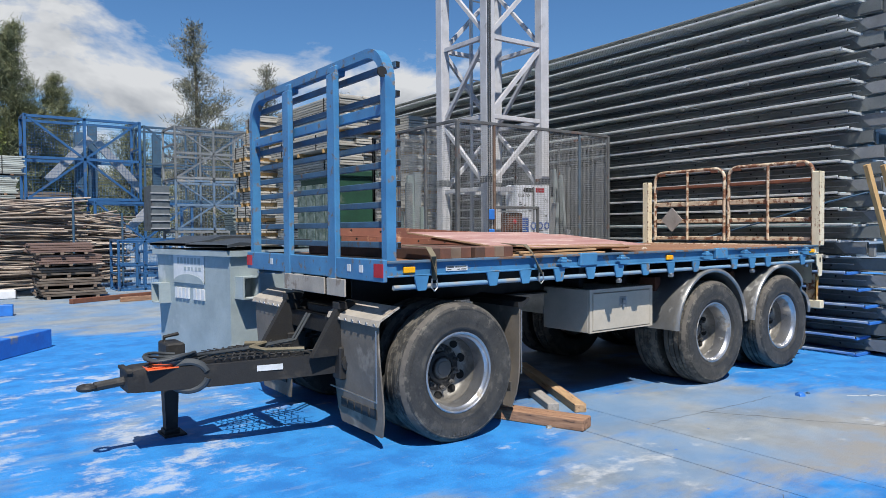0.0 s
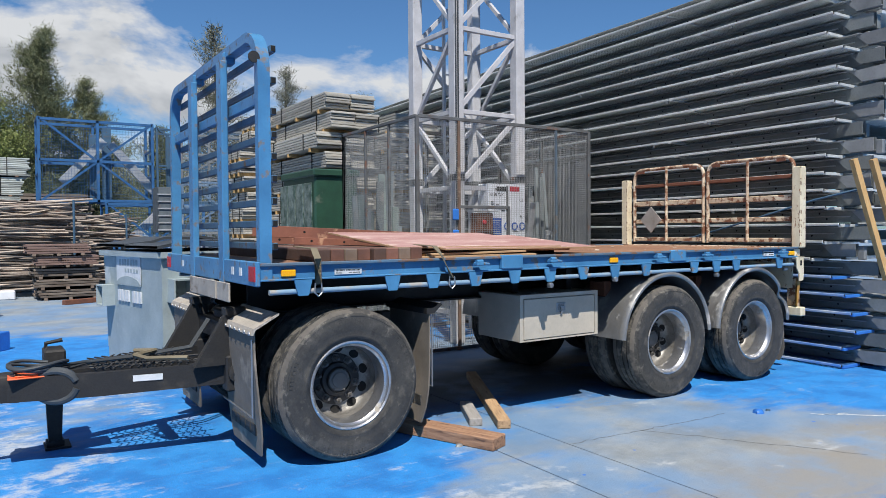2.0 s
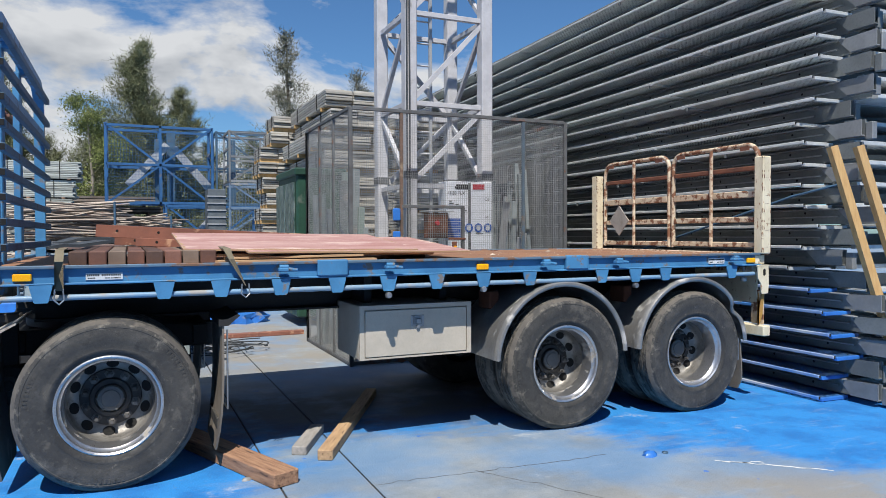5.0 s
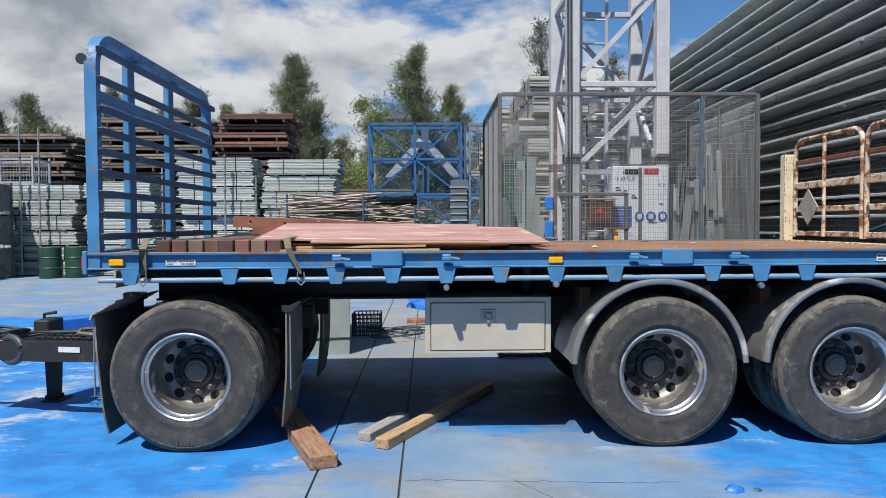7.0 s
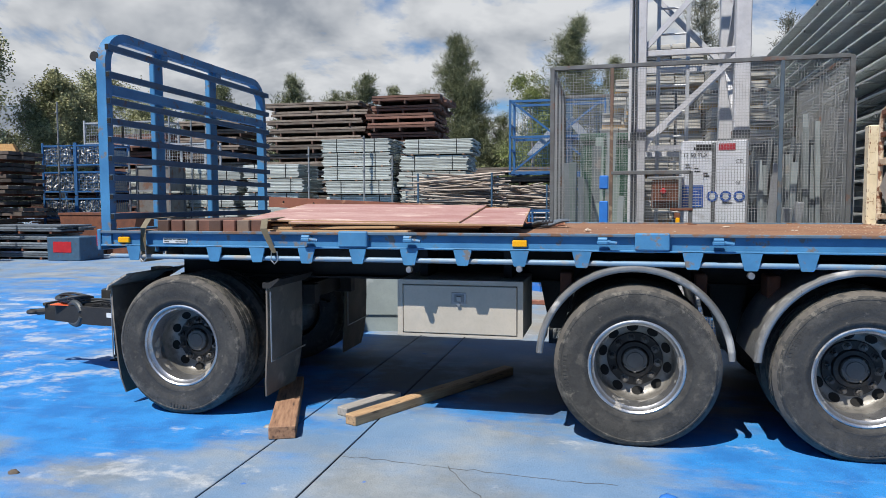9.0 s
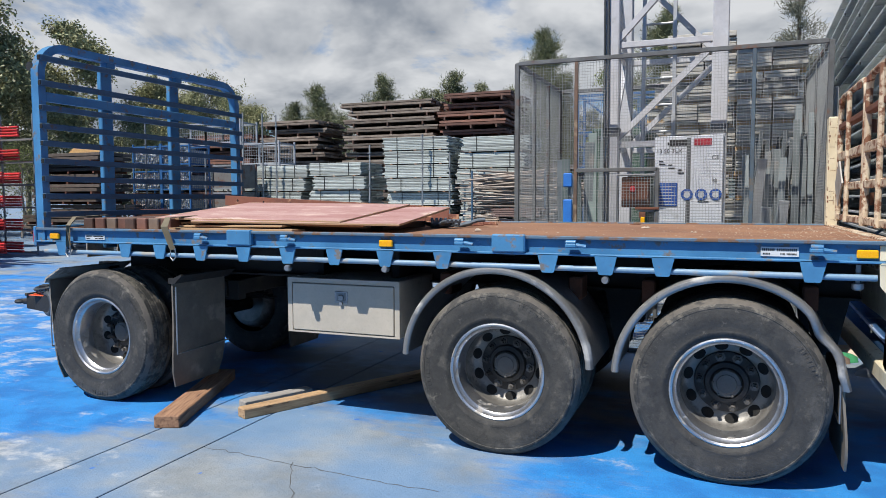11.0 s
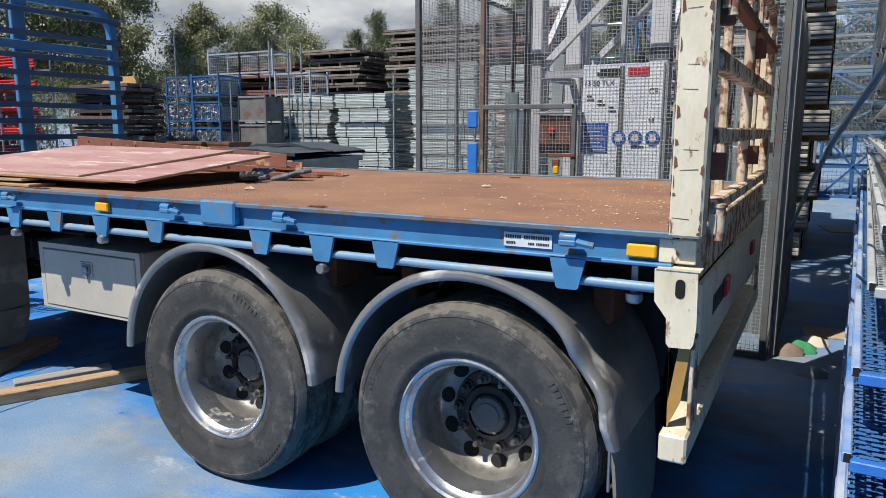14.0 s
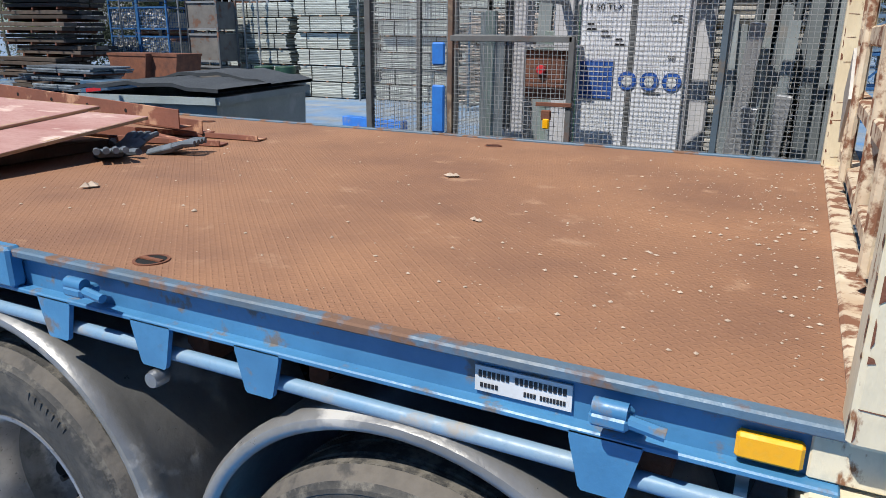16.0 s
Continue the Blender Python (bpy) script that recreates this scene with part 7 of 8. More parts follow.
def sheet(p, ang, w, l, z, tilt, mat_, label):
    g = Shape()
    g.box(0, 0, 0, l, w, 0.015, 0.002)
    for i, f in enumerate(g.f):
        q = [Vector(g.v[j]) for j in f]
        if abs((q[1] - q[0]).cross(q[2] - q[0]).normalized().z) < 0.5:
            g.mi[i] = 1
    g.cur = 1
    wr = random.Random(int(p[0] * 100))
    for ax in (0, 1):
        u = 0.0
        while u < (l if ax == 0 else w) - 0.1:
            d = wr.uniform(0.05, 0.22)
            e = wr.uniform(0.004, 0.022)
            u1 = min(u + d, (l if ax == 0 else w) - 0.004)
            for far in (0, 1):
                if wr.random() < 0.65:
                    if ax == 0:
                        ya, yb = (0.003, e) if not far else (w - e, w - 0.003)
                        g.add([(u + 0.004, ya, 0.0155), (u1, ya, 0.0155), (u1 - d * 0.2, yb, 0.0155), (u + d * 0.2, yb, 0.0155)] if not far else
                              [(u + d * 0.2, ya, 0.0155), (u1 - d * 0.2, ya, 0.0155), (u1, yb, 0.0155), (u + 0.004, yb, 0.0155)], [(0, 1, 2, 3)])
                    else:
                        xa, xb = (0.003, e) if not far else (l - e, l - 0.003)
                        g.add([(xa, u + 0.004, 0.0155), (xb, u + d * 0.2, 0.0155), (xb, u1 - d * 0.2, 0.0155), (xa, u1, 0.0155)], [(0, 1, 2, 3)])
            u += d
    t = solo("plywood_sheet", g, [mat_, PLY_EDGE], (0, 0, 0), label, "plywood sheet", "sheets on the deck")
    t.matrix_basis = pose(p[0], p[1], z, tilt[0], tilt[1], ang)
    return t


sheet((3.46, 4.26), 0.5, 1.14, 1.56, DZ + 0.074, (5.2, 0.6), PLY, "red film-faced plywood sheet with scuffed top")
sheet((3.84, 4.20), 3.5, 1.08, 1.60, DZ + 0.056, (5.0, 0.5), PLY, "scuffed red plywood sheet under another")
sheet((3.66, 4.30), 1.0, 1.0, 1.5, DZ + 0.040, (4.6, 0.4), RED_TIMBER, "dark red-brown board under the load")
sheet((3.64, 4.20), 0, 0.16, 1.05, DZ + 0.001, (0, 0), PLY_EDGE, "narrow plywood strip lying on the deck")
sheet((3.70, 4.24), -1.5, 0.10, 0.9, DZ + 0.019, (0, -0.6), PLY_EDGE, "narrow plywood strip lying on the deck")
for x, y in ((4.2, 4.9), (5.1, 4.9)):
    g = Shape()
    g.box(x, y - 0.35, DZ, x + 0.09, y + 0.4, DZ + 0.045, 0.004)
    solo("deck_timber", g, DARK_TIMBER, (x, y, DZ), "dark timber packer under the plywood sheets", "timber", "packers on the deck")
for k, (p, q, z0_, z1_, h_) in enumerate((((2.92, 5.72), (5.25, 5.66), 1.455, 1.345, 0.095), ((3.05, 5.86), (5.30, 5.76), 1.39, 1.31, 0.07), ((3.2, 5.50), (5.1, 5.52), 1.385, 1.30, 0.06), ((5.0, 5.44), (5.58, 5.58), 1.297, 1.293, 0.028), ((5.05, 5.60), (5.45, 5.48), 1.305, 1.300, 0.024), ((4.85, 5.72), (5.62, 5.80), 1.297, 1.293, 0.026))):
    g = Shape()
    ln = (Vector(q) - Vector(p)).length
    g.box(0, 0, 0, ln, 0.008, h_, 0.002)
    g.box(0, 0.008, 0, ln, 0.085, 0.008, 0.002)
    g.cur = 1
    for i in range(int(ln / 0.3)):
        g.disc((0.15 + 0.3 * i, -0.0008, h_ * 0.55), 0.011, "y", 10, 1)
    t = solo("steel_angle", g, [RED_STEEL, HOLE], (0, 0, 0), "red oxide steel formwork angle with bolt holes", "steel angle", "angles on the deck")
    t.matrix_basis = pose(p[0], p[1], z0_, 0, math.degrees(math.atan2(z0_ - z1_, ln)), math.degrees(math.atan2(q[1] - p[1], q[0] - p[0])))


def strap(x, lean):
    t = thing("tie_down_strap", (x, Y0, 1.1), "khaki ratchet strap hooked on the rope rail", "strap", "straps")
    g = Shape()
    pts = [(x, Y0 + 0.35, TOP + 0.1), (x, Y0 + 0.05, TOP + 0.092), (x + lean * 0.2, Y0 - 0.012, TOP + 0.03), (x + lean, Y0 - 0.02, 1.16)]
    g.tube(pts, 0, square=(0.045, 0.006))
    part("webbing", g, CANVAS, t)
    g = Shape()
    xx = x + lean
    g.tube([(xx - 0.02, Y0 - 0.02, 1.17), (xx - 0.025, Y0 - 0.02, 1.11), (xx, Y0 - 0.02, 1.085), (xx + 0.025, Y0 - 0.02, 1.11), (xx + 0.02, Y0 - 0.02, 1.17)], 0.005, 6)
    part("hook", g, STEEL, t)


strap(2.80, 0.0)
strap(3.70, 0.10)

# crumbs, recesses and gloves on the deck
rng = random.Random(3)


def crumb(g, x, y, z, r):
    vs = []
    for sx, sy, sz in ((1, 0, 0), (-1, 0, 0), (0, 1, 0), (0, -1, 0), (0, 0, 1), (0, 0, -0.3)):
        q = r * rng.uniform(0.6, 1.2)
        vs.append((x + sx * q + rng.uniform(-0.2, 0.2) * r, y + sy * q, z + 0.3 * r + sz * q * 0.6))
    g.add(vs, [(0, 2, 4), (2, 1, 4), (1, 3, 4), (3, 0, 4), (2, 0, 5), (1, 2, 5), (3, 1, 5), (0, 3, 5)])


g = Shape()
for i in range(900):
    f = rng.random()
    x, y = (8.09 - 0.75 * rng.random() ** 1.8, rng.uniform(4.25, 6.2)) if f < 0.66 else (rng.uniform(5.6, 8.0), rng.uniform(4.2, 6.3))
    crumb(g, x, y, TOP, rng.choice((0.0016, 0.002, 0.0025, 0.003, 0.004, 0.0065)))
solo("mortar_crumbs", g, STONE, (6.8, 5.3, TOP), "pale mortar crumbs scattered over the deck", "crumbs", kind="stuff", smooth=0)
for x, y, r in ((6.87, 5.47, 0.028), (5.86, 4.68, 0.030), (5.18, 5.92, 0.03), (7.2, 4.9, 0.015), (6.4, 4.6, 0.012)):
    g = Shape()
    for q in range(3):
        crumb(g, x + rng.uniform(-1, 1) * r, y + rng.uniform(-0.6, 0.6) * r, TOP, r * 0.8)
    solo("mortar_lump", g, STONE, (x, y, TOP), "pale broken lump of mortar on the deck", "lump", "mortar lumps")
for x, y in ((6.67, 4.20), (6.69, 6.26), (4.81, 6.30), (4.80, 4.20)):
    g = Shape()
    g.lathe([(0.036, 0.0), (0.036, 0.003), (0.043, 0.003), (0.043, 0.0)], 24)
    g.v = [(x + p, y + r, TOP + q) for p, q, r in g.v]
    ring_ = part("lashing_recess", g, RUST_STEEL, trailer, "round rusty lashing recess")
    g = Shape()
    g.disc((x, y, TOP + 0.0015), 0.036, "z", 24)
    g.cur = 1
    g.box(x - 0.034, y - 0.006, TOP + 0.002, x + 0.034, y + 0.006, TOP + 0.006)
    part("hollow", g, [HOLE, RUST_STEEL], ring_, "", 0)


def glove(x, y, rz):
    g = Shape()
    g.box(-0.05, -0.045, 0, 0.06, 0.045, 0.028, 0.012)
    for k in range(4):
        g.tube([(0.055, -0.033 + 0.022 * k, 0.016), (0.10 + 0.012 * (1 - abs(k - 1.5)), -0.040 + 0.027 * k, 0.018), (0.135, -0.042 + 0.028 * k, 0.010)], 0.0105, 7)
    g.tube([(0.0, 0.04, 0.014), (0.03, 0.075, 0.014), (0.06, 0.085, 0.010)], 0.012, 7)
    t = solo("work_glove", g, GLOVE, (0, 0, 0), "blue-grey work glove lying on the deck", "glove", "gloves")
    t.matrix_basis = pose(x, y, TOP + 0.001, 0, -14, rz) @ Matrix.Scale(1.3, 4)


GLOVE = surface("blue_grey_glove", (0.13, 0.16, 0.20), (0.07, 0.085, 0.10), 0.8, scale=14)
glove(5.40, 5.12, -35)
glove(5.50, 5.33, 20)
glove(5.30, 5.30, 110)

# cable slung across the alley, board, and planks on the floor
g = Shape()
g.tube([(8.20, 8.5, 0.50), (8.24, 8.25, 0.66), (8.28, 7.9, 0.78), (8.35, 7.0, 1.03), (8.43, 6.0, 1.29), (8.52, 5.0, 1.56), (8.64, 4.2, 1.80), (8.84, 3.85, 1.90)], 0.011, 8)
solo("hanging_cable", g, BLUE_DULL_SHADED, (8.4, 6.0, 1.0), "dark blue cable slung from the stack to the cage", "cable", smooth=60)
CLOTH_GREEN = surface("bright_green_cloth", (0.05, 0.30, 0.13), (0.03, 0.20, 0.09), 0.85, scale=12)
CARD = surface("pale_cardboard", (0.42, 0.31, 0.20), (0.33, 0.24, 0.16), 0.85, scale=5, fine=40)
for x, y, w, d, rz, nm, lab in ((8.62, 8.15, 0.36, 0.30, 8, "cardboard_sheet", "flattened cardboard on the alley floor"), (8.74, 15.1, 0.42, 0.9, 12, "plywood_offcut", "tan plywood offcut on the alley floor")):
    g = Shape()
    g.box(-w / 2, -d / 2, 0.0, w / 2, d / 2, 0.012, 0.002)
    t = solo(nm, g, CARD, (0, 0, 0), lab, "board")
    t.matrix_basis = pose(x, y, 0.001, 0, 0, rz)
# small things on the floor
for x, y, s, mm, lab in ((6.28, 3.33, 0.05, BLUE_BRIGHT, "crumpled blue rag on the floor"), (6.41, 3.33, 0.022, BLUE_DULL_SHADED, "small dark blue scrap on the floor"),
                         (3.78, 3.96, 0.028, GALV_DULL, "flat grey metal cap on the floor"), (2.77, 2.92, 0.03, BARK, "small dark twig scrap on the floor"),
                         (8.53, 7.0, 0.09, GALV_DULL, "grey rag lying in the alley"), (8.42, 7.55, 0.12, CLOTH_GREEN, "green cloth bundle by the cage"),
                         (8.52, 7.78, 0.10, STONE, "pale broken stone by the cage"), (8.34, 7.45, 0.12, GREY_TIMBER, "weathered stone block by the cage"),
                         (8.72, 5.7, 0.06, BLUE_BRIGHT, "scrap of blue plastic by the stack"), (8.70, 5.2, 0.05, STONE, "pale scrap by the platform stack")):
    g = Shape()
    n = 10
    rings = []
    for j in range(4):
        rr = s * (1.0, 0.85, 0.5, 0.0)[j]
        zz = s * (0.0, 0.35, 0.6, 0.68)[j]
        rings.append([(x + rr * math.cos(2 * math.pi * i / n) * (1 + 0.35 * math.sin(i * 2.3 + j)), y + rr * math.sin(2 * math.pi * i / n) * 0.75 * (1 + 0.3 * math.cos(i * 1.7 + j)), zz) for i in range(n)])
    g.add([p for r_ in rings for p in r_], [(j * n + i, j * n + (i + 1) % n, (j + 1) * n + (i + 1) % n, (j + 1) * n + i) for j in range(3) for i in range(n)])
    solo("scrap", g, mm, (x, y, 0), lab, "scrap", "", smooth=60)


def floor_line(pts, w, mat_, name, label, kind=""):
    g = Shape()
    vs, fs = [], []
    for i, (x, y) in enumerate(pts):
        ww = w * (0.5 + rng.random())
        a = pts[min(i + 1, len(pts) - 1)]
        b = pts[max(i - 1, 0)]
        d = Vector((a[0] - b[0], a[1] - b[1])).normalized()
        vs += [(x - d.y * ww, y + d.x * ww, 0.0012), (x + d.y * ww, y - d.x * ww, 0.0012)]
    for i in range(len(pts) - 1):
        fs.append((2 * i, 2 * i + 1, 2 * i + 3, 2 * i + 2))
    g.add(vs, fs)
    return part(name, g, mat_, ground, label, 0)


CRACK = surface("hairline_crack", (0.10, 0.105, 0.11), rough=0.9, bump=0)


def wander(p, q, n, amp):
    out = []
    for i in range(n + 1):
        f = i / n
        out.append((p[0] + (q[0] - p[0]) * f + rng.gauss(0, amp), p[1] + (q[1] - p[1]) * f + rng.gauss(0, amp)))
    return out


floor_line(wander((4.47, 3.56), (6.05, 3.46), 26, 0.010), 0.0026, CRACK, "crack", "fine dark crack in the concrete")
floor_line(wander((5.1, 3.55), (5.9, 2.3), 20, 0.012), 0.0022, CRACK, "crack", "fine dark crack in the concrete")
floor_line(wander((2.1, 1.9), (3.9, 2.2), 22, 0.012), 0.0022, CRACK, "crack", "fine dark crack in the concrete")
floor_line(wander((6.60, 3.07), (7.12, 2.62), 14, 0.008), 0.007, INK_WHITE, "paint_scratch", "pale scratch in the blue paint")
floor_line(wander((6.62, 3.03), (6.85, 2.92), 8, 0.006), 0.006, INK_WHITE, "paint_scratch", "pale scratch in the blue paint")

# behind the trailer: crate, hose, bag
crate_ = thing("plastic_crate", (3.8, 8.95, 0), "black plastic lattice crate on the floor", "crate")
for s_, (xa, ya, xb, yb) in enumerate(((3.62, 8.75, 3.98, 8.75), (3.62, 9.1, 3.98, 9.1), (3.62, 8.75, 3.62, 9.1), (3.98, 8.75, 3.98, 9.1))):
    g = Shape()
    for k in range(8):
        f = k / 7
        g.tube([(xa + (xb - xa) * f, ya + (yb - ya) * f, 0.0), (xa + (xb - xa) * f, ya + (yb - ya) * f, 0.30)], 0.008, 4)
    for k in range(6):
        g.tube([(xa, ya, 0.02 + 0.055 * k), (xb, yb, 0.02 + 0.055 * k)], 0.008, 4)
    part("lattice_side", g, LID, crate_)
g = Shape()
hr = random.Random(8)
for k in range(7):
    cx_, cy_, ra, rb, ph_ = 4.3 + hr.uniform(-0.25, 0.35), 8.75 + hr.uniform(-0.25, 0.4), hr.uniform(0.2, 0.5), hr.uniform(0.1, 0.25), hr.uniform(0, 6)
    g.tube([(cx_ + ra * math.cos(a) * (1 + 0.25 * math.sin(3 * a + k)), cy_ + rb * math.sin(a) * (1 + 0.3 * math.cos(2 * a + k)), 0.010 + 0.010 * k + 0.02 * (1 + math.sin(2 * a + k))) for a in np.linspace(ph_, ph_ + 5.2, 28)], 0.008, 6)
solo("hose_coil", g, LID, (4.25, 8.6, 0), "loose coil of dark hose on the floor", "hose", smooth=60)
g = Shape()
g.box(4.3, 9.95, 0, 5.5, 10.07, 0.06, 0.006)
solo("red_beam", g, RED_STEEL, (4.9, 10.0, 0), "red oxide steel bar lying on the floor", "steel bar")
g = Shape()
n, rings = 18, []
for j in range(8):
    f = j / 7
    rr = 0.46 * math.sqrt(max(0.0, 1 - f * f)) + 0.02
    rings.append([(4.8 + rr * math.cos(2 * math.pi * i / n) * (1 + 0.22 * math.sin(i * 2.3 + j * 1.9)), 11.9 + 0.8 * rr * math.sin(2 * math.pi * i / n) * (1 + 0.2 * math.cos(i * 3.1 + j)), 0.55 * f * (1 + 0.1 * math.sin(i * 2.9 + j))) for i in range(n)])
g.add([p for r_ in rings for p in r_], [(j * n + i, j * n + (i + 1) % n, (j + 1) * n + (i + 1) % n, (j + 1) * n + i) for j in range(7) for i in range(n)])
solo("blue_sack", g, BLUE_BRIGHT, (4.8, 11.9, 0), "crumpled blue plastic sack on the floor", "sack", smooth=20)
g = Shape()
g.box(-1.3, -0.05, 0, 1.3, 0.05, 0.10, 0.006)
t = solo("timber_length", g, TIMBER, (0, 0, 0), "brown timber lying on the floor", "timber")
t.matrix_basis = pose(4.6, 16.4, 0, 0, 0, 4)

# ---- trees and the distance ----
def tree(x, y, h, r, leaf, label, seed, conical=True, n=900, base=0.06, name="tree", wide=1.0):
    rng = random.Random(seed)
    t = thing(name, (0, 0, 0), label, "tree", "trees behind the yard")
    g = Shape()
    lean = Vector((rng.uniform(-0.04, 0.04), rng.uniform(-0.04, 0.04), 1))
    pts = [lean * (h * f) + Vector((rng.uniform(-0.1, 0.1), rng.uniform(-0.1, 0.1), 0)) for f in (0, 0.25, 0.5, 0.75, 0.97)]

    def limb(points, r0, r1, seg=6):
        k = len(points)
        vs, fs = [], []
        for i, p in enumerate(points):
            rr = r0 + (r1 - r0) * i / (k - 1)
            vs += [(p.x + rr * math.cos(2 * math.pi * q / seg), p.y + rr * math.sin(2 * math.pi * q / seg), p.z) for q in range(seg)]
        for i in range(k - 1):
            fs += [(i * seg + q, i * seg + (q + 1) % seg, (i + 1) * seg + (q + 1) % seg, (i + 1) * seg + q) for q in range(seg)]
        g.add(vs, fs)

    limb(pts, 0.018 * h, 0.02)
    ends = []
    k = 46 if conical else 34
    for i in range(k):
        f = base + (0.97 - base) * (i + rng.random()) / k
        a = rng.uniform(0, 2 * math.pi)
        if conical:
            ln = r * 1.3 * (1.02 - f) ** 0.95 * rng.uniform(0.4, 1.25)
            rise = ln * rng.uniform(0.3, 0.9)
        else:
            ln = r * rng.uniform(0.5, 1.0) * math.sin(math.pi * min(0.95, max(0.12, (f - base) / (1 - base) * 0.85 + 0.12)))
            rise = ln * rng.uniform(0.1, 0.7)
        s = lean * (h * f)
        e = s + Vector((math.cos(a) * ln, math.sin(a) * ln, rise))
        mid = s.lerp(e, 0.5) + Vector((0, 0, -0.06 * ln))
        limb([s, mid, e], 0.006 * h * (1.1 - f), 0.01, 4)
        ends.append((s, mid, e, ln))
    part("trunk", g, BARK if conical else PALE_BARK, t, "", 60)
    nr = np.random.default_rng(seed)
    S, E = np.array([tuple(p[0]) for p in ends]), np.array([tuple(p[2]) for p in ends])
    L = np.array([p[3] for p in ends])
    pick = nr.choice(len(ends), n, p=(L + 0.15 * r) / (L + 0.15 * r).sum())
    f = nr.uniform(0.2, 1.08, n) if conical else nr.uniform(0.55, 1.1, n)
    c = S[pick] + (E[pick] - S[pick]) * f[:, None]
    sp = (0.06 * r + 0.13 * L[pick]) if conical else (0.05 * r + 0.13 * L[pick])
    c = c + nr.normal(size=(n, 3)) * sp[:, None] * np.array([1, 1, 0.8])
    k = 9 if conical else 4
    m = n * k
    c = np.repeat(c, k, 0)
    if conical:
        d = nr.normal(size=(m, 3)) * np.array([0.7, 0.7, 0.5]) + np.repeat((E - S)[pick] / np.maximum(L[pick], 0.1)[:, None], k, 0) * 0.6 + np.array([0, 0, 0.35])
        ln, wd = nr.uniform(0.16, 0.40, m) * h / 12, nr.uniform(0.012, 0.020, m) * wide * h / 12
        c = c + nr.normal(size=(m, 3)) * 0.11
    else:
        d = nr.normal(size=(m, 3)) * np.array([1, 1, 0.8]) + np.array([0, 0, -0.35])
        ln, wd = nr.uniform(0.09, 0.20, m) * h / 10, nr.uniform(0.021, 0.042, m) * wide * h / 10
        c = c + nr.normal(size=(m, 3)) * 0.13 * h / 10
    d = d / np.linalg.norm(d, axis=1)[:, None]
    u = np.cross(d, nr.normal(size=(m, 3)))
    u = u / np.linalg.norm(u, axis=1)[:, None]
    ln, wd = ln[:, None], wd[:, None]
    if conical:
        leaf_v, e = np.stack([c - u * wd, c + u * wd, c + d * ln], 1).reshape(-1, 3), 3
    else:
        leaf_v, e = np.stack([c - u * wd * 0.4, c + d * ln * 0.5 - u * wd, c + d * ln, c + d * ln * 0.5 + u * wd], 1).reshape(-1, 3), 4
    g = Shape()
    g.v = [tuple(p) for p in leaf_v.tolist()]
    g.f = [tuple(range(e * q, e * q + e)) for q in range(m)]
    g.mi = [0] * m
    tagged(part("crown", g, leaf, t, "", 0), kind="stuff")
    t.matrix_basis = pose(x, y, 0, 0, 0, rng.uniform(0, 360))
    return t


CAS = "tall dark casuarina with feathery needles"
GUM = "broad gum tree with an open crown"
tree(10.4, 33, 11.2, 1.9, LEAF_GREY, "thin grey casuarina with sparse needles", 1, n=2100)
tree(13.0, 33, 9.6, 1.5, LEAF_GREY, "thin grey casuarina with sparse needles", 2, n=1900)
tree(4.0, 46, 13.2, 3.0, LEAF_DARK, CAS, 3, n=6500)
tree(1.4, 45, 9.5, 2.6, LEAF_LIGHT, "pale green bushy tree", 4, conical=False, n=6500)
tree(-4.8, 50, 13.4, 3.2, LEAF_DARK, CAS, 5, n=6500)
tree(19.0, 36, 9.5, 1.6, LEAF_GREY, "thin grey casuarina with sparse needles", 6, n=2100)
tree(6.6, 48, 11.0, 2.2, LEAF_DARK, CAS, 7, n=5500)
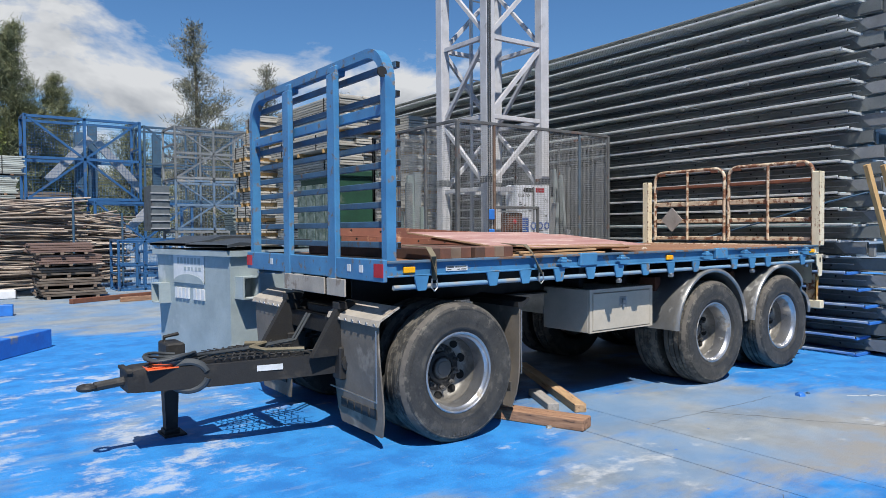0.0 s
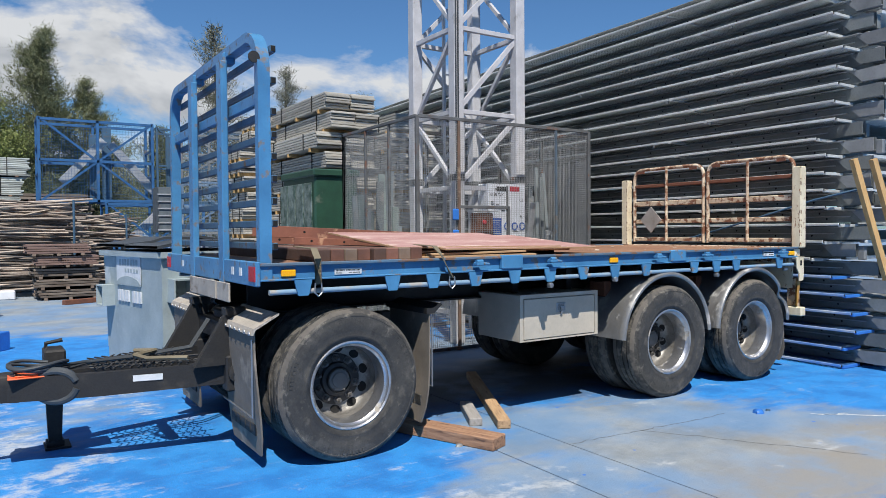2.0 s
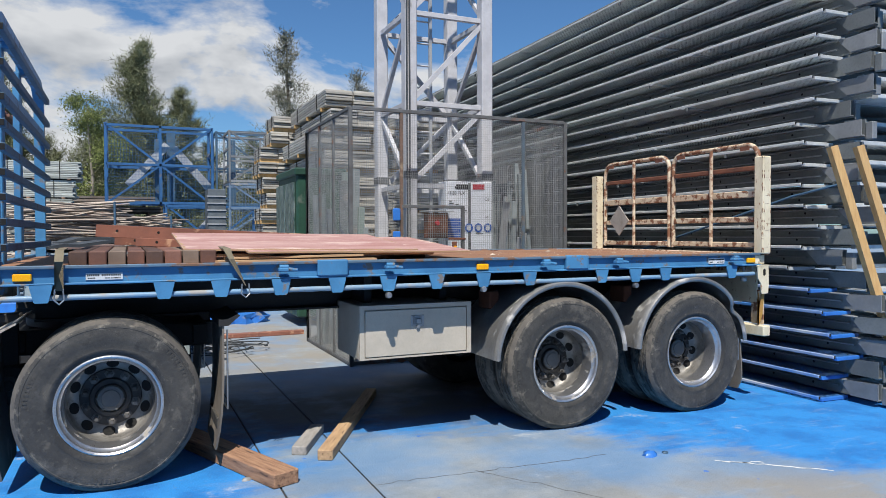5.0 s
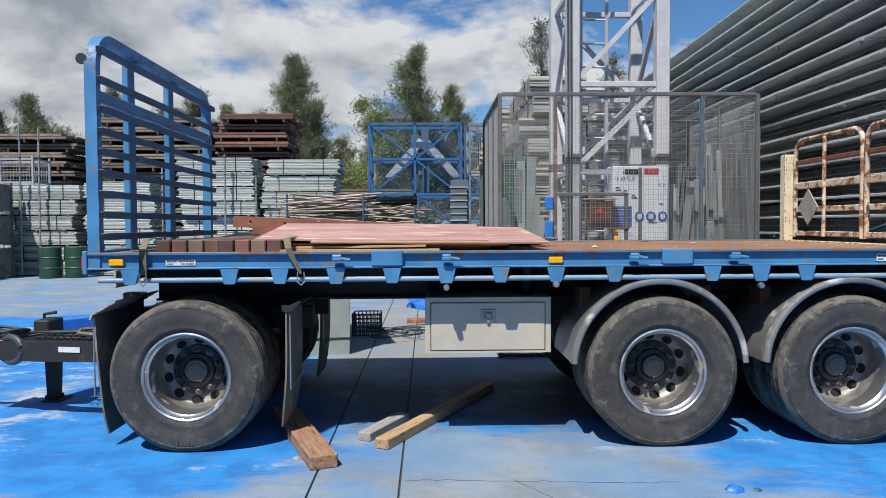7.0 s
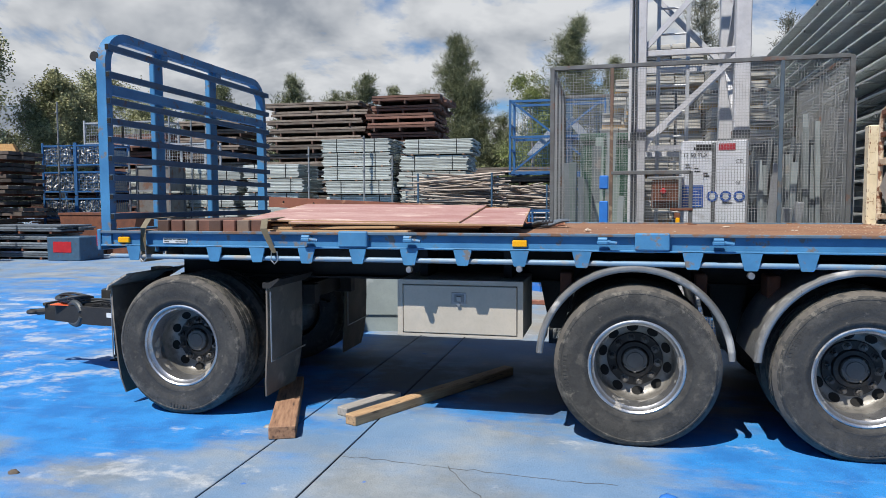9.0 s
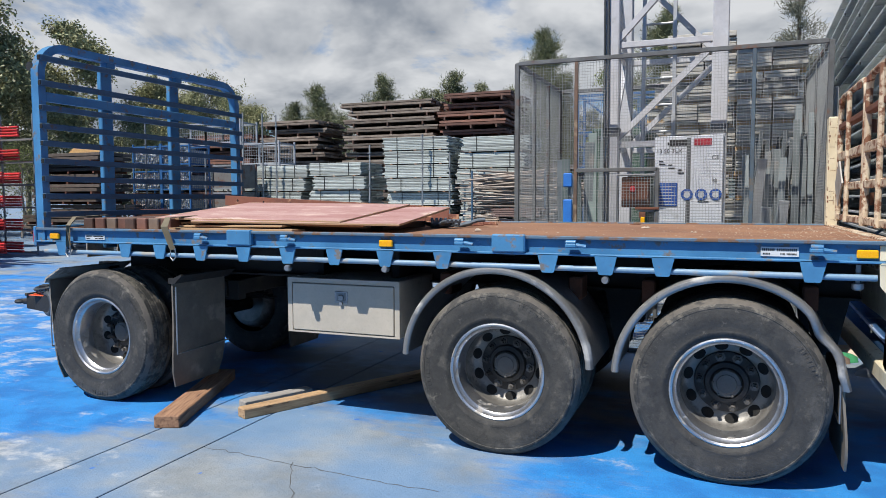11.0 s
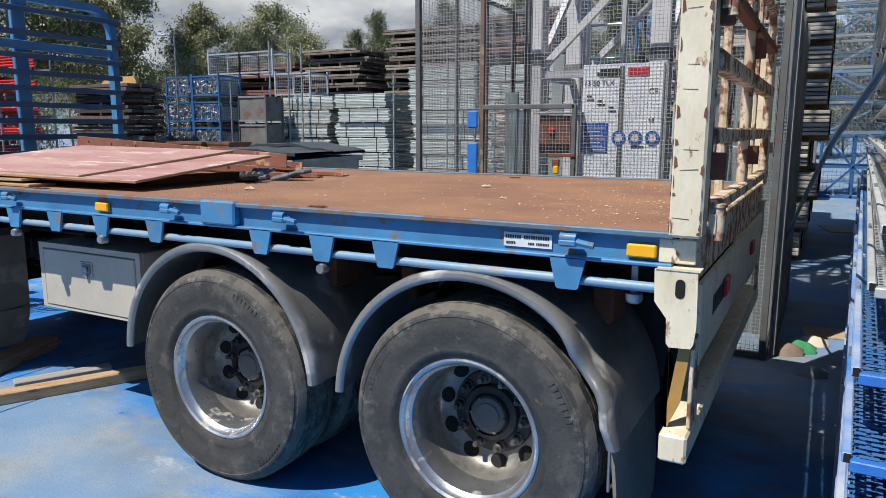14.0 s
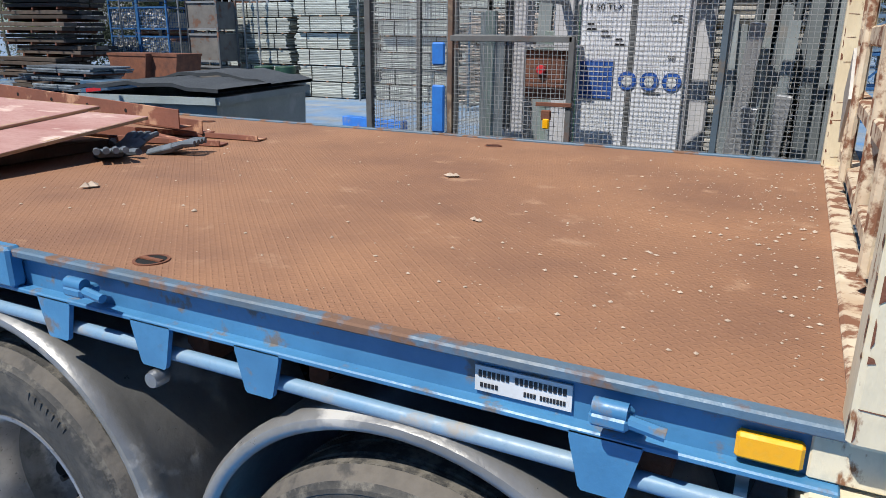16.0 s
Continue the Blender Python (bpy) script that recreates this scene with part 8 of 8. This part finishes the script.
GROVE = ((-8, 52, 8.5, 2.8, 1), (-11.5, 50, 11, 2.8, 1), (-15, 52, 10, 3, 1), (-1.5, 52, 8.0, 2.6, 1), (1, 54, 9, 3, 1), (8.5, 52, 8, 2.5, 1), (12, 54, 9, 3, 1),
         (-20, 48, 8, 2.6, 1), (-26, 50, 9.5, 2.6, 1), (-22.2, 20.2, 10.6, 2.7, 0), (-19.8, 23.8, 9.3, 2.2, 0), (-17.6, 26.8, 7.4, 1.5, 0), (-27, 27, 9.0, 2.6, 0),
         (-17.6, 50, 11.2, 2.7, 1), (-13.2, 51, 9.8, 2.6, 1), (-9.8, 52, 10.4, 2.6, 1), (-6.8, 50, 9.6, 2.4, 1), (-3.0, 50, 10.2, 2.6, 1), (-22.6, 49, 10.6, 2.8, 1),
         (-30, 20, 10, 3.0, 0), (-36, 52, 12.4, 3.6, 0), (-21, 38, 7.5, 2.2, 0), (-29, 13, 10, 3.0, 0), (17, 50, 9, 3, 1), (24, 46, 9, 3, 1), (-32, 44, 9, 3, 1))
for i, (x, y, h, r, con) in enumerate(GROVE):
    tree(x, y, h, r, (LEAF_DARK if con else LEAF_GUM), CAS if con else GUM, 20 + i, bool(con), 4200 if con else 9000, 0.06 if con else 0.3, wide=1.5 if con else 1.3)
for i in range(17):
    tree(-38 + 4.3 * i, 56 + 2.5 * math.sin(i * 1.9), 5.4 + 1.4 * math.sin(i * 2.7), 3.4, LEAF_DARK if i % 3 else LEAF_GUM, "bushy dark green tree in the far row", 80 + i, True, 2200, 0.02, wide=2.0)
for i, (x, y, h) in enumerate(((-17.5, 14.5, 3.4), (-18.5, 17.5, 3.8), (-19, 20.5, 3.6))):
    tree(x, y, h, 2.0, LEAF_LIGHT, "low bushy yellow-green shrub", 60 + i, False, 2600, 0.12, "shrub")
for i, (x, y, h) in enumerate(((-20.5, 9.5, 4.6), (-21.5, 13.0, 5.0), (-22.5, 17.0, 5.2), (-23.5, 21.5, 5.0), (-22.5, 26.0, 4.8), (-24.5, 31.0, 5.0), (-26.0, 36.5, 5.2))):
    tree(x, y, h, 3.0, LEAF_DARK, "dense dark green bush behind the racks", 130 + i, False, 4200, 0.05, "bush", wide=2.6)
lamp_ = thing("street_lamp", (-32.5, 39.9, 0), "grey street lamp with a curved arm", "street lamp")
g = Shape()
g.tube([(-32.5, 39.9, 0), (-32.5, 39.9, 6.4), (-32.55, 39.85, 7.0), (-32.75, 39.7, 7.6), (-33.1, 39.4, 8.05), (-33.6, 39.0, 8.25), (-34.6, 38.2, 8.3)], 0.085, 8)
part("pole", g, TRAY_LIP, lamp_)
g = Shape()
g.tube([(-34.5, 38.28, 8.3), (-35.3, 37.65, 8.33)], 0, square=(0.28, 0.12))
part("head", g, TRAY_LIP, lamp_)
